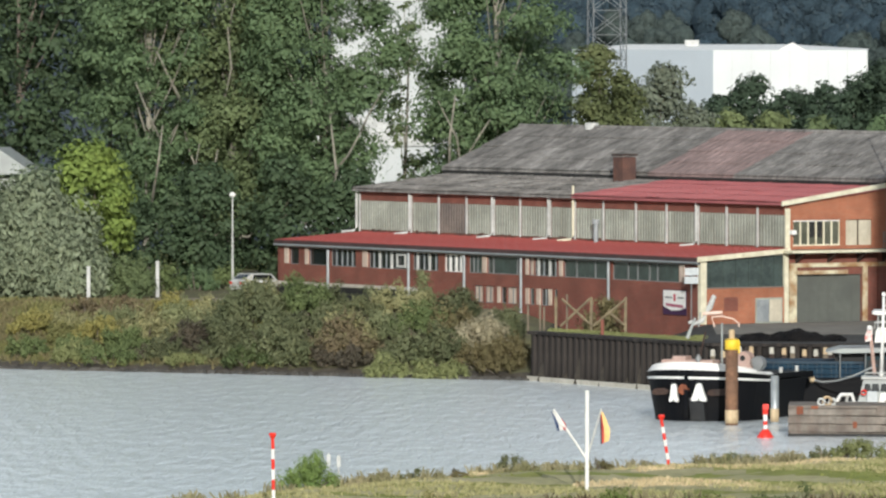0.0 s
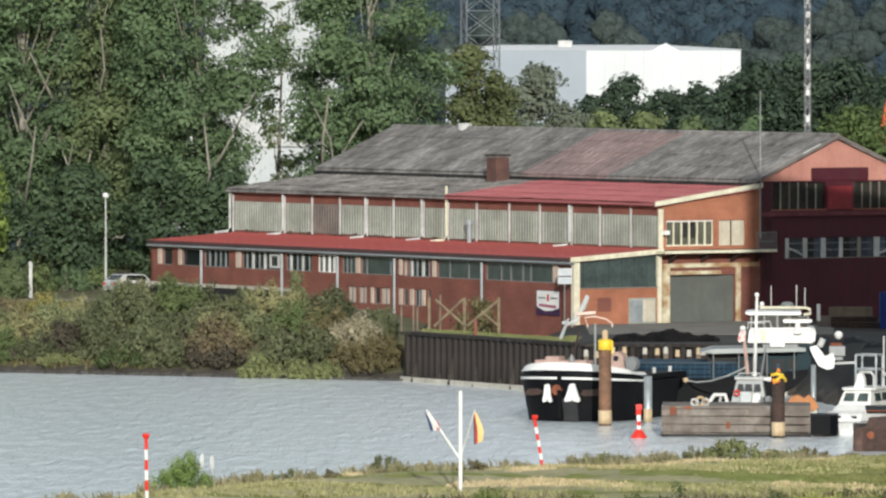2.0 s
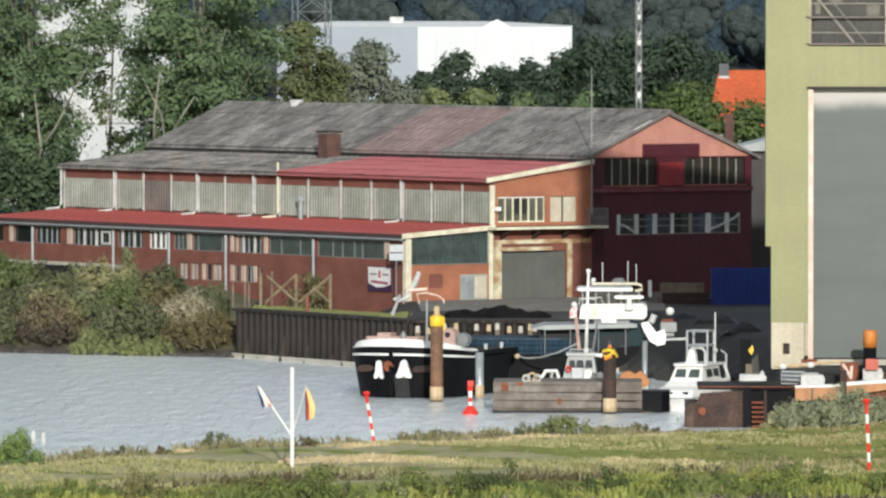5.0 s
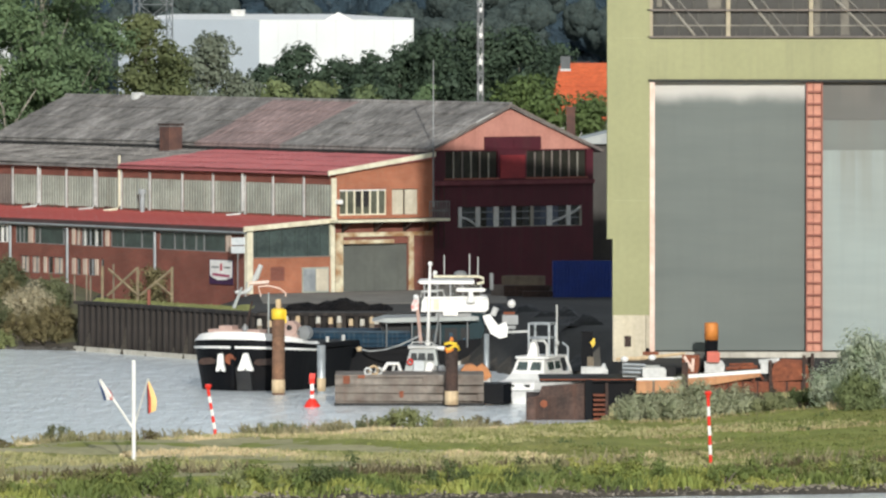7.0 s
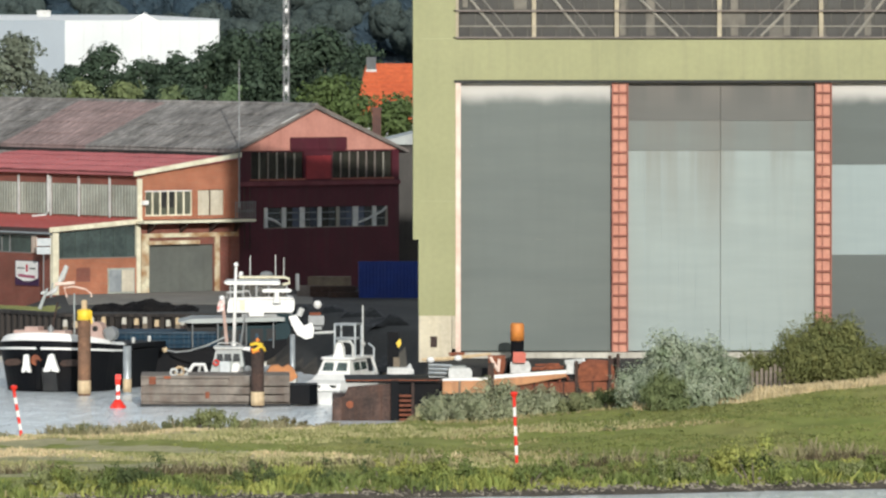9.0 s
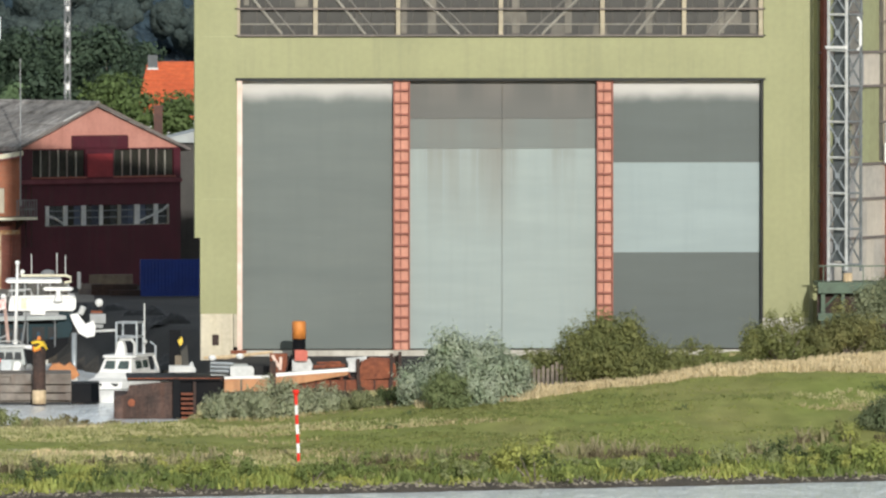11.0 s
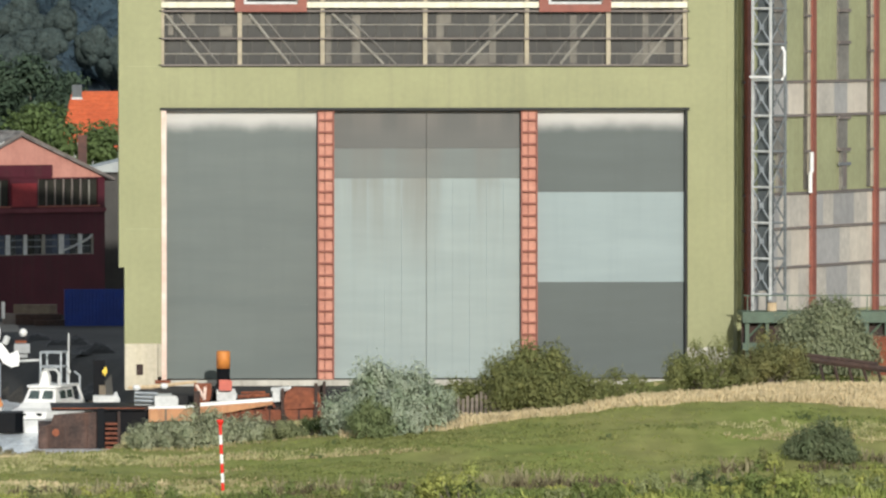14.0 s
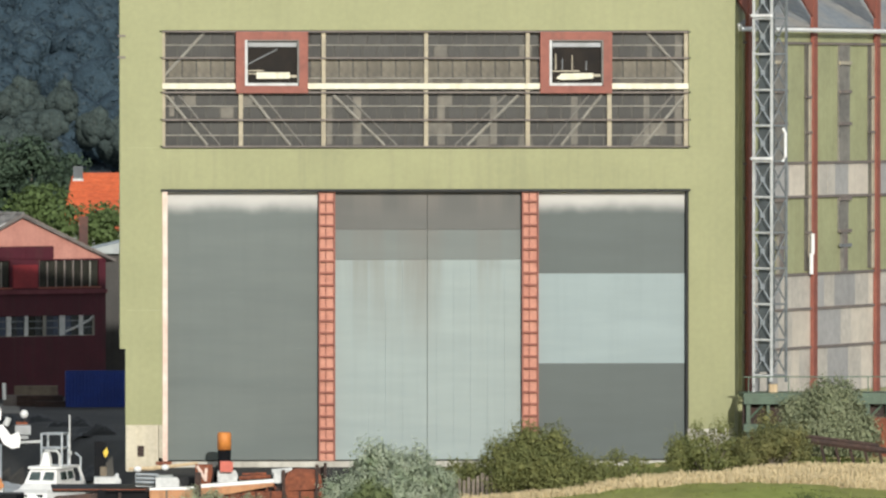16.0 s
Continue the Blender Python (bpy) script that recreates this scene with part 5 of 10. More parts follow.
part("wing_wall", Mesh().box(-0.6, 45, 0.1, 0.4, 0, 26.0), M_GREEN_B, wing)
M_SHEETS = (M_TRANSLUCENT, mat("beige_translucent_sheet", (0.66, 0.60, 0.50), (0.50, 0.45, 0.38), rough=0.45, scale=0.3, fine=2.0, mix=0.8, grain=0.1, obrand=0.08), mat("grey_translucent_sheet", (0.40, 0.39, 0.375), (0.30, 0.295, 0.285), rough=0.45, scale=0.3, fine=2.0, mix=0.8, grain=0.12, obrand=0.10))
rnd = random.Random(23)
for z0, z1 in ((3.6, 6.40), (6.50, 8.80), (8.90, 10.95), (15.85, 17.85)):
    for i in range(4):
        band = part("translucent_band", Mesh().box(i * 10 + 0.3, i * 10 + 9.7, 0.07, 0.1, z0, z1), M_TRANSLUCENT, wing, "dirty translucent sheeting")
        x = i * 10 + 0.3
        while x < i * 10 + 9.3:
            w = min(rnd.choice((1.2, 1.6, 2.1)), i * 10 + 9.7 - x)
            near_column = x - i * 10 > 5.5 or (i == 0 and x > 5)
            part("sheet", Mesh().box(x + 0.01, x + w - 0.01, 0.035 + 0.01 * rnd.random(), 0.068, z0, z1), rnd.choice((M_SHEETS[1], M_SHEETS[1], M_SHEETS[0]) if near_column else (M_SHEETS[2], M_SHEETS[0], M_SHEETS[2])), band)
            x += w
for z in (6.45, 8.85, 11.0, 15.8, 17.9, 25.3):
    part("girt", Mesh().box(-0.6, 45, -0.06, 0.03, z - 0.08, z + 0.08), M_CORR_DARK, wing)
for i in range(5):
    part("column", Mesh().box(i * 10 - 0.30, i * 10 + 0.30, -0.2, 0.03, 0, 29.0), M_REDSTEEL, wing)
    if i:
        part("column_strip", Mesh().box(i * 10 - 0.62, i * 10 - 0.3, -0.05, 0.03, 11.2, 25.2), M_AGEDCREAM, wing)
        part("panel_gap", Mesh().box(i * 10 - 1.15, i * 10 - 0.62, 0.02, 0.1, 11.2, 25.2), M_STAINED, wing)
    part("window_strip", Mesh().box(i * 10 + 4.1, i * 10 + 5.8, -0.02, 0.1, 17.98, 25.2), M_STRIP, wing, "dirty translucent strip")
    part("window_strip", Mesh().box(i * 10 + 4.1, i * 10 + 5.6, -0.02, 0.1, 13.5, 15.72), M_STRIP, wing, "dirty translucent strip")
    part("cable_duct", Mesh().box(i * 10 + 4.5, i * 10 + 5.3, -0.12, 0.1, 11.1, 13.5), M_STRIP, wing)
    part("duct_shadow_gap", Mesh().box(i * 10 + 4.72, i * 10 + 5.2, -0.14, -0.12, 11.3, 13.4), M_CORR_DARK, wing)
    for z, m in ((12.6, M_GREYSTEEL), (13.5, M_CORR_DARK), (15.5, M_CORR_DARK), (20.2, M_CORR_DARK), (22.2, M_CORR_DARK), (24.0, M_AGEDCREAM)):
        part("strip_bar", Mesh().box(i * 10 + 4.05, i * 10 + 5.85, -0.16, -0.02, z, z + 0.2), m, wing)
    for z in (13.5, 19.7, 21.9) if i else ():
        part("cleat", Mesh().box(i * 10 - 1.3, i * 10 - 0.3, -0.12, -0.05, z, z + 0.14), M_CORR_DARK, wing)
part("gutter", Mesh().tube([(-2.6, -0.6, 26.4), (-2.5, -0.6, 26.1), (45, -0.6, 26.1)], 0.14, 8), M_WHITE, wing)
part("glazed_roof", Mesh().prism([(-0.6, 26.2), (45, 26.2), (45, 26.3), (-0.6, 26.3)], 0.0, 0.3), M_HALLGLASS, wing)
part("glazed_roof", Mesh().add([(-0.6, 0.0, 26.3), (45, 0.0, 26.3), (45, 9.0, 31.5), (-0.6, 9.0, 31.5), (-0.6, 0.1, 26.1), (45, 0.1, 26.1), (45, 9.1, 31.3), (-0.6, 9.1, 31.3)], [(0, 1, 2, 3), (7, 6, 5, 4), (0, 4, 5, 1), (1, 5, 6, 2), (2, 6, 7, 3), (3, 7, 4, 0)]), M_ROOFGLASS, wing, "steep dirty glazed roof")
for i in range(5):
    part("gusset", Mesh().add([(i * 10 + 0.2, -0.15, 26.6), (i * 10 + 0.2, -0.15, 30.5), (i * 10 - 5.6, -0.15, 30.5), (i * 10 + 0.2, 0.0, 26.6), (i * 10 + 0.2, 0.0, 30.5), (i * 10 - 5.6, 0.0, 30.5)], [(0, 1, 2), (5, 4, 3), (0, 3, 4, 1), (1, 4, 5, 2), (2, 5, 3, 0)]), M_REDSTEEL, wing, "triangular red gable gusset")

part("white_pipe", Mesh().tube([(9.1, -0.3, 11.0), (9.1, -0.3, 12.2), (9.3, -0.3, 12.3), (9.3, -0.3, 13.5)], 0.13, 8), M_WHITE, wing)

# lattice stair mast before the wing
M_SLATE = mat("slate_grey_steel", (0.10, 0.115, 0.12), (0.07, 0.08, 0.085), rough=0.6, scale=1.0)
mast = thing("lattice_mast", 49.0, 508.6, 7.6, 45, "slender lattice mast with white-painted frame on the gantry", "mast")
q = 0.69
# local -x is the white face, local -y the bare grey one
for x, y, m, w in ((-q, -q, M_GREYWHITE, 0.065), (q, -q, M_GALV_DARK, 0.065), (q, q, M_GALV_DARK, 0.06), (-q, q, M_GREYWHITE, 0.065)):
    part("upright", Mesh().box(x - w, x + w, y - w, y + w, 0.6 if y < 0 else 0, 25.5), m, mast)
for k in range(12):
    z = 1.0 + k * 2.15
    for a, b, m, r in (((-q, -q), (q, -q), M_GALV_DARK, 0.07), ((q, -q), (q, q), M_GALV_DARK, 0.06), ((q, q), (-q, q), M_GALV_DARK, 0.06), ((-q, q), (-q, -q), M_GREYWHITE, 0.08)):
        part("ring_bar", Mesh().tube([(*a, z), (*b, z)], r, 6), m, mast)
        mid = ((a[0] + b[0]) / 2, (a[1] + b[1]) / 2)
        m2 = M_GALV if m is M_GREYWHITE else M_GALV_DARK
        part("diagonal", Mesh().tube([(*a, z + 0.1), (*mid, z + 1.0), (*b, z + 0.1)], 0.045, 6), m2, mast)
        part("diagonal", Mesh().tube([(*a, z + 2.05), (*mid, z + 1.1), (*b, z + 2.05)], 0.045, 6), m2, mast)
    part("knot_plate", Mesh().box(-q - 0.03, -q + 0.03, -0.16, 0.16, z + 0.9, z + 1.2), M_GALV, mast)
# two dark sheets, added only to make the mast's inside dark
part("cable_duct", Mesh().box(-q + 0.35, -q + 0.43, -0.58, 0.6, 1.2, 25.5), M_SLATE, mast, "dark sheet added to darken the inside of the mast")
part("ladder_back", Mesh().box(-q + 0.45, q - 0.1, 0.1, 0.16, 1.2, 25.5), M_SLATE, mast)
part("grab_bar", Mesh().tube([(0.25, -q - 0.1, 13.9), (0.32, -q - 0.25, 14.2), (0.32, -q - 0.25, 15.6), (0.25, -q - 0.1, 15.9)], 0.09, 8), M_WHITE, mast)
for z in (14.0, 22.6, 23.8):
    part("platform_edge", Mesh().box(-q - 0.2, -q, -q - 0.1, q + 0.1, z, z + 0.16), M_WHITE, mast)
part("foot", Mesh().tube([(-0.3, -0.5, 0), (-0.3, -0.5, 0.5)], 0.28, 10), M_SANDPAINT, mast)

# green gantry that carries the mast
gan = thing("crane_gantry", 0, 508.5, YARD_Z, 0, "weathered dark green steel crane gantry", "gantry")
part("deck", Mesh().box(47.2, 70, -2.2, 1.2, 3.95, 4.2), M_GREEN_STEEL, gan)
part("edge_beam", Mesh().box(47.2, 70, -2.3, -2.1, 3.55, 3.95), M_GREEN_STEEL, gan)
part("bottom_beam", Mesh().box(47.2, 70, -2.3, -2.1, 1.9, 2.35), M_GREEN_STEEL, gan)
# dark sheet added behind the posts for the shade in their openings
part("web_plate", Mesh().box(47.2, 70, -1.5, -1.45, 1.9, 3.9), M_RUST, gan)
for i in range(10):
    x = 47.5 + i * 2.4
    part("leg", Mesh().box(x - 0.12, x + 0.12, -2.1, -1.75, -0.2, 3.55), M_GREEN_STEEL, gan)
    part("web_post", Mesh().box(x + 1.1, x + 1.3, -2.1, -1.95, 2.35, 3.55), M_GREEN_STEEL, gan)
    part("knee", Mesh().tube([(x, -1.9, 2.6), (x + 0.9, -1.9, 3.5)], 0.07, 6), M_GREEN_STEEL, gan)
    part("rail_post", Mesh().box(x - 0.03, x + 0.03, -2.25, -2.19, 4.2, 5.2), M_GREEN_STEEL, gan)
part("handrail", Mesh().box(47.2, 70, -2.26, -2.18, 5.15, 5.22), M_GREEN_STEEL, gan)

# ---------------------------------------------------------------- far buildings and masts
wh = thing("warehouse", -32.5, 1500, 3.0, 0, "large plain white warehouse beyond the trees", "building")
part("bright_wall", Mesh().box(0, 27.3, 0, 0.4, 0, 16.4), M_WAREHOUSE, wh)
# side wall in a darker blue-grey that puts its shade into the colour
part("side_wall", Mesh().plan([(0, 0), (0, 0.5), (-25.5, 26), (-25.9, 25.6)], 0, 16.4), mat("shaded_white_panels", (0.50, 0.56, 0.61), (0.46, 0.515, 0.565), rough=0.5, scale=0.1, grain=0.04), wh)
part("roof", Mesh().add([(0, 0, 16.4), (27.3, 0, 16.4), (27.3, 60, 16.4), (-25.9, 60, 16.4), (-25.9, 25.6, 16.4), (-16, 30, 17.3), (13.5, 30, 17.3)], [(0, 1, 6, 5), (1, 2, 6), (2, 3, 5, 6), (3, 4, 5), (4, 0, 5)]), M_WHITE, wh)
part("roof_gable", Mesh().prism([(11.5, 16.4), (16.5, 16.4), (13.9, 17.7)], -0.1, 20), M_WHITE, wh)
part("roof_unit", Mesh().box(-5.5, -3.0, 20, 23, 17.0, 18.1), M_GREYWHITE, wh)
for k in range(8):
    part("panel_joint", Mesh().box(3.4 * k + 3.3, 3.4 * k + 3.36, -0.03, 0.0, 0, 16.3), M_GREYWHITE, wh)

M_PALEWALL = mat("weathered_white_wall", (0.50, 0.525, 0.525), (0.43, 0.455, 0.46), rough=0.7, scale=0.15, grain=0.05, streak=0.2, streak_col=(0.35, 0.36, 0.36))
silo = thing("white_silo_block", -50.6, 850, 3.0, 0, "tall white silo block seen between the poplars", "building")
part("tower", Mesh().box(-6.2, 7.2, 0, 12, 0, 36), M_PALEWALL, silo)
part("annex", Mesh().box(-9, 4.5, -6, 0, 0, 9.5), M_PALEWALL, silo)
part("annex_roof", Mesh().prism([(-9.3, 9.5), (4.8, 9.5), (4.8, 9.8), (-2.3, 12.6), (-9.3, 9.8)], -6.4, -0.02), M_GREYWHITE, silo)
for k in range(5):
    part("panel_joint", Mesh().box(-6.2, 7.2, -0.02, 0.0, 6.5 * k + 12.0, 6.5 * k + 12.08), M_GREYWHITE, silo)


def lattice_tower(name, x, y, z, w0, w1, h, bays, r, material, label, second=None):
    t = thing(name, x, y, z, 12, label, "mast")
    at = lambda sx, sy, k: (sx * (w0 + (w1 - w0) * k) / 2, sy * (w0 + (w1 - w0) * k) / 2, k * h)
    cs = ((-1, -1), (1, -1), (1, 1), (-1, 1))
    for c in cs:
        part("leg", Mesh().tube([at(*c, 0), at(*c, 1)], r, 6), material, t)
    for i in range(bays):
        a, b = i / bays, (i + 1) / bays
        for c, d in zip(cs, cs[1:] + cs[:1]):
            part("diagonal", Mesh().tube([at(*c, a), at(*d, b)], r * 0.55, 5), second if second and i % 2 else material, t)
            part("diagonal", Mesh().tube([at(*d, a), at(*c, b)], r * 0.55, 5), second if second and i % 2 else material, t)
            part("ring_bar", Mesh().tube([at(*c, b), at(*d, b)], r * 0.6, 5), material, t)
    return t


lattice_tower("steel_lattice_tower", -34.2, 1000, 3.0, 4.2, 3.5, 52, 18, 0.085, M_GALV_DARK, "grey steel lattice tower above the trees")
am = lattice_tower("slim_radio_mast", 3.43, 780, 3.0, 0.45, 0.45, 60, 44, 0.05, M_GREYSTEEL, "slim lattice radio mast with pale sections", M_WHITE)
for k in range(22):
    part("pale_collar", Mesh().box(-0.17, 0.17, -0.17, 0.17, 8 + k * 2.4, 8.5 + k * 2.4), M_WHITE, am)

hs = thing("tiled_house", 9.9, 780, 3.4, 0, "house with bright orange clay-tiled roof", "house")
part("wall", Mesh().box(0.4, 16, 0.5, 12, 0, 10.2), M_GREYWHITE, hs)
rf = part("roof", Mesh().add([(-0.3, 0, 9.6), (16.5, 0, 9.6), (16.5, 6.3, 14.9), (1.0, 6.3, 14.9), (-0.3, 12.6, 9.6), (16.5, 12.6, 9.6)], [(0, 1, 2, 3), (3, 2, 5, 4), (0, 3, 4), (1, 5, 2)]), M_TILE, hs, "orange clay roof tiles")
for k in range(12):
    z = 9.75 + k * 0.43
    y = (z - 9.6) / 5.3 * 6.3
    part("tile_course", Mesh().box(-0.25 + k * 0.1, 16.4, y - 0.06, y + 0.02, z - 0.02, z + 0.06), M_TILE, rf)
cb = part("chimney", Mesh().box(1.0, 1.9, 5.5, 6.6, 14.0, 15.5), M_SLATE, hs)
part("chimney_flashing", Mesh().box(0.95, 1.95, 5.4, 5.5, 14.0, 14.35), M_GREYWHITE, cb)
part("dormer", Mesh().box(3.0, 5.0, 1.4, 4.0, 10.4, 11.5), M_SLATE, hs)

nb = thing("yard_shed", 10.4, 636, 3.4, 0, "grey shed with pale metal roof behind the workshop", "shed")
part("wall", Mesh().box(-1.4, 9, 0, 10, 0, 10.2), mat("sooty_grey_sheeting", (0.075, 0.07, 0.064), (0.045, 0.043, 0.04), rough=0.8, scale=0.4, mix=0.8, streak=0.3, streak_col=(0.03, 0.028, 0.026)), nb)
part("roof", Mesh().prism([(-0.3, 10.2), (9.3, 10.2), (9.3, 10.5), (2.2, 11.1), (-0.3, 10.5)], -0.5, 10.5), M_LIGHTGREY, nb)
part("brick_flue", Mesh().box(-1.1, -0.45, 2, 2.8, 9.0, 12.7).box(-1.15, -0.4, 1.95, 2.85, 12.7, 12.95), M_SOOT_BRICK, nb)
lb = thing("bank_shed", -76.4, 672, 4.0, 0, "shed with pale green-grey roof behind the willow", "shed")
part("wall", Mesh().box(-6, 6.6, 0, 8, 0, 8.5), M_GREYWHITE, lb)
part("roof", Mesh().prism([(-6.5, 8.5), (7.6, 8.9), (7.6, 9.1), (5.0, 10.9), (-6.5, 10.9)], -0.5, 8.5), M_LIGHTGREY, lb)

# ---------------------------------------------------------------- yard things
ct = thing("shipping_container", 7.8, 600, YARD_Z, 2, "dark blue steel shipping container in the yard", "container")
rib = Mesh()
for k in range(24):
    x = 0.12 + k * 0.243
    rib.plan([(x, 0.03), (x + 0.05, -0.01), (x + 0.13, -0.01), (x + 0.18, 0.03)], 0.16, 2.46)
part("body", Mesh().box(0.05, 6.01, 0.03, 2.4, 0.12, 2.5), M_CONTAINER, ct)
tagged(part("corrugation", rib, M_CONTAINER, ct), kind="stuff")
for x in (0, 5.94):
    part("corner_post", Mesh().box(x, x + 0.12, 0, 0.12, 0, 2.59), M_CONTAINER, ct)
for z in (0.0, 2.47):
    part("side_rail", Mesh().box(0.12, 5.94, 0, 0.1, z, z + 0.13), M_CONTAINER, ct)

heap = Mesh()
rg = np.random.default_rng(4)
N = 34
hv = [(-4.3 + 8.6 * i / N, -2.2 + 4.4 * j / 16, 0) for j in range(17) for i in range(N + 1)]
hv = [(x, y, max(0, 0.78 * (1 - (x / 4.3) ** 2) ** 0.5 * (1 - (y / 2.2) ** 4) * (0.74 + 0.2 * math.sin(x * 1.5 + 1) + 0.08 * math.sin(x * 4.3)) + rg.uniform(-0.10, 0.10)) - 0.02) for x, y, _ in hv]
heap.add(hv, [(j * (N + 1) + i, j * (N + 1) + i + 1, (j + 1) * (N + 1) + i + 1, (j + 1) * (N + 1) + i) for j in range(16) for i in range(N)])
h = solo("coal_mound", heap, mat("coal", (0.006, 0.006, 0.007), (0.013, 0.012, 0.012), rough=0.9, spec=0.1, scale=1.2, bump=0.8, dist=0.1), "low mound of black coal on the quay", "coal")
h.matrix_basis = pose(-7.1, 577, YARD_Z) @ Matrix.Diagonal((0.86, 1.0, 1.0, 1.0))
for k, (x, y, l, hgt, m, rz) in enumerate(((6.0, 602, 3.4, 0.8, M_RUST, 4), (5.8, 603.4, 3.2, 1.45, M_OLDTIMBER, -3), (6.9, 601, 2.6, 0.4, M_RUST, 8), (4.3, 603, 1.8, 0.8, M_CORR_DARK, 0))):
    st = thing("timber_stack", x, y, YARD_Z, rz, "stack of old beams lying in the yard", "timber", "stacks in the yard")
    for a in range(3):
        for b in range(2):
            part("beam", Mesh().box(-l / 2 + 0.1 * a, l / 2 - 0.13 * b, -0.4 + 0.3 * a, -0.14 + 0.3 * a, b * hgt / 2, (b + 0.94) * hgt / 2), m, st)

solo("pavement", Mesh().plan([(-12.5, 588.0), (4.5, 588.0), (4.5, 604.0), (-1.0, 614.0), (-13.2, 605.4)], YARD_Z - 0.2, YARD_Z + 0.03), mat("dusty_concrete_apron", (0.21, 0.195, 0.17), (0.13, 0.122, 0.108), rough=0.95, scale=0.3, fine=2.0, mix=0.8, grain=0.2), "dusty concrete apron before the workshop door", "pavement", kind="structure")

# banner and boards on the workshop
bn = thing("banner", -14.0, 606.0, YARD_Z, 35.1, "white banner with dark purple lower edge on the brick wall", "banner")
part("cloth", side(Mesh().box(1.7, 4.75, -0.10, -0.07, 0.6, 2.4)), mat("dark_purple_cloth", (0.05, 0.02, 0.06), (0.04, 0.015, 0.05), rough=0.7), bn)
part("white_field", side(Mesh().prism([(1.8, 1.15), (2.6, 0.95), (3.6, 0.9), (4.65, 1.2), (4.65, 2.35), (1.8, 2.35)], -0.13, -0.105)), M_WHITE, bn)
part("emblem_bar", side(Mesh().box(3.05, 3.3, -0.15, -0.13, 1.6, 2.1)), mat("emblem_red", (0.45, 0.05, 0.08)), bn)
for a, b in ((2.0, 2.8), (3.5, 4.4)):
    part("emblem_bar", side(Mesh().box(a, b, -0.15, -0.13, 1.78, 1.9)), M_GREYSTEEL, bn)
part("lettering_bar", side(Mesh().prism([(2.1, 1.12), (4.3, 1.22), (4.3, 1.42), (2.1, 1.32)], -0.15, -0.13)), mat("lettering_purple", (0.35, 0.10, 0.16)), bn)
nbd = thing("notice_board", -14.4, 605.2, YARD_Z, 10, "two plain grey boards on a post by the corner", "sign")
part("board", Mesh().box(-0.75, 0.25, 0, 0.05, 2.95, 3.46), M_GALV, nbd)
part("board", Mesh().box(-0.72, 0.27, 0, 0.05, 3.54, 4.08), M_GALV, nbd)
part("post", Mesh().tube([(-0.25, 0.08, 0), (-0.25, 0.08, 4.1)], 0.05, 6), M_GREYSTEEL, nbd)

# timber bracing on the quay corner
tb = thing("timber_trestle", -23.7, 596.5, 3.3, -8, "weathered timber trestle with crossed braces", "trestle")
M_PALETIMBER = mat("bleached_sandy_timber", (0.25, 0.205, 0.13), (0.16, 0.13, 0.085), rough=0.9, scale=1.5, fine=7)
for x, hh in ((-0.30, 2.40), (2.23, 2.36), (4.68, 2.40)):
    part("post", Mesh().box(x - 0.09, x + 0.09, 0, 0.14, -0.3, hh), M_PALETIMBER, tb)
for xa, za, xb, zb in ((0.14, 2.24, 2.25, 0.41), (0.06, 0.33, 2.17, 2.28), (2.41, 0.37, 4.64, 2.20), (3.44, 1.41, 4.68, 0.37)):
    part("brace", Mesh().tube([(xa, -0.05, za), (xb, -0.05, zb)], 0.09, 5), M_PALETIMBER, tb)
for x, hh in ((-2.33, 1.81), (-1.46, 1.81), (-1.18, 1.65), (0.46, 2.56)):
    part("post", Mesh().box(x - 0.06, x + 0.06, 0.2, 0.32, -0.3, hh), M_OLDTIMBER, tb)
rp = solo("red_post", Mesh().tube([(0, 0, -0.1), (0, 0, 1.1)], 0.12, 8), M_REDSTEEL, "short rusty red mooring post", "post")
rp.matrix_basis = pose(-20.3, 584.5, YARD_Z)

# lamp post, fence posts and a car on the far bank
lp = thing("street_lamp", -51.9, 661, float(ground_z(-51.9, 661)), 0, "slim pale lamp post with white globe", "street lamp")
part("pole", Mesh().tube([(0, 0, -0.1), (0, 0, 2), (0, 0, 7.2)], [0.11, 0.085, 0.055], 8), M_GREYWHITE, lp)
part("globe", Mesh().loft([[(r * math.cos(a * math.pi / 5), r * math.sin(a * math.pi / 5), 7.2 + z) for a in range(10)] for r, z in ((0.1, 0), (0.24, 0.1), (0.26, 0.25), (0.1, 0.42))]), M_WHITE, lp)
for x, y in ((-57.0, 652), (-61.2, 640), (-47.9, 660)):
    p = solo("concrete_post", Mesh().box(-0.13, 0.13, -0.13, 0.13, -0.3, 2.7).box(-0.12, 0.12, -0.12, 0.12, 2.7, 2.8), M_GREYWHITE, "white concrete fence post on the bank", "post", "white posts")
    p.matrix_basis = pose(x, y, float(ground_z(x, y)))
car = thing("parked_car", -49.5, 656, float(ground_z(-49.5, 656)) + 0.12, 40, "pale parked car behind the shrubs", "car")
part("body", Mesh().prism([(-2.1, 0.25), (2.1, 0.25), (2.15, 0.75), (1.2, 0.9), (0.6, 1.4), (-1.2, 1.42), (-1.9, 0.95), (-2.15, 0.8)], -0.85, 0.85), M_GREYWHITE, car)
part("side_glass", Mesh().prism([(-1.15, 0.95), (0.95, 0.93), (0.55, 1.33), (-1.05, 1.35)], -0.87, 0.87), M_PANE_DARK, car)
part("rear_glass", Mesh().prism([(-1.82, 0.99), (-1.30, 1.33), (-1.335, 1.365), (-1.86, 1.02)], -0.7, 0.7), M_PANE_DARK, car)
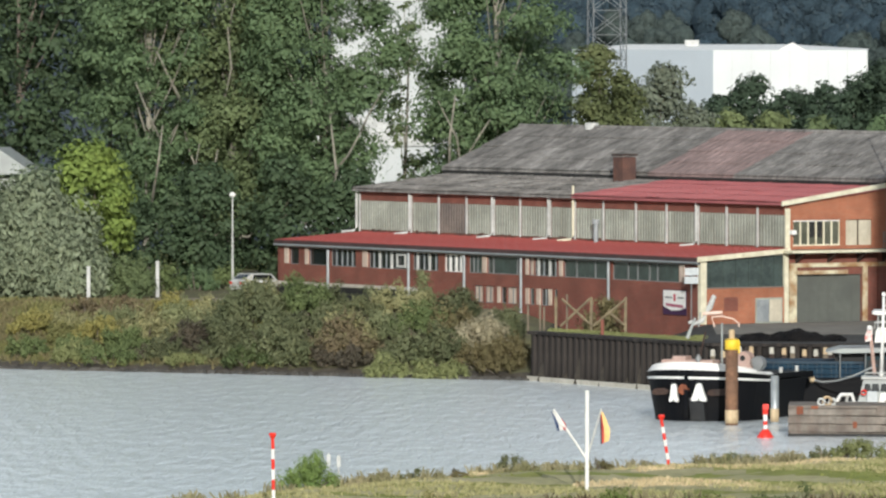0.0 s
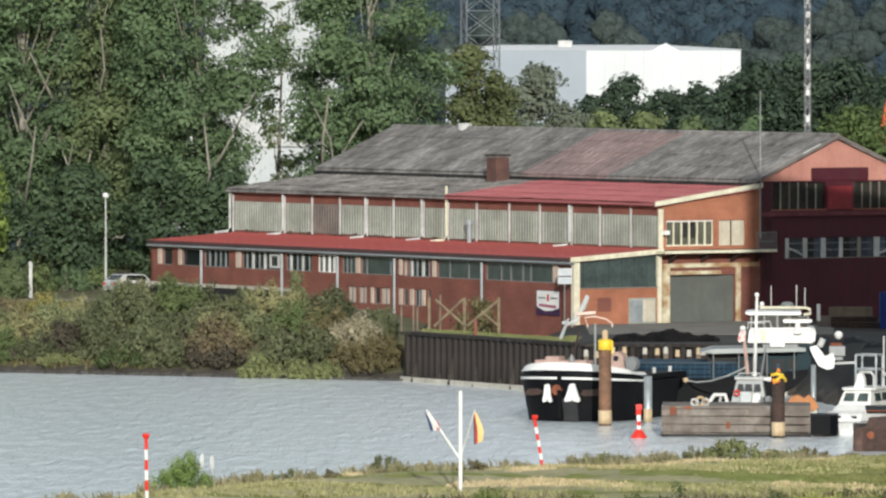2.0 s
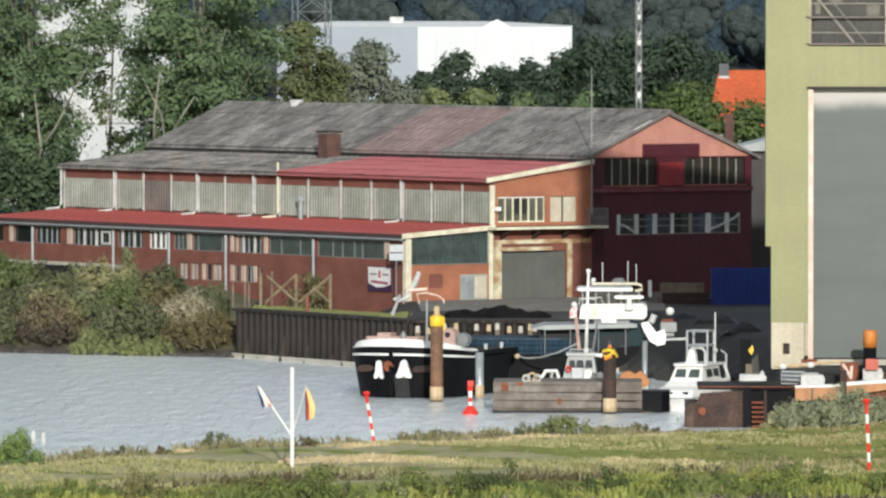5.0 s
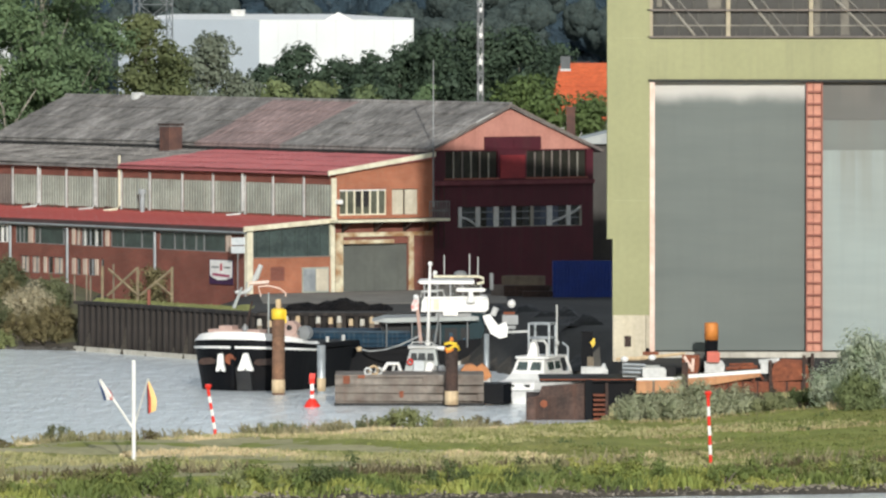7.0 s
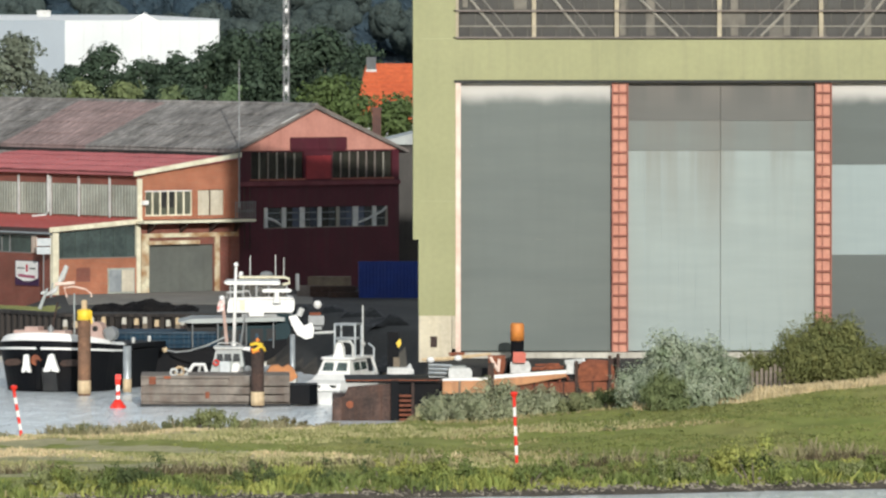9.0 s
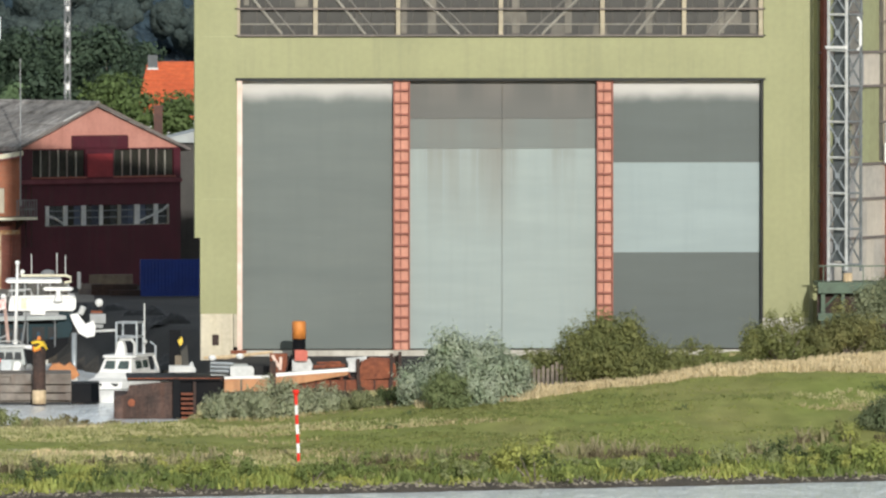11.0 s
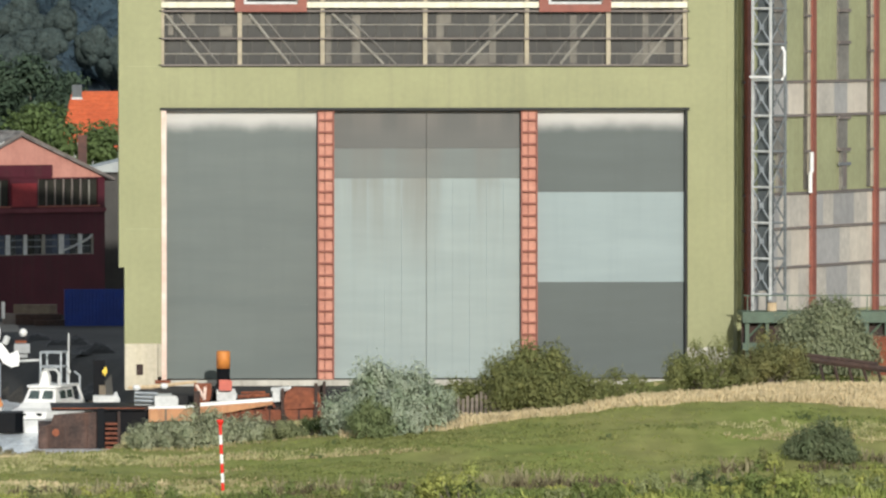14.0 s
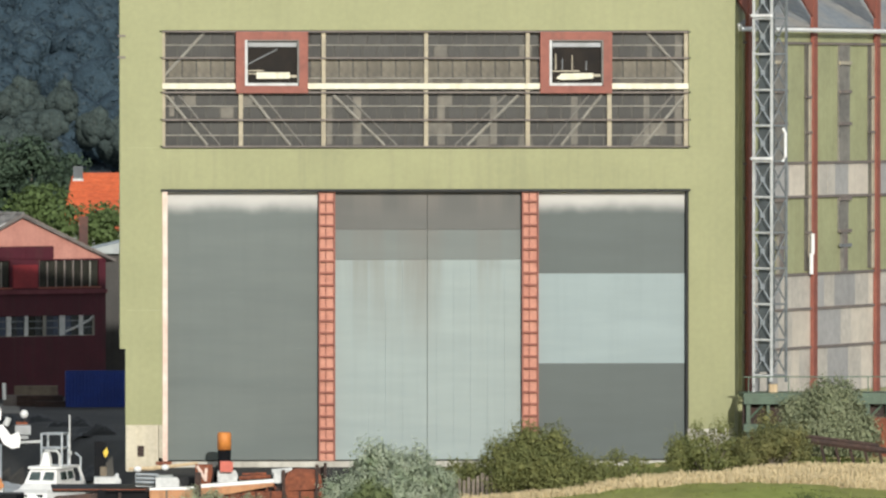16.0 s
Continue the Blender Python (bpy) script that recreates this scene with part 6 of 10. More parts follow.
for y in (-0.68, 0.68):
    part("tail_light", Mesh().box(-2.17, -2.1, y - 0.14, y + 0.14, 0.62, 0.8), M_REDSIG, car)
for x in (-1.35, 1.35):
    for y in (-0.8, 0.8):
        part("wheel", Mesh().tube([(x, y - 0.1, 0.2), (x, y + 0.1, 0.2)], 0.32, 12), M_DARK, car)

# ---------------------------------------------------------------- harbour
def pile(name, x, y, top, r, label, cap=None, low=None, body=M_RUSTPIPE):
    t = thing(name, x, y, 0, 0, label, "mooring pile")
    part("shaft", Mesh().tube([(0, 0, -2), (0, 0, top)], r, 14), body, t, smooth=True)
    if cap:
        part("cap_band", Mesh().tube([(0, 0, top - 0.65), (0, 0, top - 0.05), (0, 0, top + 0.03)], [r * 1.12, r * 1.12, r * 0.8], 14), cap, t, smooth=True)
    if low:
        part("foot_band", Mesh().tube([(0, 0, 0.12), (0, 0, 0.95)], r * 1.06, 14), low, t, smooth=True)
    return t


def ring_tube(cx, y, cz, r, tube_r, seg=12):
    """A hoop in the x-z plane."""
    return Mesh().tube([(cx + r * math.cos(a * 2 * math.pi / seg), y, cz + r * math.sin(a * 2 * math.pi / seg)) for a in range(seg + 1)], tube_r, 6)


def dome(cx, cy, cz, r, squash=1.0, seg=12):
    """A rounded knob."""
    return Mesh().loft([[(cx + r * k * math.cos(a * 2 * math.pi / seg), cy + r * k * math.sin(a * 2 * math.pi / seg), cz + r * z * squash) for a in range(seg)] for k, z in ((0.35, -0.93), (0.8, -0.6), (1.0, 0.0), (0.8, 0.6), (0.35, 0.93))])


d1 = pile("mooring_pile", -10.25, 527.5, 5.36, 0.40, "rust-brown steel mooring pile with yellow head", M_YELLOW, M_SANDPAINT)
part("light_cap", Mesh().tube([(0, 0, 5.36), (0, 0, 5.89), (0, 0, 5.96)], [0.19, 0.19, 0.12], 10), M_SANDPAINT, d1)
part("yellow_clip", Mesh().tube([(0.44, -0.2, 5.29), (0.46, -0.2, 4.48)], 0.06, 6), M_YELLOW, d1)
pile("mooring_pile", -7.61, 529.5, 3.0, 0.26, "grey steel mooring pile with sandy foot", None, M_SANDPAINT, M_GALV)
d2 = pile("mooring_pile", 0.52, 512.6, 3.99, 0.40, "dark brown mooring pile with yellow rope on top", None, M_SANDPAINT, M_RUST)
part("rope_coil", Mesh().tube([(0.43 * math.cos(a * 0.63), 0.43 * math.sin(a * 0.63), 3.58 + 0.14 * math.sin(a * 1.7)) for a in range(6, 11)], 0.09, 6), M_YELLOW, d2)
part("rope_coil", Mesh().tube([(-0.42, -0.25, 3.79), (-0.1, -0.44, 3.89), (0.3, -0.36, 3.79)], 0.10, 6), M_YELLOW, d2)
part("rope_tail", Mesh().tube([(-0.36, -0.3, 3.58), (-0.28, -0.36, 3.31), (0.1, -0.44, 3.48)], 0.08, 6), M_ORANGE, d2)
part("head_light", Mesh().tube([(0, 0, 3.96), (0, 0, 4.20)], [0.16, 0.06], 8), M_ORANGE, d2)
bp_ = thing("black_post", 8.82, 518.0, 1.3, 0, "black timber post with yellow light", "post")
part("shaft", Mesh().box(-0.36, 0.36, -0.3, 0.3, -2, 4.36 - 1.3), M_BLACK, bp_)
part("rust_panel", Mesh().box(0.0, 0.4, -0.42, -0.3, -2, 2.80 - 1.3), M_OLDTIMBER, bp_)
part("yellow_disc", Mesh().prism([(0.16, 3.66 - 1.3), (0.42, 3.98 - 1.3), (0.5, 3.63 - 1.3), (0.34, 3.35 - 1.3)], -0.38, -0.3), M_YELLOW, bp_)
pile("mooring_pile", 2.78, 540.0, 3.28, 0.17, "thin grey mooring pile by the slip", None, None, M_GALV)

by = thing("channel_buoy", -7.92, 512.1, 0, 0, "red and white spar buoy on a conical float", "buoy")
part("float", Mesh().tube([(0, 0, -0.3), (0, 0, 0.06), (0, 0, 0.35), (0, 0, 0.52)], [0.5, 0.5, 0.3, 0.16], 16), M_REDSIG, by, smooth=True)
for z0, z1, m in ((0.5, 0.75, M_WHITE), (0.75, 1.0, M_REDSIG), (1.0, 1.4, M_WHITE)):
    part("spar_band", Mesh().tube([(0, 0, z0), (0, 0, z1)], 0.13, 10), m, by)
part("topmark", Mesh().tube([(0, 0, 1.4), (0, 0, 1.75)], 0.17, 12), M_REDSIG, by)
part("topmark_tab", Mesh().box(-0.16, 0.2, -0.16, 0.16, 1.72, 2.02), M_REDSIG, by)

# cargo barge: local y runs aft, local x to its port side
bg = thing("cargo_barge", -15.25, 532.8, 0, -21, "black-hulled barge with white bow rail and anchors", "barge")
M_BOWSHEEN = mat("grey_bow_sheen", (0.030, 0.032, 0.034), (0.014, 0.015, 0.017), rough=0.55, scale=0.9, mix=0.8, streak=0.3, streak_col=(0.05, 0.04, 0.035))


def bow_plan(scale=1.0, back=11.0, k=12):
    pts = []
    for i in range(2 * k + 1):
        a = math.pi * i / (2 * k)
        pts.append((-3.8 * scale * math.cos(a), 4.2 * scale * (1 - math.sin(a) ** 0.8) + (1 - scale) * 4.0))
    return [(-3.8 * scale, back)] + pts + [(3.8 * scale, back)]


def shell(plan_a, z0, rise0, plan_b, z1, rise1):
    """A band of the hull; each edge rises towards the stem by its own amount."""
    up = lambda y, z, rise: z + rise * max(0.0, 1 - max(y, 0.0) / 4.4) ** 1.15
    return Mesh().loft([[(x + 2.2, y, up(y, z0, rise0)) for x, y in plan_a], [(x + 2.2, y, up(y, z1, rise1)) for x, y in plan_b]])


part("hull", shell(bow_plan(0.86), -0.6, 0.0, bow_plan(1.0), 2.46, 0.22), M_BLACK, bg)
part("rubbing_strake", shell(bow_plan(1.012, 5.5), 2.44, 0.24, bow_plan(1.02, 5.5), 2.56, 0.27), M_WHITE, bg, "white rubbing strake")
part("sheer_band", shell(bow_plan(1.004), 2.56, 0.26, bow_plan(1.0), 2.84, 0.42), M_BLACK, bg)
part("bulwark", shell(bow_plan(1.012, 5.2), 2.84, 0.40, bow_plan(0.95, 5.2), 3.0, 0.78), M_WHITE, bg, "white bow bulwark")
part("foredeck", shell(bow_plan(0.93, 5.2), 2.86, 0.5, bow_plan(0.92, 5.2), 2.95, 0.6), M_GREYSTEEL, bg)
part("stem_bar", Mesh().box(2.08, 2.34, -0.12, 0.3, 0.2, 3.2), M_BLACK, bg)
# grey patch that paints the glossy reflection on the black bow
part("bow_plate", Mesh().add([(2.36, 0.34, 0.05), (3.3, 0.46, 0.05), (3.3, 0.10, 1.5), (2.36, -0.03, 1.5), (2.36, 0.5, 0.05), (3.3, 0.6, 0.05), (3.3, 0.3, 1.5), (2.36, 0.2, 1.5)], [(0, 1, 2, 3), (7, 6, 5, 4), (0, 4, 5, 1), (1, 5, 6, 2), (2, 6, 7, 3), (3, 7, 4, 0)]), M_BOWSHEEN, bg, "grey patch painting the sheen on the bow")
part("hawse_mouth", Mesh().tube([(2.02, -0.12, 2.02), (2.02, 0.2, 2.05)], 0.34, 12), M_RUST_RED, bg, "rusty hawse mouth")
for x0, w, z0 in ((1.42, 0.30, 1.22), (3.12, 0.50, 1.28)):
    an = part("anchor", Mesh().box(x0 - 0.07, x0 + 0.07, -0.18, 0.0, z0 + 0.2, z0 + 1.15), M_WHITE, bg, "white-painted bow anchor")
    for s in (-1, 1):
        part("fluke", Mesh().prism([(x0 + s * 0.05, z0 + 1.1), (x0 + s * 0.16, z0 + 1.1), (x0 + s * w * 0.75, z0 + 0.45), (x0 + s * w * 1.05, z0 + 0.12), (x0 + s * w * 0.9, z0), (x0 + s * 0.06, z0 + 0.06)][::s], -0.22, -0.04), M_WHITE, an)
for x0, y0, w in ((0.35, 0.2, 0.6), (4.2, 0.32, 0.75)):
    part("rust_patch", Mesh().prism([(x0 - w, 1.75), (x0 - w * 0.6, 1.62), (x0 + w * 0.7, 1.68), (x0 + w, 1.9), (x0 + w * 0.4, 2.08), (x0 - w * 0.7, 2.02)], y0 - 0.02, y0 + 0.4), M_RUST, bg, "rust-worn plating below the strake")
part("hold_cover", Mesh().box(-1.0, 5.4, 6.5, 13.6, 2.3, 2.75), M_BLACK, bg)
part("deck_house", Mesh().box(-0.9, 2.6, 3.4, 4.6, 2.9, 3.72).box(-0.2, 0.7, 3.5, 4.5, 3.72, 3.95), M_FADEDPINK, bg, "faded pink deck locker")
wn_ = part("windlass", Mesh().box(3.9, 5.5, 3.0, 3.6, 2.9, 3.75), M_FADEDPINK, bg, "faded pink anchor windlass")
part("drum", Mesh().tube([(4.85, 2.9, 3.85), (4.85, 3.7, 3.85)], 0.5, 14), M_FADEDPINK, wn_)
part("drum_bore", Mesh().tube([(4.85, 2.84, 3.92), (4.85, 2.92, 3.92)], 0.18, 10), M_DARK, wn_)
part("gear_case", Mesh().tube([(5.75, 3.0, 3.6), (5.75, 3.6, 3.6)], 0.45, 12), M_GREYSTEEL, wn_)
part("fairlead_post", Mesh().tube([(2.2, 2.0, 3.2), (2.2, 2.0, 4.15)], 0.09, 8).tube([(2.2, 2.0, 3.75), (2.2, 2.0, 4.0)], 0.2, 8), M_GREYSTEEL, bg)
for y in (7.5, 10.2):
    part("bollard", Mesh().tube([(5.6, y, 2.7), (5.6, y, 3.2)], 0.12, 8), M_GREYWHITE, bg)

# folded mast and awning frame that stand on the barge's foredeck
fr_ = thing("folding_mast", 0, 538, 0, 0, "pale folded mast with cross arm on the barge's foredeck", "mast")
part("lower_leg", Mesh().tube([(-12.63, 0, 3.07), (-12.13, 0, 5.44)], 0.07, 6), M_RUST, fr_)
part("heel", Mesh().tube([(-13.28, 0, 5.01), (-13.03, 0, 5.66), (-12.78, 0, 6.31)], [0.13, 0.10, 0.08], 8), M_LIGHTGREY, fr_, "pale blue-grey mast heel")
part("spar", Mesh().tube([(-12.96, 0.1, 5.87), (-12.31, 0.1, 6.13), (-11.88, 0.1, 6.95), (-11.56, 0.1, 7.74)], [0.1, 0.16, 0.2, 0.14], 8), M_GREYWHITE, fr_)
part("stay", Mesh().tube([(-12.45, 0.1, 6.66), (-12.56, 0.1, 5.73)], 0.06, 6), M_LIGHTGREY, fr_)
part("cross_arm", Mesh().tube([(-12.31, 0.05, 6.56), (-11.05, 0.05, 6.66)], 0.11, 8), M_PALEPINK, fr_)
part("awning_hoop", Mesh().tube([(-11.56, 0.4, 5.73), (-11.74, 0.4, 6.34), (-11.12, 0.4, 6.41), (-10.37, 0.4, 6.23), (-10.01, 0.4, 5.95), (-10.01, 0.4, 5.73)], 0.06, 6), M_PALEPINK, fr_)
part("awning_leg", Mesh().tube([(-11.09, 0.4, 5.98), (-11.09, 0.4, 3.29)], 0.06, 6), M_LIGHTGREY, fr_)
part("lamp_arm", Mesh().tube([(-12.85, 0.2, 6.09), (-13.21, 0.2, 5.98)], 0.1, 6), M_GREYWHITE, fr_)

# cargo ship lying broadside behind the barge: black hull, ribbed blue coaming, white wheelhouse aft
mv = thing("cargo_ship", 0, 546, 0, 0, "black cargo ship with blue coaming and white wheelhouse", "ship")
M_TEAL = mat("dark_teal_hull", (0.012, 0.034, 0.042), (0.008, 0.022, 0.028), rough=0.6, spec=0.2, mix=0.8)
part("hull", Mesh().prism([(-10.74, -0.6), (-0.36, -0.6), (0.62, 1.06), (1.57, 1.57), (2.44, 2.37), (2.44, 2.74), (-3.46, 2.16), (-10.74, 2.08)], 0, 6.5), M_BLACK, mv)
part("hull_strake", Mesh().box(-10.74, -2.00, -0.08, 0.0, 1.72, 1.86), M_BLACK, mv)
part("side_deck", Mesh().box(-10.74, -2.00, 0.0, 6.5, 2.08, 2.12), M_GREYSTEEL, mv)
part("rust_stripe", Mesh().box(-7.32, -7.14, -0.1, 0.0, 0.1, 1.72), M_RUST_RED, mv)
co_ = part("coaming", Mesh().box(-9.29, -2.00, 0.5, 5.9, 2.08, 3.18), M_BLUEHULL, mv, "dark blue ribbed hatch coaming")
for k in range(24):
    x = -9.21 + k * 0.31
    part("coaming_rib", Mesh().box(x, x + 0.09, 0.3, 0.5, 2.08, 3.07), M_BLUERIB if k % 3 else M_BLUEHULL, co_)
for z in (2.41, 2.78):
    part("coaming_rail", Mesh().box(-9.29, -2.00, 0.24, 0.32, z, z + 0.08), M_BLUEHULL, co_)
part("hatch_edge", Mesh().box(-9.29, -2.00, 0.26, 0.6, 3.07, 3.21), M_BLUERIB, co_)
part("poop", Mesh().prism([(-2.00, 2.16), (1.57, 1.57), (2.19, 2.16), (2.66, 3.14), (2.77, 4.31), (1.83, 4.38), (1.75, 3.61), (-2.00, 3.54)], 0.3, 6.2), M_TEAL, mv, "dark teal poop bulwark")
# dark plates on the poop stand in for shade inside its openings
for a, b, c, d in ((-1.85, -1.05, 2.37, 3.32), (-0.83, -0.18, 2.30, 3.32), (0.11, 0.91, 2.23, 3.40), (1.13, 1.72, 2.23, 3.40)):
    part("poop_opening", Mesh().box(a, b, 0.22, 0.3, c, d), M_DARK, mv)
for a, b, c, d in ((-0.62, -0.40, 2.59, 3.03), (0.40, 0.62, 2.52, 3.10), (1.28, 1.50, 2.37, 2.74), (-1.64, -1.20, 2.88, 3.03)):
    part("opening_glint", Mesh().box(a, b, 0.17, 0.22, c, d), M_BLUERIB, mv)
# solid dark block that stands in for the awning's shade
part("under_awning", Mesh().box(-4.00, 1.64, 0.8, 5.0, 3.18, 3.72), M_DARK, mv, "dark block for the shade under the awning")
part("awning", Mesh().prism([(-4.59, 3.83), (-3.75, 4.05), (2.30, 4.12), (2.30, 3.91), (-3.46, 3.76)], -0.3, 5.6), M_LIGHTGREY, mv, "flat grey awning with pale rim")
part("awning_top", Mesh().prism([(-3.75, 4.05), (-1.64, 4.11), (1.83, 4.20), (2.30, 4.12)], 0.2, 4.0), M_GREYSTEEL, mv)
for x in (-3.64, -2.00, -0.18, 1.57):
    part("awning_post", Mesh().tube([(x, 0.0, 2.16), (x, 0.0, 3.91)], 0.05, 6), M_GREYSTEEL, mv)
part("deckhouse", Mesh().prism([(-0.47, 4.05), (2.74, 3.98), (2.74, 4.45), (-0.47, 4.45)], 0.5, 4.2), M_GREYSTEEL, mv, "blue-grey deckhouse")
part("wheelhouse", Mesh().loft([[(-1.42, y0, 4.45), (2.74, y0, 4.45), (2.92, y0, 4.60), (2.95, y0, 5.14), (2.85, y0, 5.36), (2.44, y0, 5.44), (-1.20, y0, 5.40), (-1.34, y0, 5.14)] for y0 in (0.1, 4.4)]), M_WHITE, mv, "white moulded wheelhouse front")
part("wheelhouse_step", Mesh().box(0.00, 0.95, 0.0, 2.0, 4.20, 4.45), M_WHITE, mv)
for a, b in ((-1.05, -0.76), (-0.62, -0.25)):
    part("front_panel", Mesh().box(a, b, 0.04, 0.1, 4.56, 5.22), M_CREAM, mv)
part("seam", Mesh().box(-1.20, 2.88, 0.07, 0.1, 5.25, 5.29), M_GREYSTEEL, mv)
part("wheelhouse_glazing", Mesh().box(-1.20, 2.52, 0.5, 3.8, 5.40, 6.24), M_PANE_DARK, mv, "dark wheelhouse windows")
for x in (-1.20, -0.36, 0.48, 1.28, 2.44):
    part("window_post", Mesh().box(x - 0.05, x + 0.05, 0.42, 0.5, 5.40, 6.24), M_GREYSTEEL, mv)
part("wheelhouse_rail", Mesh().tube([(-1.45, 0.2, 5.36), (-1.34, 0.2, 5.76), (0.00, 0.2, 5.84), (0.11, 0.2, 5.40)], 0.05, 6), M_GREYWHITE, mv)
part("roof_slab", Mesh().loft([[(-1.60, y0, 6.35), (-1.42, y0, 6.24), (1.93, y0, 6.24), (2.04, y0, 6.35), (1.93, y0, 6.46), (-1.42, y0, 6.46)] for y0 in (0.0, 4.0)]), M_WHITE, mv, "white wheelhouse roof edge")
part("roof_arch", Mesh().tube([(-0.62, 0.3, 6.71), (2.30, 0.3, 6.71), (2.59, 0.3, 6.60), (2.63, 0.3, 6.35), (2.19, 0.3, 6.24)], 0.09, 8), M_CREAM, mv)
part("dome", dome(1.13, 1.0, 6.82, 0.46, 0.6), M_GREYSTEEL, mv)
rd = part("radar_scanner", Mesh().loft([[(0.81, y0, 5.87), (0.95, y0, 5.76), (2.63, y0, 5.76), (2.77, y0, 5.87), (2.63, y0, 5.98), (0.95, y0, 5.98)] for y0 in (-0.3, 0.0)]), M_WHITE, mv)
part("radar_post", Mesh().tube([(1.79, -0.15, 5.07), (1.79, -0.15, 5.36), (1.79, -0.15, 5.80)], [0.3, 0.2, 0.14], 10), M_WHITE, rd)
for x, z in ((0.08, 8.06), (1.72, 8.13), (2.26, 7.95)):
    part("whip_aerial", Mesh().tube([(x, 1.6, 6.60), (x, 1.6, z)], 0.04, 5), M_GREYWHITE, mv)
part("funnel", Mesh().tube([(3.14, 2.0, 5.80), (3.14, 2.0, 6.89)], 0.13, 8), M_GREYSTEEL, mv)
part("stern_davit", Mesh().prism([(2.55, 4.20), (3.03, 4.31), (3.54, 3.61), (4.05, 3.83), (4.19, 3.43), (4.12, 2.85), (3.65, 2.74), (3.10, 3.03), (2.74, 3.69)], -0.5, 0.1), M_WHITE, mv, "white swung-out stern boat davit")
part("davit_post", Mesh().tube([(3.21, -0.2, 4.23), (3.43, -0.2, 4.74)], 0.2, 8), M_GREYWHITE, mv)
part("stern_seat", Mesh().box(3.83, 4.85, 0.5, 2.0, 3.61, 4.20).box(3.90, 4.70, 0.6, 1.8, 3.32, 3.54), M_GREYSTEEL, mv)
part("gangway", Mesh().tube([(4.05, -0.3, 3.14), (5.54, -0.3, 3.21)], 0.09, 6), M_GREYWHITE, mv)
part("mooring_line", Mesh().tube([(-5.39, -0.1, 2.05), (-4.73, -1.5, 1.97), (-3.82, -3.0, 2.12), (-2.73, -5.0, 2.52), (-1.49, -7, 3.18)], 0.055, 6), M_GREYWHITE, mv)
part("fender", dome(-5.42, -0.25, 2.08, 0.2), M_SANDPAINT, mv)
part("stern_post", Mesh().tube([(4.44, 3.0, 2.83), (4.44, 3.0, 4.67)], 0.08, 8), M_DARK, mv)
part("stern_box", Mesh().box(3.92, 4.66, 2.9, 3.3, 4.04, 4.34), M_RUST_RED, mv)
part("stern_globe", dome(4.44, 3.0, 4.85, 0.28), M_WHITE, mv)

# grey work pontoon
pt = thing("work_pontoon", -6.55, 513.6, 0, 0, "worn grey steel work pontoon with rust patches", "pontoon")
PL = 2.47 - (-6.55)
part("body", Mesh().plan([(0, 0.1), (0.15, 0), (PL, 0.3), (PL, 5.5), (0, 5.5)], -0.6, 1.86), M_GREYHULL, pt)
part("waterline_band", Mesh().box(-0.03, PL, -0.05, 5.4, -0.5, 0.16), M_DARK, pt)
rp_ = random.Random(31)
for z in (0.3, 0.78, 1.3, 1.74):
    x = 0.0
    while x < PL - 0.3:
        w = min(rp_.uniform(2.6, 5.5), PL - x)
        part("side_plank", Mesh().box(x, x + w - 0.03, -0.10 + rp_.uniform(-0.02, 0.03), 0.32, z + rp_.uniform(-0.03, 0.02), z + rp_.uniform(0.36, 0.44) if z < 1.7 else z + 0.14), M_GREYHULL, pt)
        x += w
for a, b, z0, z1 in ((0.5, 0.9, 1.35, 1.82), (3.9, 4.15, 0.5, 0.9), (1.4, 1.8, 1.68, 1.86)):
    part("rust_plate", Mesh().box(a, b, -0.15, 0.0, z0, z1), M_RUST_RED, pt)
part("end_fender", Mesh().plan([(PL, 0.3), (PL + 1.2, 0.35), (PL + 1.7, 0.9), (PL + 1.7, 3.0), (PL, 3.0)], 0.1, 1.3), M_BLACK, pt, "black rubber fender block")
for k, (x, r) in enumerate(((-4.56 - (-6.55), 0.2), (-4.21 - (-6.55), 0.26), (-3.91 - (-6.55), 0.2))):
    part("tyre_ring", ring_tube(x, 0.5 + 0.15 * k, 1.86 + r, r, 0.08), M_SANDPAINT if k == 1 else M_GREYWHITE, pt)

wb = thing("work_boat", 0, 520, 0, 0, "small light grey workboat with white signal mast", "boat")
part("hull", Mesh().plan([(-3.81, 0.6), (-2.88, -0.9), (-0.10, -0.9), (0.25, 0.6), (-0.10, 2.2), (-2.88, 2.2)], -0.2, 1.75), M_LIGHTGREY, wb)
cab = part("cabin", Mesh().loft([[(-2.39, -0.8, 1.75), (-0.24, -0.8, 1.75), (-0.17, 1.6, 1.75), (-2.32, 1.6, 1.75)], [(-2.01, -0.5, 3.27), (-0.48, -0.5, 3.27), (-0.41, 1.4, 3.27), (-1.94, 1.4, 3.27)]]), M_LIGHTGREY, wb)
part("cabin_roof", Mesh().box(-2.15, -0.34, -0.7, 1.6, 3.23, 3.37), M_GREYWHITE, wb)
part("roof_rail", Mesh().tube([(-2.01, -0.5, 3.37), (-1.87, -0.5, 3.61), (-0.66, -0.5, 3.61), (-0.52, -0.5, 3.37)], 0.04, 5), M_GREYWHITE, wb)
for a, b in ((-1.94, -1.63), (-1.49, -1.11), (-0.93, -0.59)):
    part("wheelhouse_window", Mesh().loft([[(a - 0.06, -0.78, 2.50), (b + 0.06, -0.78, 2.50), (b + 0.06, -0.5, 2.50), (a - 0.06, -0.5, 2.50)], [(a, -0.66, 2.95), (b, -0.66, 2.95), (b, -0.5, 2.95), (a, -0.5, 2.95)]]), M_PANE_DARK, cab)
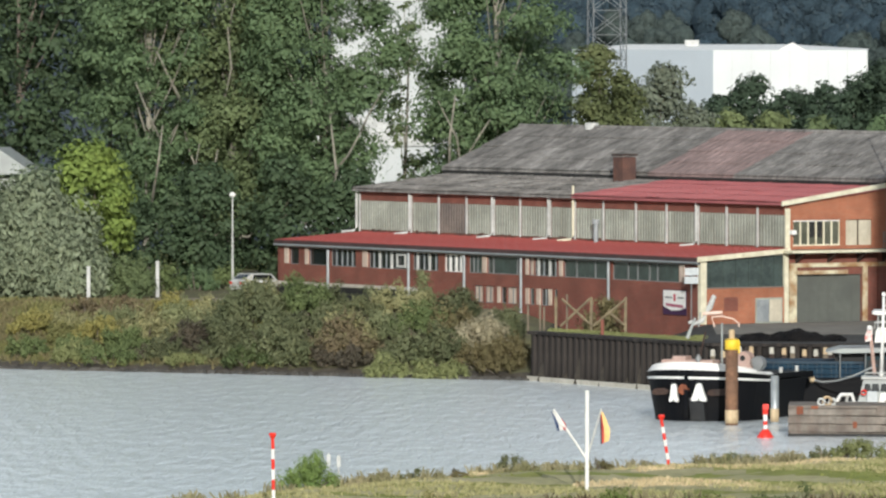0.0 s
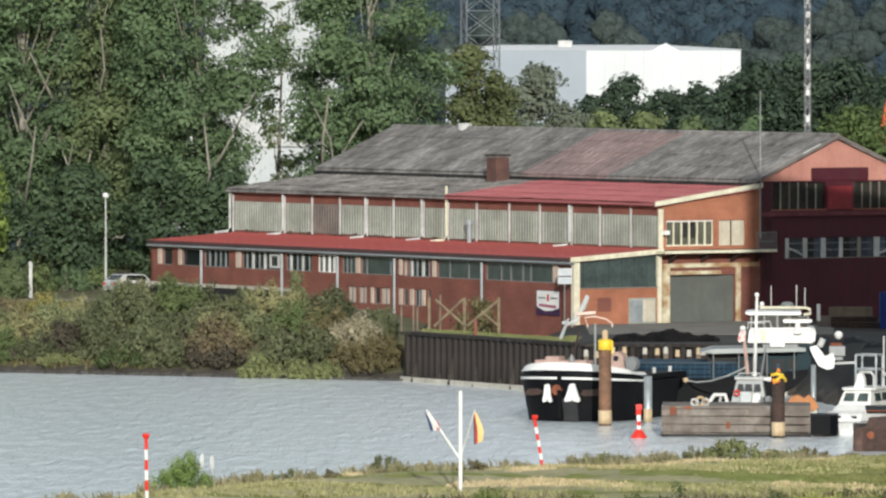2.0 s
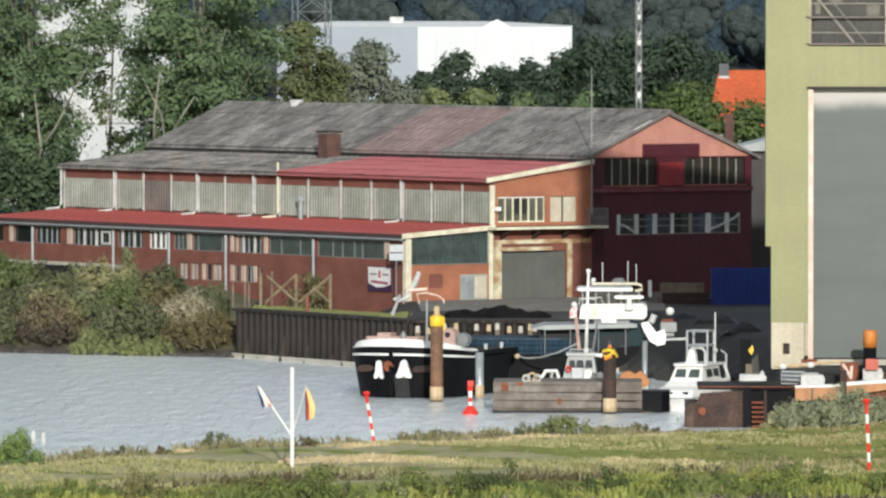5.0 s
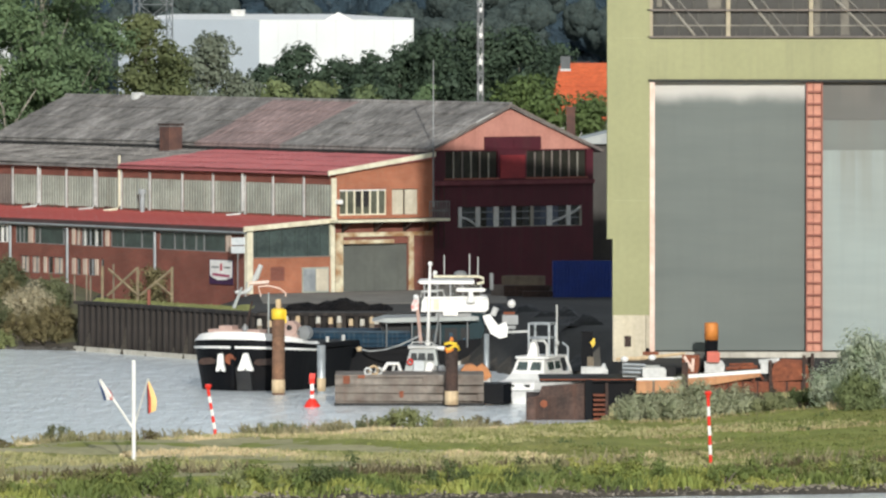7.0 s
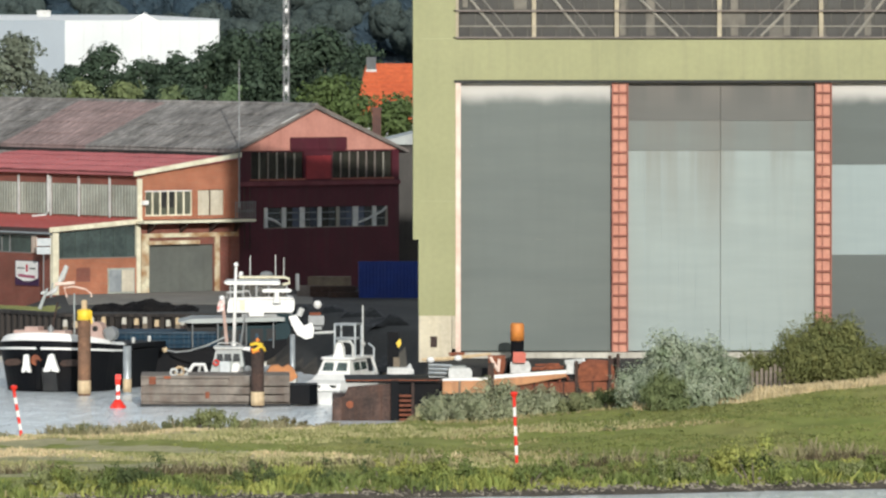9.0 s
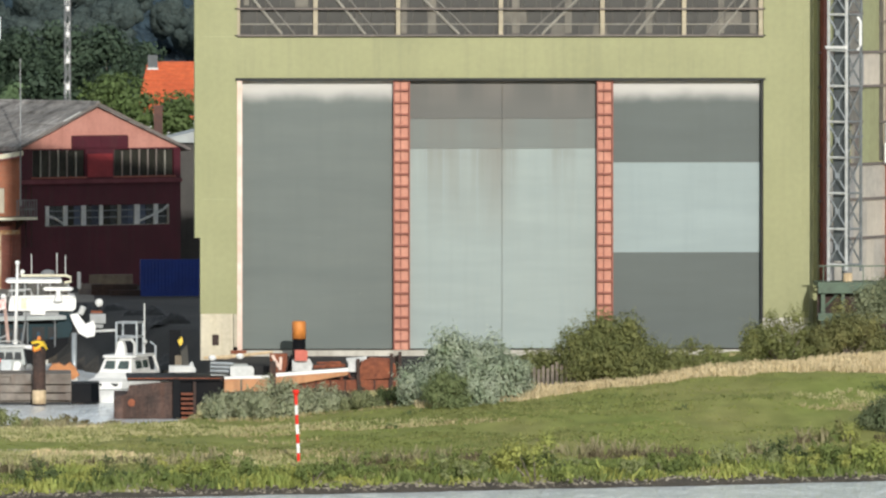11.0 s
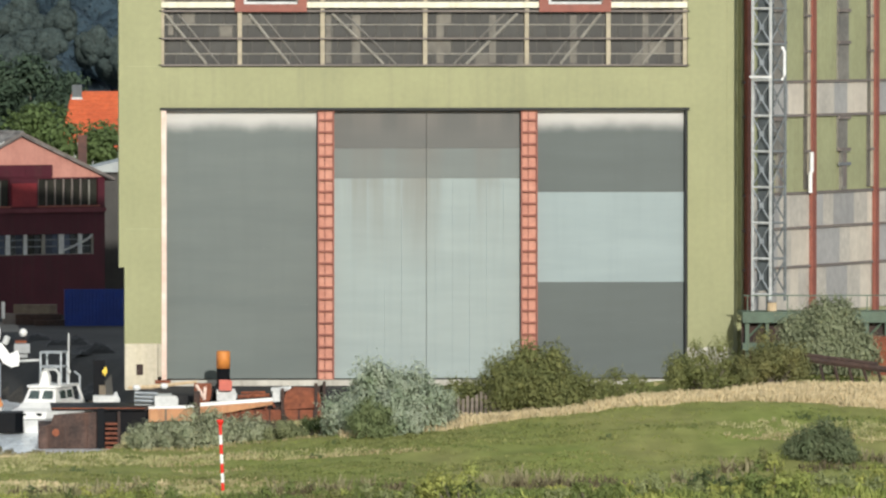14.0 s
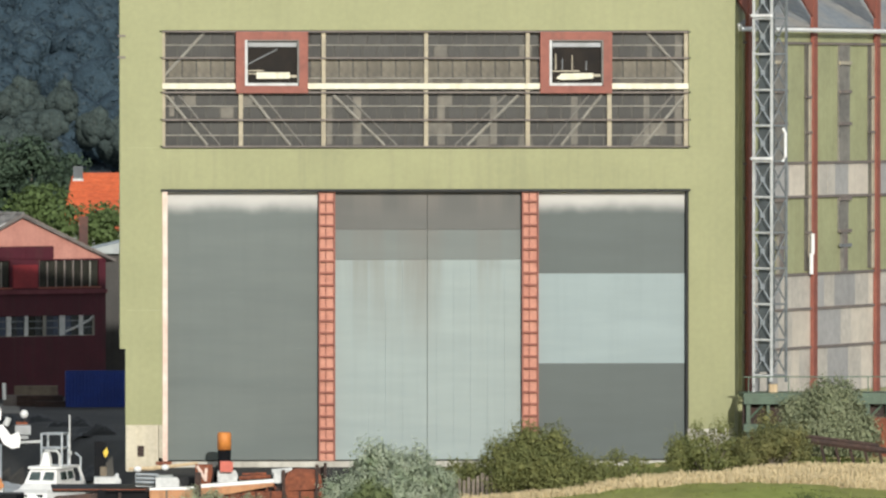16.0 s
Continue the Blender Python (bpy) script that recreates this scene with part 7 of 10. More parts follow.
part("engine_box", Mesh().box(-1.80, -1.18, -1.1, -0.7, 1.75, 2.50), M_GALV, wb)
part("bow_locker", Mesh().prism([(-1.11, 1.75), (-0.31, 1.75), (-0.41, 2.12), (-0.72, 2.43), (-1.00, 2.36)], -1.15, -0.8), M_WHITE, wb)
part("life_ring", ring_tube(-2.01, -1.05, 2.43, 0.15, 0.05), M_REDSIG, wb)
part("mast", Mesh().tube([(-0.93, -0.3, 3.48), (-0.79, -0.3, 8.27)], [0.12, 0.085], 10), M_WHITE, wb, smooth=True)
part("mast_foot", dome(-0.93, -0.35, 3.54, 0.18), M_WHITE, wb)
part("mast_light", dome(-0.79, -0.3, 8.41, 0.15), M_WHITE, wb)
part("mast_light", dome(-0.48, -0.3, 7.85, 0.15), M_WHITE, wb)
part("light_arm", Mesh().tube([(-0.79, -0.3, 7.68), (-0.48, -0.3, 7.75)], 0.04, 5), M_GREYWHITE, wb)
part("cross_tree", Mesh().tube([(-1.38, -0.3, 6.70), (-0.31, -0.3, 6.70)], 0.04, 5), M_GREYWHITE, wb)
part("mast_strut", Mesh().tube([(-1.35, -0.1, 3.48), (-1.56, -0.1, 5.59)], 0.12, 6), M_FADEDPINK, wb)
part("mast_strut", Mesh().tube([(-0.52, -0.1, 3.48), (-0.24, -0.1, 5.32)], 0.07, 6), M_GREYSTEEL, wb)
part("ensign", Mesh().add([(-1.49, -0.2, 6.43), (-1.80, -0.26, 6.25), (-1.97, -0.22, 5.77), (-1.90, -0.2, 5.49), (-1.49, -0.2, 5.59), (-1.49, -0.18, 6.43), (-1.80, -0.24, 6.25), (-1.97, -0.2, 5.77), (-1.90, -0.18, 5.49), (-1.49, -0.18, 5.59)], [(0, 1, 2, 3, 4), (9, 8, 7, 6, 5)]), mat("faded_red_white_ensign", (0.62, 0.22, 0.20), (0.72, 0.66, 0.64), scale=3.5, mix=0.3, rough=0.8), wb)
part("ensign_bar", dome(-1.66, -0.3, 6.36, 0.17), M_WHITE, wb)
part("deck_rail", Mesh().tube([(-3.71, -0.7, 1.8), (-3.40, -0.7, 2.29), (-2.74, -0.7, 2.29), (-2.60, -0.7, 1.8)], 0.12, 7), M_WHITE, wb)
part("deck_rail", Mesh().tube([(-3.08, -0.5, 1.8), (-2.98, -0.5, 2.26)], 0.09, 6), M_GREYWHITE, wb)
part("searchlight", Mesh().tube([(-0.48, -0.6, 3.27), (0.07, -0.6, 3.23)], [0.09, 0.15], 8), M_WHITE, wb)
part("fender_ball", dome(-0.07, -1.05, 1.95, 0.24, 1.3), M_WHITE, wb)

ob_ = thing("orange_boat", 0, 533, 0, 0, "small boat under an orange tarpaulin", "boat")
part("hull", Mesh().plan([(0.96, 0), (1.32, -0.7), (2.96, -0.7), (3.06, 0), (2.96, 0.9), (1.32, 0.9)], 0.2, 1.18), M_GREYWHITE, ob_)
part("tarpaulin", Mesh().loft([[(1.04, y0, 1.11), (1.36, y0, 1.61), (1.78, y0, 1.68), (2.14, y0, 1.50), (2.46, y0, 1.71), (2.81, y0, 1.43), (3.06, y0, 0.93), (2.67, y0, 0.65), (2.24, y0, 0.86), (1.60, y0, 1.00)] for y0 in (-0.85, 0.9)]), mat("faded_orange_tarpaulin", (0.50, 0.21, 0.08), (0.36, 0.16, 0.075), rough=0.8, scale=1.2, mix=0.8), ob_)

# white cabin cruiser: local y runs aft
cc = thing("cabin_cruiser", 5.14, 518.5, 0, -20, "white cabin cruiser with tubular frame aft", "boat")
ring = lambda w, y0, y1, z, p: [(-0.12, y0 - p, z), (w * 0.78, y0 + 0.5, z), (w * 0.93, y0 + 1.7, z), (w, y0 + 3.0, z), (w * 1.0, y1, z), (-w * 1.0, y1, z), (-w, y0 + 3.0, z), (-w * 1.0, y0 + 1.7, z), (-w * 0.84, y0 + 0.5, z)]
part("hull", Mesh().loft([ring(1.25, -2.0, 5.6, -0.3, 0.0), ring(1.36, -2.3, 5.7, 0.35, 0.1), ring(1.5, -2.6, 5.8, 0.78, 0.2)]), M_WHITE, cc)
part("rub_rail", Mesh().loft([ring(1.52, -2.62, 5.82, 0.76, 0.21), ring(1.52, -2.62, 5.82, 0.82, 0.21)]), M_GREYSTEEL, cc)
part("topside", Mesh().loft([ring(1.48, -2.55, 5.8, 0.82, 0.2), ring(1.46, -2.3, 5.8, 1.22, 0.15), ring(1.25, -1.8, 5.8, 1.4, 0.1)]), M_WHITE, cc)
part("fore_cabin", Mesh().loft([[(-1.15, -1.0, 1.3), (1.15, -1.0, 1.3), (1.25, 4.6, 1.3), (-1.25, 4.6, 1.3)], [(-1.0, -0.2, 1.72), (1.0, -0.2, 1.72), (1.15, 4.6, 1.72), (-1.15, 4.6, 1.72)]]), M_WHITE, cc)
wl = part("wheelhouse", Mesh().loft([[(-1.05, 0.1, 1.72), (1.05, 0.1, 1.72), (1.15, 3.4, 1.72), (-1.15, 3.4, 1.72)], [(-0.86, 0.75, 2.6), (0.86, 0.75, 2.6), (0.98, 3.3, 2.6), (-0.98, 3.3, 2.6)]]), M_WHITE, cc)
part("roof", Mesh().plan([(-0.9, 0.5), (0.9, 0.5), (1.1, 0.9), (1.1, 4.3), (-1.1, 4.3), (-1.1, 0.9)], 2.6, 2.74), M_WHITE, cc)
for a, b in ((-0.78, -0.08), (0.1, 0.8)):
    q = [(a, 0.22, 1.93), (b, 0.22, 1.93), (b - 0.06, 0.54, 2.42), (a + 0.06, 0.54, 2.42)]
    part("windscreen", Mesh().add(q + [(x, y + 0.1, z) for x, y, z in q], [(0, 1, 2, 3), (7, 6, 5, 4), (0, 4, 5, 1), (1, 5, 6, 2), (2, 6, 7, 3), (3, 7, 4, 0)]), M_PANE, wl)
for y in (1.0, 2.2):
    for s in (1, -1):
        q = [(s * 1.09, y, 1.93), (s * 1.12, y + 0.95, 1.93), (s * 1.03, y + 0.95, 2.42), (s * 1.0, y + 0.1, 2.42)]
        part("side_window", Mesh().add(q + [(x - s * 0.1, yy, z) for x, yy, z in q], [(0, 1, 2, 3), (7, 6, 5, 4), (0, 4, 5, 1), (1, 5, 6, 2), (2, 6, 7, 3), (3, 7, 4, 0)]), M_PANE, wl)
for x, y in ((-0.8, -2.02), (-0.15, -2.38), (0.72, -2.02)):
    part("porthole", Mesh().box(x - 0.2, x + 0.2, y - 0.16, y + 0.3, 1.0, 1.16), M_PANE_DARK, cc)
for s in (-1, 1):
    part("roof_strut", Mesh().tube([(s * 1.05, 4.2, 2.6), (s * 1.2, 5.2, 1.3)], 0.1, 6), M_WHITE, cc)
    for y, top in ((2.2, 4.73), (3.4, 4.73)):
        part("frame_leg", Mesh().tube([(s * 0.66, y, 2.7), (s * 0.66, y, top)], 0.075, 6), M_GALV, cc)
for z in (3.82, 4.69):
    part("frame_hoop", Mesh().tube([(-0.66, 2.2, z), (0.66, 2.2, z), (0.66, 3.4, z), (-0.66, 3.4, z), (-0.66, 2.2, z)], 0.075, 6), M_GALV, cc)
part("frame_arch", Mesh().tube([(-0.6, 2.15, 2.7), (-0.6, 2.15, 3.4), (-0.4, 2.15, 3.66), (0.35, 2.15, 3.66), (0.55, 2.15, 3.4), (0.55, 2.15, 2.7)], 0.09, 6), M_GREYWHITE, cc)
part("helm_seat", Mesh().prism([(-0.55, 2.72), (0.15, 2.72), (0.1, 3.3), (-0.05, 3.62), (-0.28, 3.55), (-0.4, 3.1)], 1.5, 1.9), M_WHITE, cc)
part("aerial", Mesh().tube([(0.75, 3.4, 2.6), (0.75, 3.4, 5.84)], 0.055, 6), M_GREYWHITE, cc)
part("riding_light", dome(0.8, 3.3, 3.48, 0.16), M_GREYWHITE, cc)
part("stern_rail", Mesh().tube([(1.05, 4.6, 1.4), (1.05, 4.6, 3.2), (0.7, 4.6, 3.45)], 0.07, 6), M_GALV, cc)

# rusty pontoon moored against the spit
rb = thing("rusty_pontoon", 0, 496.6, 0, 0, "rust-brown dumb barge with clutter on its deck", "barge")
M_SANDORANGE = mat("sand_orange_paint", (0.52, 0.27, 0.13), (0.42, 0.20, 0.095), rough=0.7, scale=1.2, mix=0.8, streak=0.35, streak_col=(0.12, 0.06, 0.04))
M_BROWNPLATE = mat("brown_rust_plating", (0.085, 0.050, 0.040), (0.035, 0.026, 0.023), rough=0.85, scale=0.9, fine=5, mix=0.9, grain=0.4, bump=0.3, obrand=0.35, streak=0.35, streak_col=(0.14, 0.06, 0.035))
part("hull", Mesh().plan([(4.94, 0.6), (5.14, 0.15), (21.79, 0.4), (21.79, 7.5), (4.94, 7.0)], -0.8, 1.33), M_BROWNPLATE, rb, "dark rusty hull plating")
part("bow_plate", Mesh().prism([(4.88, -0.07), (4.88, 1.13), (5.21, 1.33), (5.61, 1.46), (5.81, 1.99), (8.46, 2.19), (8.46, -0.17)], -0.02, 0.3), M_BROWNPLATE, rb)
for k in range(7):
    x = 5.01 + k * 0.46
    part("hull_plate", Mesh().box(x, x + 0.42, -0.07, -0.02, -0.10, 1.36), M_BROWNPLATE, rb)
part("rust_spot", Mesh().tube([(5.91, -0.12, 0.96), (5.91, 0.0, 0.96)], 0.22, 10), M_RUST_RED, rb)
part("deck", Mesh().plan([(5.67, -0.2), (11.11, -0.1), (11.11, 7.0), (5.67, 7.0)], 2.23, 2.39), M_BLACK, rb)
part("deck", Mesh().plan([(11.11, 0.1), (21.79, 0.3), (21.79, 7.5), (11.11, 7.0)], 2.23, 2.42), M_RUST, rb)
part("topside", Mesh().box(8.46, 21.72, 0.2, 7.0, -0.5, 2.23), M_BLACK, rb)
part("deck_edge", Mesh().box(5.67, 11.11, -0.24, -0.18, 2.36, 2.42), M_RUST_RED, rb)
part("guide_post", Mesh().box(8.33, 8.76, -0.4, 0.1, -0.6, 2.39), M_BLACK, rb)
for k in range(6):
    part("ladder_rung", Mesh().box(8.82, 9.52, -0.2, 0.1, 0.00 + k * 0.28, 0.00 + k * 0.28 + 0.13), M_RUST_RED, rb)
part("ladder_stile", Mesh().box(9.52, 9.69, -0.25, 0.1, -0.5, 2.19), M_RUST, rb)
bm1 = part("sand_beam", Mesh().prism([(11.34, 1.59), (14.00, 1.66), (14.00, 2.39), (11.34, 2.36)], -0.6, -0.2), M_SANDORANGE, rb, "sand-orange box beam with white top")
part("white_edge", Mesh().prism([(11.34, 2.36), (14.00, 2.39), (14.00, 2.56), (11.34, 2.49)], -0.64, -0.1), M_WHITE, bm1)
part("beam_strap", Mesh().box(12.27, 12.40, -0.63, -0.2, 1.59, 2.39), M_OLDTIMBER, bm1)
bm2 = part("sand_beam", Mesh().prism([(14.36, 1.93), (15.75, 2.09), (18.60, 2.59), (18.60, 2.79), (14.36, 2.49)], -0.6, -0.2), M_SANDORANGE, rb, "tapering sand-orange beam with white top")
part("white_edge", Mesh().prism([(14.36, 2.49), (18.60, 2.79), (18.60, 2.99), (14.36, 2.69)], -0.64, -0.1), M_WHITE, bm2)
part("upright", Mesh().box(14.00, 14.36, -0.7, -0.1, 1.59, 3.39), M_RUST, rb)
part("bulwark", Mesh().box(14.63, 21.79, -0.15, 0.2, 1.59, 2.26), M_RUST_RED, rb)
for k in range(8):
    x = 14.96 + k * 0.86
    part("bulwark_rib", Mesh().box(x, x + 0.08, -0.22, -0.15, 1.59, 2.26), M_RUST, rb)
part("tyre_fender", Mesh().tube([(16.18, -0.3, 1.53), (16.18, -0.16, 1.53)], 0.3, 12), M_DARK, rb)
part("junk_frame", Mesh().box(14.06, 15.06, 0.6, 1.3, 2.66, 3.79), M_RUST_RED, rb, "heap of red steel plates")
part("junk_bar", Mesh().tube([(14.16, 0.5, 3.72), (14.63, 0.5, 2.92)], 0.1, 6).tube([(14.69, 0.5, 3.59), (14.63, 0.5, 2.82)], 0.1, 6), M_PALEPINK, rb)
part("junk_plate", Mesh().prism([(14.96, 2.72), (15.35, 2.72), (15.35, 3.79), (15.09, 3.32)], 0.4, 1.0), M_BLACK, rb)
part("white_tank", Mesh().loft([[(15.06, y0, 2.76), (16.48, y0, 2.76), (16.55, y0, 3.16), (16.42, y0, 3.45), (15.22, y0, 3.39)] for y0 in (0.4, 1.8)]), M_GREYWHITE, rb)
part("red_box", Mesh().prism([(15.49, 3.39), (16.22, 3.39), (16.25, 3.95), (16.08, 4.02), (15.49, 4.02)], 0.0, 0.4), mat("faded_red_box", (0.55, 0.15, 0.11), (0.44, 0.12, 0.09), scale=2.0, mix=0.8), rb)
part("grey_cabin", Mesh().box(10.58, 12.77, 1.6, 3.0, 2.46, 3.12), M_LIGHTGREY, rb)
part("pale_box", Mesh().loft([[(11.71, y0, 2.42), (13.10, y0, 2.42), (13.10, y0, 2.92), (12.97, y0, 3.06), (11.71, y0, 3.06)] for y0 in (0.3, 1.2)]), M_GREYWHITE, rb)
for z in (3.22, 2.99, 2.76):
    part("stacked_pipe", Mesh().tube([(10.55, 1.2, z), (11.91, 1.2, z - 0.05)], 0.09, 6), M_GALV, rb)
part("plank", Mesh().tube([(10.18, 1.5, 3.52), (11.44, 1.5, 3.55), (14.23, 1.5, 3.85)], [0.09, 0.13, 0.09], 6), M_SANDPAINT, rb)
for x, z in ((10.68, 3.52), (12.30, 3.62)):
    part("white_bundle", dome(x, 1.2, z, 0.24, 0.75), M_WHITE, rb)
part("red_bar", Mesh().box(11.77, 12.70, 2.0, 2.4, 3.72, 3.92), M_RUST_RED, rb)
part("dinghy", Mesh().prism([(8.16, 2.59), (9.72, 2.59), (9.75, 2.79), (9.59, 2.96), (8.16, 2.96)], 3.0, 4.2), M_GREYWHITE, rb)
part("dinghy_bow", Mesh().tube([(9.45, 3.4, 2.82), (9.52, 3.4, 3.19)], [0.25, 0.06], 8), M_GREYWHITE, rb)
part("red_pipe", Mesh().tube([(16.61, 0.8, 2.99), (18.47, 0.8, 3.09)], 0.12, 6).tube([(16.81, 1.0, 3.22), (18.24, 1.0, 3.25)], 0.08, 6).tube([(17.14, 0.7, 2.92), (17.74, 0.7, 3.32)], 0.08, 6), M_RUST_RED, rb)
part("winch", Mesh().box(18.64, 19.10, 0.2, 0.8, 2.72, 3.49).tube([(18.54, 0.5, 3.39), (19.73, 0.5, 3.49)], 0.15, 8), M_GREYWHITE, rb)
part("ramp_plate", Mesh().prism([(19.13, 2.26), (21.52, 2.39), (21.39, 3.16), (21.06, 3.52), (19.93, 3.59), (19.40, 3.32)], -0.1, 0.9), M_RUST_RED, rb, "tilted rust-red ramp plates")
part("ramp_plate", Mesh().prism([(20.39, 2.52), (21.65, 2.66), (21.72, 3.72), (21.26, 3.52)], 0.9, 1.6), M_RUST, rb)
part("ramp_bar", Mesh().tube([(18.17, -0.3, 2.26), (18.47, -0.3, 2.99), (18.74, -0.3, 2.39)], 0.1, 6), M_RUST_RED, rb)
for x, z in ((19.20, 3.52), (21.16, 3.82), (21.65, 3.92)):
    part("ramp_post", Mesh().box(x - 0.09, x + 0.09, -0.3, 0.0, 1.66, z), M_RUST, rb)
pl = thing("marked_pile", 16.05, 506.5, 0, 0, "pile with orange head and black band", "mooring pile")
part("shaft", Mesh().tube([(0, 0, -1), (0, 0, 4.28)], 0.40, 14), M_BLACK, pl, smooth=True)
part("head", Mesh().tube([(0, 0, 4.28), (0, 0, 5.23), (0, 0, 5.33)], [0.42, 0.42, 0.34], 14), mat("rusting_orange_paint", (0.66, 0.25, 0.05), (0.40, 0.13, 0.035), rough=0.6, scale=1.6, mix=0.7), pl, smooth=True)

# ---------------------------------------------------------------- marks on the spit
def banded_pole(name, x, y, h, lean, label):
    z = float(ground_z(x, y))
    t = thing(name, x, y, z, 0, label, "marker pole", "red and white marker poles")
    n = 7
    for k in range(n):
        a, b = k / n, (k + 1) / n
        part("band", Mesh().tube([(lean * a, 0, a * h - (0.2 if k == 0 else 0)), (lean * b, 0, b * h)], 0.09, 10), M_REDSIG if k % 2 == 0 else M_WHITE, t)
    part("topmark", Mesh().tube([(lean, 0, h - 0.06), (lean, 0, h + 0.2), (lean, 0, h + 0.3)], [0.06, 0.2, 0.16], 10), M_REDSIG, t)


banded_pole("marker_pole", 13.93, 440.2, 3.5, -0.15, "red and white banded marker pole on the meadow")
banded_pole("marker_pole", -12.4, 462.3, 2.5, -0.42, "leaning red and white marker pole by the harbour")
banded_pole("marker_pole", -31.3, 425.0, 3.6, -0.05, "red and white banded marker pole at the tip")
fm = thing("flag_mast", -16.07, 440.0, float(ground_z(-16.07, 440)), 0, "white signal mast with two raked flag arms", "flag mast")
part("pole", Mesh().tube([(0, 0, -0.2), (0, 0, 5.25)], 0.105, 10), M_WHITE, fm)
part("arm", Mesh().tube([(0, 0, 1.65), (-1.75, 0, 4.25)], 0.06, 8), M_WHITE, fm)
part("arm", Mesh().tube([(0, 0, 1.75), (0.75, 0, 4.3)], 0.05, 8), M_GREYWHITE, fm)


def flag(x, z, w, h, colours, lean):
    """A limp flag: gathered at the top of its arm, wider and folded below."""
    a = 0.0
    for m, share in colours:
        b, n, vs, fs = a + share, 7, [], []
        for i in range(n + 1):
            v = i / n
            k = w * (0.3 + 0.7 * min(1.0, v * 1.6)) * (1.0 - 0.25 * v * v)
            for u in (a, b):
                vs.append((x + k * u + lean * v * h, 0.09 * math.sin(9 * u + 3 * v) * (0.3 + v), z - h * v * (1.0 - 0.15 * u) - 0.16 * w * u))
        for i in range(n):
            fs.append((2 * i, 2 * i + 1, 2 * i + 3, 2 * i + 2))
        back = [(p[0], p[1] + 0.012, p[2]) for p in vs]
        part("flag_stripe", Mesh().add(vs, fs).add(back, [tuple(reversed(q)) for q in fs]), m, fm)
        a = b


C_BLUE, C_BLACK, C_GOLD = mat("flag_blue", (0.03, 0.06, 0.16), rough=0.8), mat("flag_black", (0.02, 0.02, 0.02), rough=0.8), mat("flag_gold", (0.74, 0.52, 0.22), rough=0.8)
C_RED = mat("flag_red", (0.50, 0.07, 0.06), rough=0.8)
C_CLOTH = mat("flag_white", (0.62, 0.62, 0.60), rough=0.8)
flag(-1.85, 4.15, 0.62, 1.0, ((C_BLUE, 0.3), (C_CLOTH, 0.4), (C_RED, 0.3)), 0.30)
flag(0.66, 4.2, 0.58, 1.75, ((C_BLACK, 0.14), (C_RED, 0.26), (C_GOLD, 0.60)), 0.03)
sb = thing("bank_sign", -29.7, 446.6, float(ground_z(-29.7, 446.6)), 0, "pair of small white boards on posts", "sign")
for x, z in ((-0.28, 1.6), (0.25, 1.5)):
    part("board", Mesh().box(x - 0.10, x + 0.10, -0.03, 0.03, z - 0.35, z + 0.2), M_GREYWHITE, sb)
    part("post", Mesh().tube([(x, 0.06, -0.2), (x, 0.06, z + 0.3)], 0.04, 6), M_GREYWHITE, sb)

# rusty trestle and stakes by the hall
tr_ = thing("slip_trestle", 49.6, 490, 3.2, 0, "rusty brown slipway trestle with raking legs", "trestle")
part("beam", Mesh().tube([(0, 0, 2.2), (6, 0, 1.4), (12, 0, 1.3)], 0.2, 6), M_RUST, tr_)
part("beam", Mesh().tube([(-0.6, 0.5, 2.5), (4.0, 0.5, 1.9)], 0.14, 6), M_RUST, tr_)
for k in range(7):
    x = 0.6 + k * 0.85
    part("raking_leg", Mesh().tube([(x, 0, 1.9 - 0.1 * k), (x + 0.45, -0.5, -0.2)], 0.09, 6), M_RUST, tr_)
bx_ = solo("rusty_box", Mesh().box(0, 1.8, 0, 1.2, 0, 2.6).box(-0.1, 1.9, -0.08, 1.28, 2.6, 2.75), M_RUST_RED, "upright rust-red steel box by the gantry", "steel box")
bx_.matrix_basis = pose(53.6, 500, 3.6)
sf = thing("stake_fence", 27.9, 479.0, float(ground_z(29.2, 479.0)), 0, "row of old grey-brown timber stakes", "fence")
for k in range(12):
    part("stake", Mesh().box(k * 0.26, k * 0.26 + 0.17, 0, 0.12, -0.3, 0.9 + 0.06 * k + 0.3 * ((k * 7) % 5) / 5), M_BARK, sf)

# dark covered heaps on the slip
rg = np.random.default_rng(21)
M_TARP = mat("dark_tarpaulin", (0.018, 0.019, 0.021), (0.035, 0.036, 0.037), rough=0.6, scale=0.8, mix=0.8, grain=0.2, bump=0.5, dist=0.1)
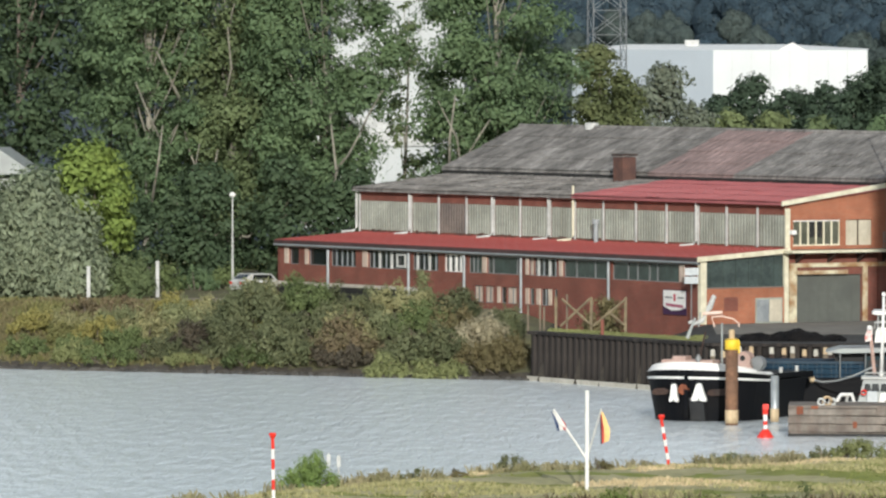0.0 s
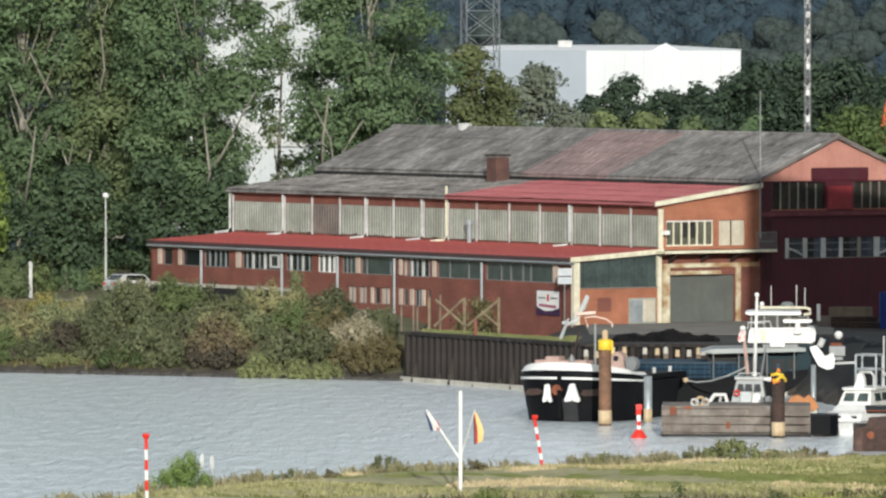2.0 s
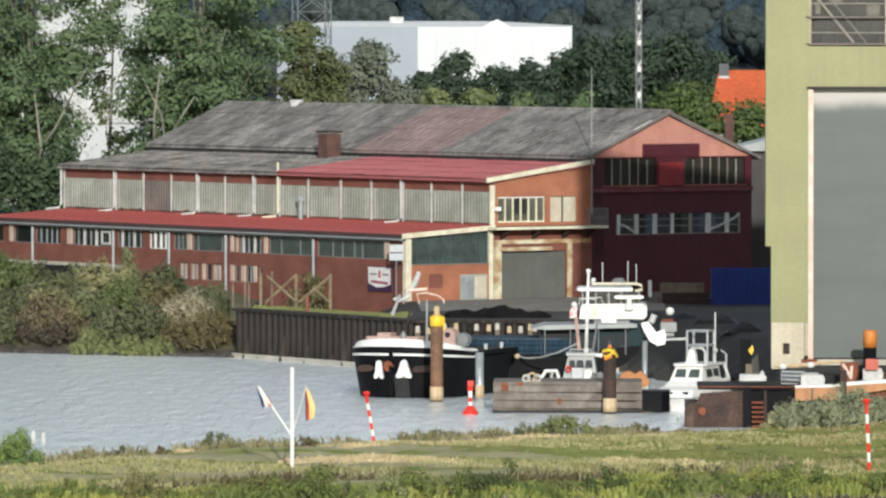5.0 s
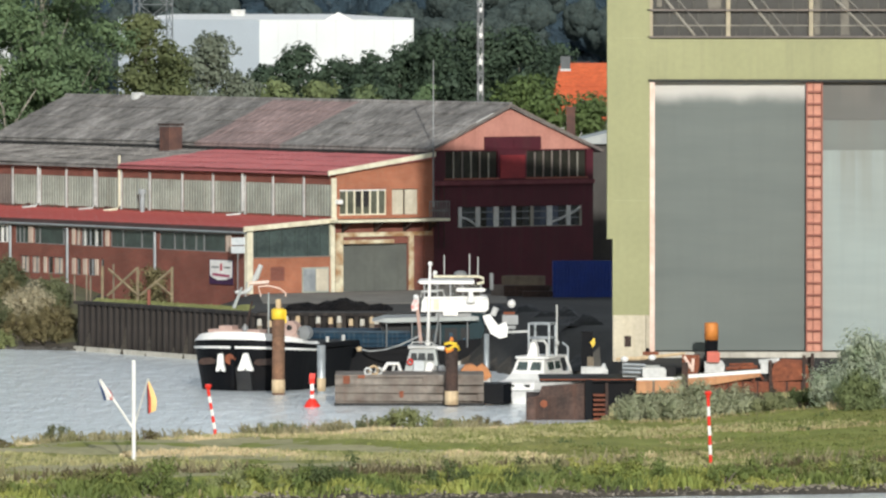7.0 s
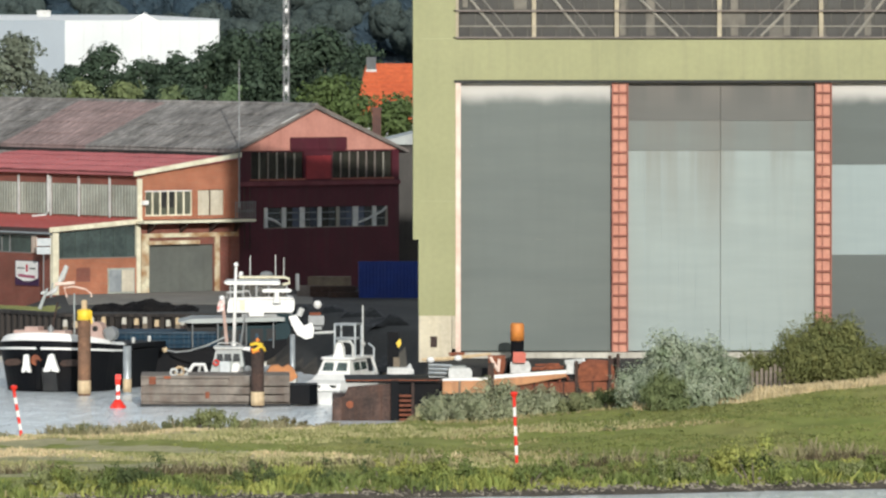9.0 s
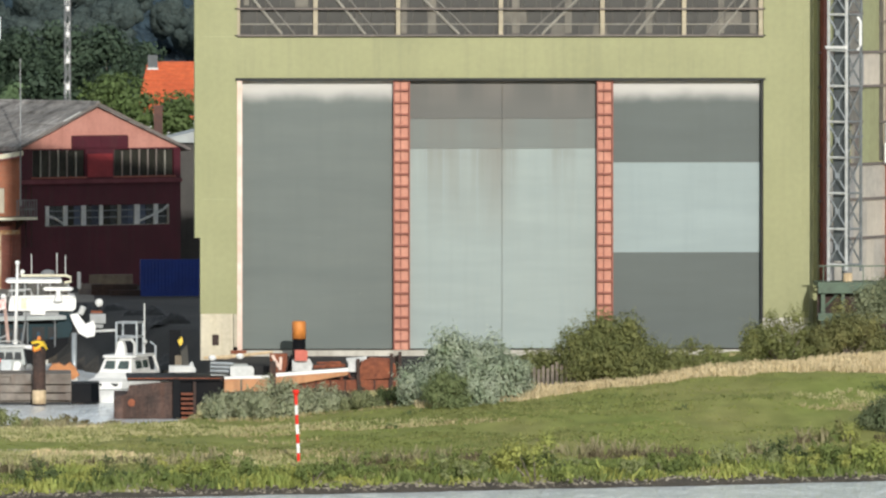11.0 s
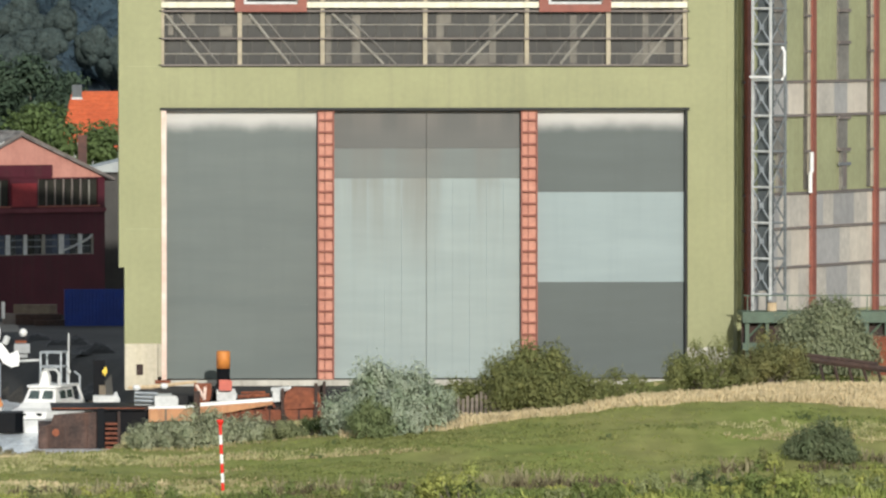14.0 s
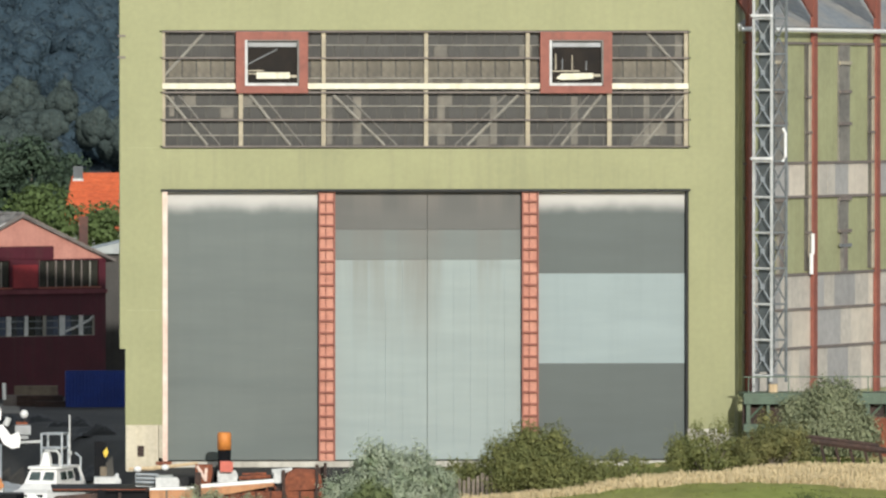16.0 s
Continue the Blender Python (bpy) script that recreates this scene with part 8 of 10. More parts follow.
for k, (x, y, w, d_, hh) in enumerate(((7.6, 566, 3.0, 2.0, 0.7), (9.0, 552, 2.6, 2.2, 0.8), (5.4, 574, 2.6, 1.6, 0.7), (8.6, 536, 2.4, 2.0, 1.1), (3.6, 577, 2.2, 1.4, 0.8))):
    ng = 12
    vs = []
    for j in range(ng + 1):
        for i in range(ng + 1):
            u, v = 2 * i / ng - 1, 2 * j / ng - 1
            e = max(0.0, 1 - max(abs(u), abs(v)) ** 3)
            vs.append((u * w / 2, v * d_ / 2, hh * e * (0.7 + 0.3 * math.sin(3 * u + k) * math.cos(2 * v + k)) + (rg.uniform(-0.05, 0.05) if e > 0 else 0) - 0.05))
    t = solo("covered_mound", Mesh().add(vs, [(j * (ng + 1) + i, j * (ng + 1) + i + 1, (j + 1) * (ng + 1) + i + 1, (j + 1) * (ng + 1) + i) for j in range(ng) for i in range(ng)]), M_TARP, "low mound under a dark tarpaulin on the slip", "mound", "covered mounds")
    t.matrix_basis = pose(x, y, float(ground_z(x, y)), 0, 0, 20 * k)

# ---------------------------------------------------------------- plants
def leaf_mesh(name, centres, sizes, normals, material, rng, aspect=0.5, hang=0.9):
    """One small four-cornered leaf at every centre; hang: how far the leaves keep to an upright line."""
    n = len(centres)
    a = rng.normal(size=(n, 3)) * (1.0 - 0.5 * hang) + np.array([0, 0, 1.0]) * hang
    a -= normals * np.sum(a * normals, axis=1, keepdims=True)
    a /= np.linalg.norm(a, axis=1, keepdims=True) + 1e-9
    b = np.cross(normals, a)
    b /= np.linalg.norm(b, axis=1, keepdims=True) + 1e-9
    a, b = a * sizes[:, None] * 0.5, b * sizes[:, None] * 0.5 * aspect
    fold = normals * sizes[:, None] * 0.12
    v = np.stack([centres - a, centres - b + fold, centres + a, centres + b + fold], 1).reshape(-1, 3)
    me = bpy.data.meshes.new(name)
    me.vertices.add(4 * n)
    me.vertices.foreach_set("co", v.astype(np.float32).ravel())
    me.loops.add(4 * n)
    me.loops.foreach_set("vertex_index", np.arange(4 * n, dtype=np.int32))
    me.polygons.add(n)
    me.polygons.foreach_set("loop_start", np.arange(0, 4 * n, 4, dtype=np.int32))
    me.polygons.foreach_set("loop_total", np.full(n, 4, dtype=np.int32))
    me.materials.append(material)
    me.update(calc_edges=True)
    return me


def clump_leaves(clumps, per_m2, size, rng, low_cut=-1e9, rough=0.35):
    """Leaves in the shells of many ellipsoids (centre, radii)."""
    cs, ss, ns = [], [], []
    for c, r in clumps:
        area = 4 * math.pi * ((r[0] * r[1]) ** 1.6 / 3 + (r[0] * r[2]) ** 1.6 / 3 + (r[1] * r[2]) ** 1.6 / 3) ** (1 / 1.6)
        n = max(12, int(area * per_m2))
        d = rng.normal(size=(n, 3))
        d /= np.linalg.norm(d, axis=1, keepdims=True)
        rad = 1.05 - 0.55 * rng.random(n) ** 1.7 + 0.28 * (rng.random(n) > 0.88) * rng.random(n)
        bumps = 1 + 0.16 * np.sin(d[:, 0] * 7 + c[0] * 3) * np.sin(d[:, 2] * 6 + c[2] * 2) + 0.1 * np.sin(d[:, 1] * 11 + c[1])
        p = np.array(c) + d * np.array(r) * (rad * bumps)[:, None]
        nn = d * 1.0 + rng.normal(size=(n, 3)) * rough + np.array([0, -0.05, 0.3])
        keep = p[:, 2] > low_cut
        cs.append(p[keep]), ns.append(nn[keep]), ss.append((size * (0.6 + 0.8 * rng.random(n)))[keep])
    ns = np.concatenate(ns)
    ns /= np.linalg.norm(ns, axis=1, keepdims=True)
    return np.concatenate(cs), np.concatenate(ss), ns


def ball(level):
    bm = bmesh.new()
    bmesh.ops.create_icosphere(bm, subdivisions=level, radius=1.0)
    v = np.array([p.co[:] for p in bm.verts])
    f = [tuple(p.index for p in q.verts) for q in bm.faces]
    bm.free()
    return v, f


BALL = {k: ball(k) for k in (1, 2)}


def dense_core(clumps, rng, level=1, low_cut=-1e9, lo=0.28, hi=0.46):
    """The closed inside of each leaf clump, knobbly, all in one mesh."""
    mb = Mesh()
    v, f = BALL[level]
    for c, r in clumps:
        p = np.array(c) + v * np.array(r) * (lo + (hi - lo) * rng.random(len(v)))[:, None]
        p[:, 2] = np.maximum(p[:, 2], low_cut)
        mb.add(p.tolist(), f)
    return mb


def front_limbs(t, seed, height, width, spots, bark):
    """Pale bare limbs that stand clear of the leaves on the river side; spots: (x, height) where each leaves the trunk and its end."""
    rng = np.random.default_rng(seed)
    for xa, za, xb, zb, r in spots:
        y0, y1 = -width * 0.30, -width * 0.46
        mid = ((xa + xb) / 2 + rng.normal() * 0.35, (y0 + y1) / 2, (za + zb) / 2 + rng.normal() * 0.3)
        part("limb", Mesh().tube([(xa, y0, za), mid, (xb, y1, zb)], [r * 0.78, r * 0.6, r * 0.3], 6), bark, t, smooth=True)


def tree(name, x, y, height, width, leaves, label, seed, z=None, base=0.25, depth=None, bark=M_BARK, clumps=60, per_m2=7.0, size=0.45, top=0.55, lean=0.0, clump=0.17):
    """A tapered trunk with forking limbs and a crown of leaf clumps; base: where the crown begins; top: how wide it ends."""
    rng = np.random.default_rng(seed)
    z = float(ground_z(x, y)) - 0.2 if z is None else z
    depth = depth or width
    t = thing(name, x, y, z, 0, label, "tree")
    cl = []
    for i in range(clumps):
        h = base + (1 - base) * (i + rng.random()) / clumps
        k = (h - base) / (1 - base)
        prof = math.sin(math.pi * min(1, 0.18 + k * 0.62)) * (1 - (1 - top) * k ** 2)
        if k > 0.8:
            prof *= 1 - 0.75 * ((k - 0.8) / 0.2) ** 1.5
        ang = rng.random() * 2 * math.pi
        rr = rng.random() ** 0.45
        r = width * clump * (0.42 + 1.05 * rng.random() ** 1.6)
        cl.append(((lean * k * height + math.cos(ang) * rr * prof * (width / 2 - r * 0.4), math.sin(ang) * rr * prof * (depth / 2 - r * 0.4), h * height - r * 0.3), (r * 1.12, r, r * (0.52 + 0.42 * rng.random()))))
    tr = Mesh()
    r0 = max(0.10, height * 0.009)
    pts = [(lean * height * k * 0.9 + 0.25 * math.sin(3 * k + seed), 0.2 * math.cos(2.3 * k + seed), k * height * 0.92) for k in (0, 0.12, 0.25, 0.4, 0.55, 0.72, 0.9, 1.0)]
    tr.tube(pts, [r0 * (1.25 if k == 0 else 1.0) * (1 - 0.92 * k) + 0.02 for k in (0, 0.12, 0.25, 0.4, 0.55, 0.72, 0.9, 1.0)], 8)
    for i in range(0, len(cl), 4):
        c = Vector(cl[i][0])
        k = max(0.1, min(0.9, c.z / height - 0.12 - 0.12 * rng.random()))
        s = Vector((lean * height * k * 0.9 + 0.25 * math.sin(3 * k + seed), 0.2 * math.cos(2.3 * k + seed), k * height * 0.92))
        m = s.lerp(c, 0.5) + Vector((0, 0, -0.04 * height * rng.random()))
        rr = r0 * (1 - 0.8 * k) * 0.42 + 0.02
        if y < 720:
            part("limb", Mesh().tube([s, m, c], [rr, rr * 0.65, 0.025], 5, caps=False), bark, t, smooth=True)
    part("trunk", tr, bark, t, smooth=True)
    c, s, n = clump_leaves(cl, per_m2 * 1.1, size * 1.16, rng, rough=0.34)
    if y < 700 and height > 20:
        # leafy shoots that reach out of the clumps and hang a little at their ends
        k, m = len(cl) * 7, 8
        pick = rng.integers(0, len(cl), k)
        cc, rr = np.array([q[0] for q in cl])[pick], np.array([q[1][0] for q in cl])[pick]
        d = rng.normal(size=(k, 3)) * np.array([1.0, 1.0, 0.55]) + np.array([0, -0.3, 0.25])
        d /= np.linalg.norm(d, axis=1, keepdims=True)
        f = np.linspace(0.7, 1.0, m)[None, :, None] * (rr * rng.uniform(1.15, 1.8, k))[:, None, None]
        p = cc[:, None, :] + d[:, None, :] * f + rng.normal(size=(k, m, 3)) * 0.13
        p[:, :, 2] -= 0.35 * rr[:, None] * np.linspace(0, 1, m)[None, :] ** 2
        nn = np.repeat(d, m, 0) * 0.4 + rng.normal(size=(k * m, 3)) * 0.45 + np.array([0, -0.35, 0.5])
        c, n = np.concatenate([c, p.reshape(-1, 3)]), np.concatenate([n, nn / np.linalg.norm(nn, axis=1, keepdims=True)])
        s = np.concatenate([s, size * 0.95 * np.tile(np.linspace(1.0, 0.6, m), k) * rng.uniform(0.7, 1.2, k * m)])
    tagged(part("crown_core", dense_core(cl, rng), leaves, t, smooth=True), kind="stuff")
    part("crown", leaf_mesh("crown", c, s, n, leaves, rng, 0.56, 0.5), leaves, t)
    return t


def bush(name, x, y, width, height, leaves, label, seed, depth=None, per_m2=26.0, size=0.22, clumps=22, z=None, group="", spiky=0.0, sprays=7.0, category="bush", inner=None):
    rng = np.random.default_rng(seed)
    z = float(ground_z(x, y)) - 0.1 if z is None else z
    depth = depth or width * 0.8
    t = thing(name, x, y, z, 0, label, category, group)
    cl, st = [], Mesh()
    clumps = int(clumps * 1.45)
    for i in range(clumps):
        a, rr = rng.random() * 2 * math.pi, rng.random() ** 0.5
        px, py = math.cos(a) * rr * 0.42 * width, math.sin(a) * rr * 0.42 * depth
        top = height * (1 - 0.58 * rr ** 2.8) * (0.75 + 0.35 * rng.random())
        r = min(width, height) * (0.11 + 0.12 * rng.random())
        h = max(r * 0.7, (top - r) * (0.35 + 0.65 * rng.random()))
        cl.append(((px, py, h), (r * 1.15, r * 1.1, r * (1.0 + spiky))))
        if i % 3 == 0:
            st.tube([(px * 0.25, py * 0.25, -0.15), (px * 0.7, py * 0.7, h * 0.6), (px, py, h)], [0.05, 0.035, 0.012], 5, caps=False)
    tagged(part("twig_core", st, M_BARK, t), kind="stuff")
    c, s, n = clump_leaves(cl, per_m2 * 0.72, size * 1.05, rng, low_cut=-0.1, rough=0.36)
    # leafy shoots that stand out of the clumps and fray the outline
    k = int(clumps * sprays / 1.45)
    pick = rng.integers(0, len(cl), k)
    cc, rr = np.array([q[0] for q in cl])[pick], np.array([q[1][0] for q in cl])[pick]
    d = np.stack([cc[:, 0] / width * 1.6, cc[:, 1] / depth * 1.6, 0.35 + 0.6 * rng.random(k)], 1) + rng.normal(size=(k, 3)) * 0.4
    d /= np.linalg.norm(d, axis=1, keepdims=True)
    m = 9
    f = np.linspace(0.55, 1.0, m)[None, :, None] * (rr * rng.uniform(1.1, 1.75, k))[:, None, None]
    p = cc[:, None, :] + d[:, None, :] * f + rng.normal(size=(k, m, 3)) * size * 0.32
    sz = np.tile(np.linspace(1.0, 0.5, m), k) * size * 0.85 * rng.uniform(0.7, 1.2, k * m)
    nn = rng.normal(size=(k * m, 3)) * 0.6 + np.repeat(d, m, 0) * 0.5 + np.array([0, -0.4, 0.4])
    nn /= np.linalg.norm(nn, axis=1, keepdims=True)
    p = p.reshape(-1, 3)
    ok = p[:, 2] > 0
    c, s, n = np.concatenate([c, p[ok]]), np.concatenate([s, sz[ok]]), np.concatenate([n, nn[ok]])
    part("foliage", leaf_mesh("foliage", c, s * 1.25, n, leaves, rng, 0.36 if spiky else 0.5), leaves, t)
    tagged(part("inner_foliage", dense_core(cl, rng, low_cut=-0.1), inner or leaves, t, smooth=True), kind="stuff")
    return t


def blades(name, xs, ys, h, w, material, rng, label, per=3, lean=0.35, category="grass"):
    """Tufts of upright blades on the ground, all in one mesh."""
    n = len(xs)
    x, y = np.repeat(xs, per), np.repeat(ys, per)
    hh = np.repeat(h, per) * (0.6 + 0.6 * rng.random(n * per))
    x = x + rng.normal(size=n * per) * w * 0.9
    y = y + rng.normal(size=n * per) * w * 0.9
    z = ground_z(x, y) - 0.03
    ang = rng.random(n * per) * 2 * np.pi
    ww = w * (0.5 + 0.7 * rng.random(n * per)) * 0.5
    dx, dy = np.cos(ang) * ww, np.sin(ang) * ww
    lx, ly = rng.normal(size=n * per) * lean * hh, rng.normal(size=n * per) * lean * hh
    v = np.stack([np.stack([x - dx, y - dy, z], 1), np.stack([x + dx, y + dy, z], 1), np.stack([x + lx + dx * 0.5, y + ly + dy * 0.5, z + hh], 1), np.stack([x + lx - dx * 0.5, y + ly - dy * 0.5, z + hh * 0.92], 1)], 1).reshape(-1, 3)
    k = n * per
    me = bpy.data.meshes.new(name)
    me.vertices.add(4 * k)
    me.vertices.foreach_set("co", v.astype(np.float32).ravel())
    me.loops.add(4 * k)
    me.loops.foreach_set("vertex_index", np.arange(4 * k, dtype=np.int32))
    me.polygons.add(k)
    me.polygons.foreach_set("loop_start", np.arange(0, 4 * k, 4, dtype=np.int32))
    me.polygons.foreach_set("loop_total", np.full(k, 4, dtype=np.int32))
    me.materials.append(material)
    me.update(calc_edges=True)
    return tagged(new(name, me), label, category, kind="stuff")


# poplars and other tall trees behind the workshop
POP = "tall poplar with dense mid-green leaves"
P_ = dict(bark=M_PALEBARK, per_m2=9.0, size=0.34, clump=0.125)
t = tree("poplar_tree", -61.0, 690, 33, 11.5, M_POPLAR, POP, 11, base=0.16, clumps=175, **P_)
front_limbs(t, 1, 33, 12.5, ((0.5, 6.0, 1.6, 12.5, 0.16), (1.4, 11.0, -0.6, 16.0, 0.13), (3.2, 7.5, 4.6, 11.0, 0.12)), M_PALEBARK)
t = tree("poplar_tree", -54.6, 694, 36, 13.5, M_POPLAR_B, POP, 12, base=0.15, clumps=190, **P_)
front_limbs(t, 2, 36, 13.5, ((-3.6, 14.0, -5.6, 18.5, 0.2), (-3.8, 14.4, -2.2, 8.5, 0.2), (-0.6, 13.0, 0.2, 20.5, 0.15), (0.2, 20.0, 1.0, 23.0, 0.11), (-1.8, 6.5, -0.6, 10.5, 0.17)), M_PALEBARK)
t = tree("poplar_tree", -46.6, 688, 35, 13.4, M_POPLAR, POP, 13, base=0.17, clumps=190, top=0.85, **P_)
front_limbs(t, 3, 35, 12.0, ((0.4, 5.5, 0.9, 13.5, 0.2), (0.9, 8.5, 3.4, 12.0, 0.16), (3.2, 11.8, 5.2, 15.4, 0.11), (0.6, 12.0, -0.6, 14.6, 0.11)), M_PALEBARK)
t = tree("poplar_tree", -32.6, 690, 35, 15.6, M_POPLAR, "tall poplar with gaps between its limbs", 14, base=0.18, clumps=135, **P_)
front_limbs(t, 4, 35, 14.6, ((-3.6, 8.0, -3.0, 15.0, 0.2), (-2.6, 8.0, -4.4, 14.5, 0.16), (-2.4, 8.0, -0.2, 13.0, 0.17), (-1.8, 8.6, 0.8, 11.5, 0.12)), M_PALEBARK)
# dark leaf colour carries the shade behind the poplars
D_ = dict(per_m2=3.9, size=0.46, clump=0.14)
tree("dark_tree", -73, 705, 34, 14, M_DARKTREE, "tall broadleaf tree, shade of others put into dark leaves", 15, base=0.1, clumps=110, **D_)
tree("dark_tree", -66, 712, 30, 13, M_DARKTREE, "tall broadleaf tree, shade of others put into dark leaves", 16, base=0.1, clumps=100, **D_)
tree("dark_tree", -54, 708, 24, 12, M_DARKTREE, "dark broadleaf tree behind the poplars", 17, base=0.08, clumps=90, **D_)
# undergrowth takes the dark leaves too, as shade below the crowns
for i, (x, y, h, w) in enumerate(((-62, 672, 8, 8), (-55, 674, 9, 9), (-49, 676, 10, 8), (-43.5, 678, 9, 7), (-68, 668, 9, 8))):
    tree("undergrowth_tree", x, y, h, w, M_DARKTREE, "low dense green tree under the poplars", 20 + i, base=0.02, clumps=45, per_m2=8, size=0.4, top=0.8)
tree("gap_poplar", -40.6, 700, 23, 3.6, M_POPLAR_B, "thin poplar with sparse foliage before the white block", 30, base=0.1, bark=M_PALEBARK, clumps=26, per_m2=6.5, size=0.4, clump=0.2)
tree("gap_poplar", -38.2, 705, 15, 4.0, M_POPLAR, "young poplar before the white block", 36, base=0.1, bark=M_PALEBARK, clumps=30, per_m2=6.5, size=0.4, clump=0.19)
tree("broadleaf_tree", -25.8, 730, 19.0, 8.0, M_BROADLEAF, "brownish green broadleaf tree behind the roof", 31, base=0.08, clumps=85, per_m2=7.5, size=0.4, top=0.75)
tree("broadleaf_tree", -23.6, 735, 16.2, 6.8, M_BROADLEAF, "brownish green broadleaf tree behind the roof", 32, base=0.08, clumps=70, per_m2=7.5, size=0.4, top=0.75)
tree("aspen_tree", -21.0, 760, 18.0, 10.5, M_GREYTREE, "thin grey-green aspen with open crown", 33, base=0.12, clumps=95, per_m2=6.5, size=0.4, top=0.7, clump=0.12)
for i, (x, y, h, w, m) in enumerate(((-19.9, 790, 12.6, 6, M_HEDGE), (-15.9, 800, 13.4, 7, M_HEDGE), (-11.5, 800, 13.2, 7, M_HEDGE), (-6.8, 800, 12.6, 7, M_POPLAR_B), (-1.5, 790, 13.2, 4, M_POPLAR))):
    tree("hedge_tree", x, y, h, w, m, "light green roundish hedge tree", 40 + i, base=0.05, clumps=40, per_m2=6, size=0.5, top=0.8)
for i, (x, y, h, w) in enumerate(((-19.0, 905, 13.6, 8), (-15.4, 908, 15.6, 9), (-11.4, 904, 14.4, 9), (-7.6, 910, 14.9, 9), (-3.6, 905, 15.6, 9))):
    tree("dark_oak", x, y, h, w, M_OAK, "dark green rounded oak before the warehouse", 50 + i, base=0.02, clumps=70, per_m2=6.2, size=0.46, top=0.95, clump=0.14)
for i, (x, y, h, w) in enumerate(((-4.2, 832, 15.0, 8), (-1.2, 830, 17.6, 10), (3.0, 834, 18.2, 11), (7.4, 835, 17.8, 11), (11.5, 850, 16.2, 9))):
    tree("dark_oak", x, y, h, w, M_OAK, "dark green rounded oak behind the workshop", 60 + i, base=0.02, clumps=80, per_m2=6, size=0.46, top=0.95, clump=0.14)
tree("maple_tree", 7.2, 705, 14.8, 8.8, M_MAPLE, "yellowing maple behind the gable", 58, base=0.05, clumps=66, per_m2=7, size=0.4, top=0.8)
tree("maple_tree", 12.2, 700, 12.9, 6.4, M_MAPLE, "small green tree before the tiled roof", 59, base=0.05, clumps=60, per_m2=10, size=0.35, top=0.7, clump=0.2)
for k, (x, y, w, h) in enumerate(((-66.9, 652, 10.4, 10.6), (-63.2, 648, 4.6, 6.6), (-70.2, 648, 7.0, 8.6))):
    bush("willow_tree", x, y, w, h, M_WILLOW, "rounded silvery willow on the bank", 610 + k, clumps=(80, 30, 40)[k], per_m2=11, size=0.42, spiky=0.3, sprays=8, category="tree")
tree("walnut_tree", -62.5, 656, 11.7, 8.4, M_WALNUT, "bright yellow-green young walnut tree", 62, base=0.15, clumps=46, per_m2=9, size=0.42, top=0.7)

# thicket on the far bank: place along it, metres behind its foot, width, height of the top above the water
M_YELLOWBUSH = leaf_mat("yellow_olive_leaves", (0.37, 0.335, 0.115), (0.225, 0.215, 0.075), scale=0.9)
M_PALEOLIVE = leaf_mat("pale_olive_leaves", (0.40, 0.385, 0.20), (0.235, 0.235, 0.115), scale=0.9)
M_OCHREBUSH = leaf_mat("ochre_brown_leaves", (0.225, 0.185, 0.095), (0.145, 0.14, 0.07), scale=0.9)
M_UMBER = leaf_mat("umber_brown_leaves", (0.125, 0.105, 0.078), (0.075, 0.07, 0.05), scale=0.9)
M_BANKFRESH = leaf_mat("mid_green_leaves", (0.185, 0.235, 0.095), (0.105, 0.145, 0.06), scale=0.8)
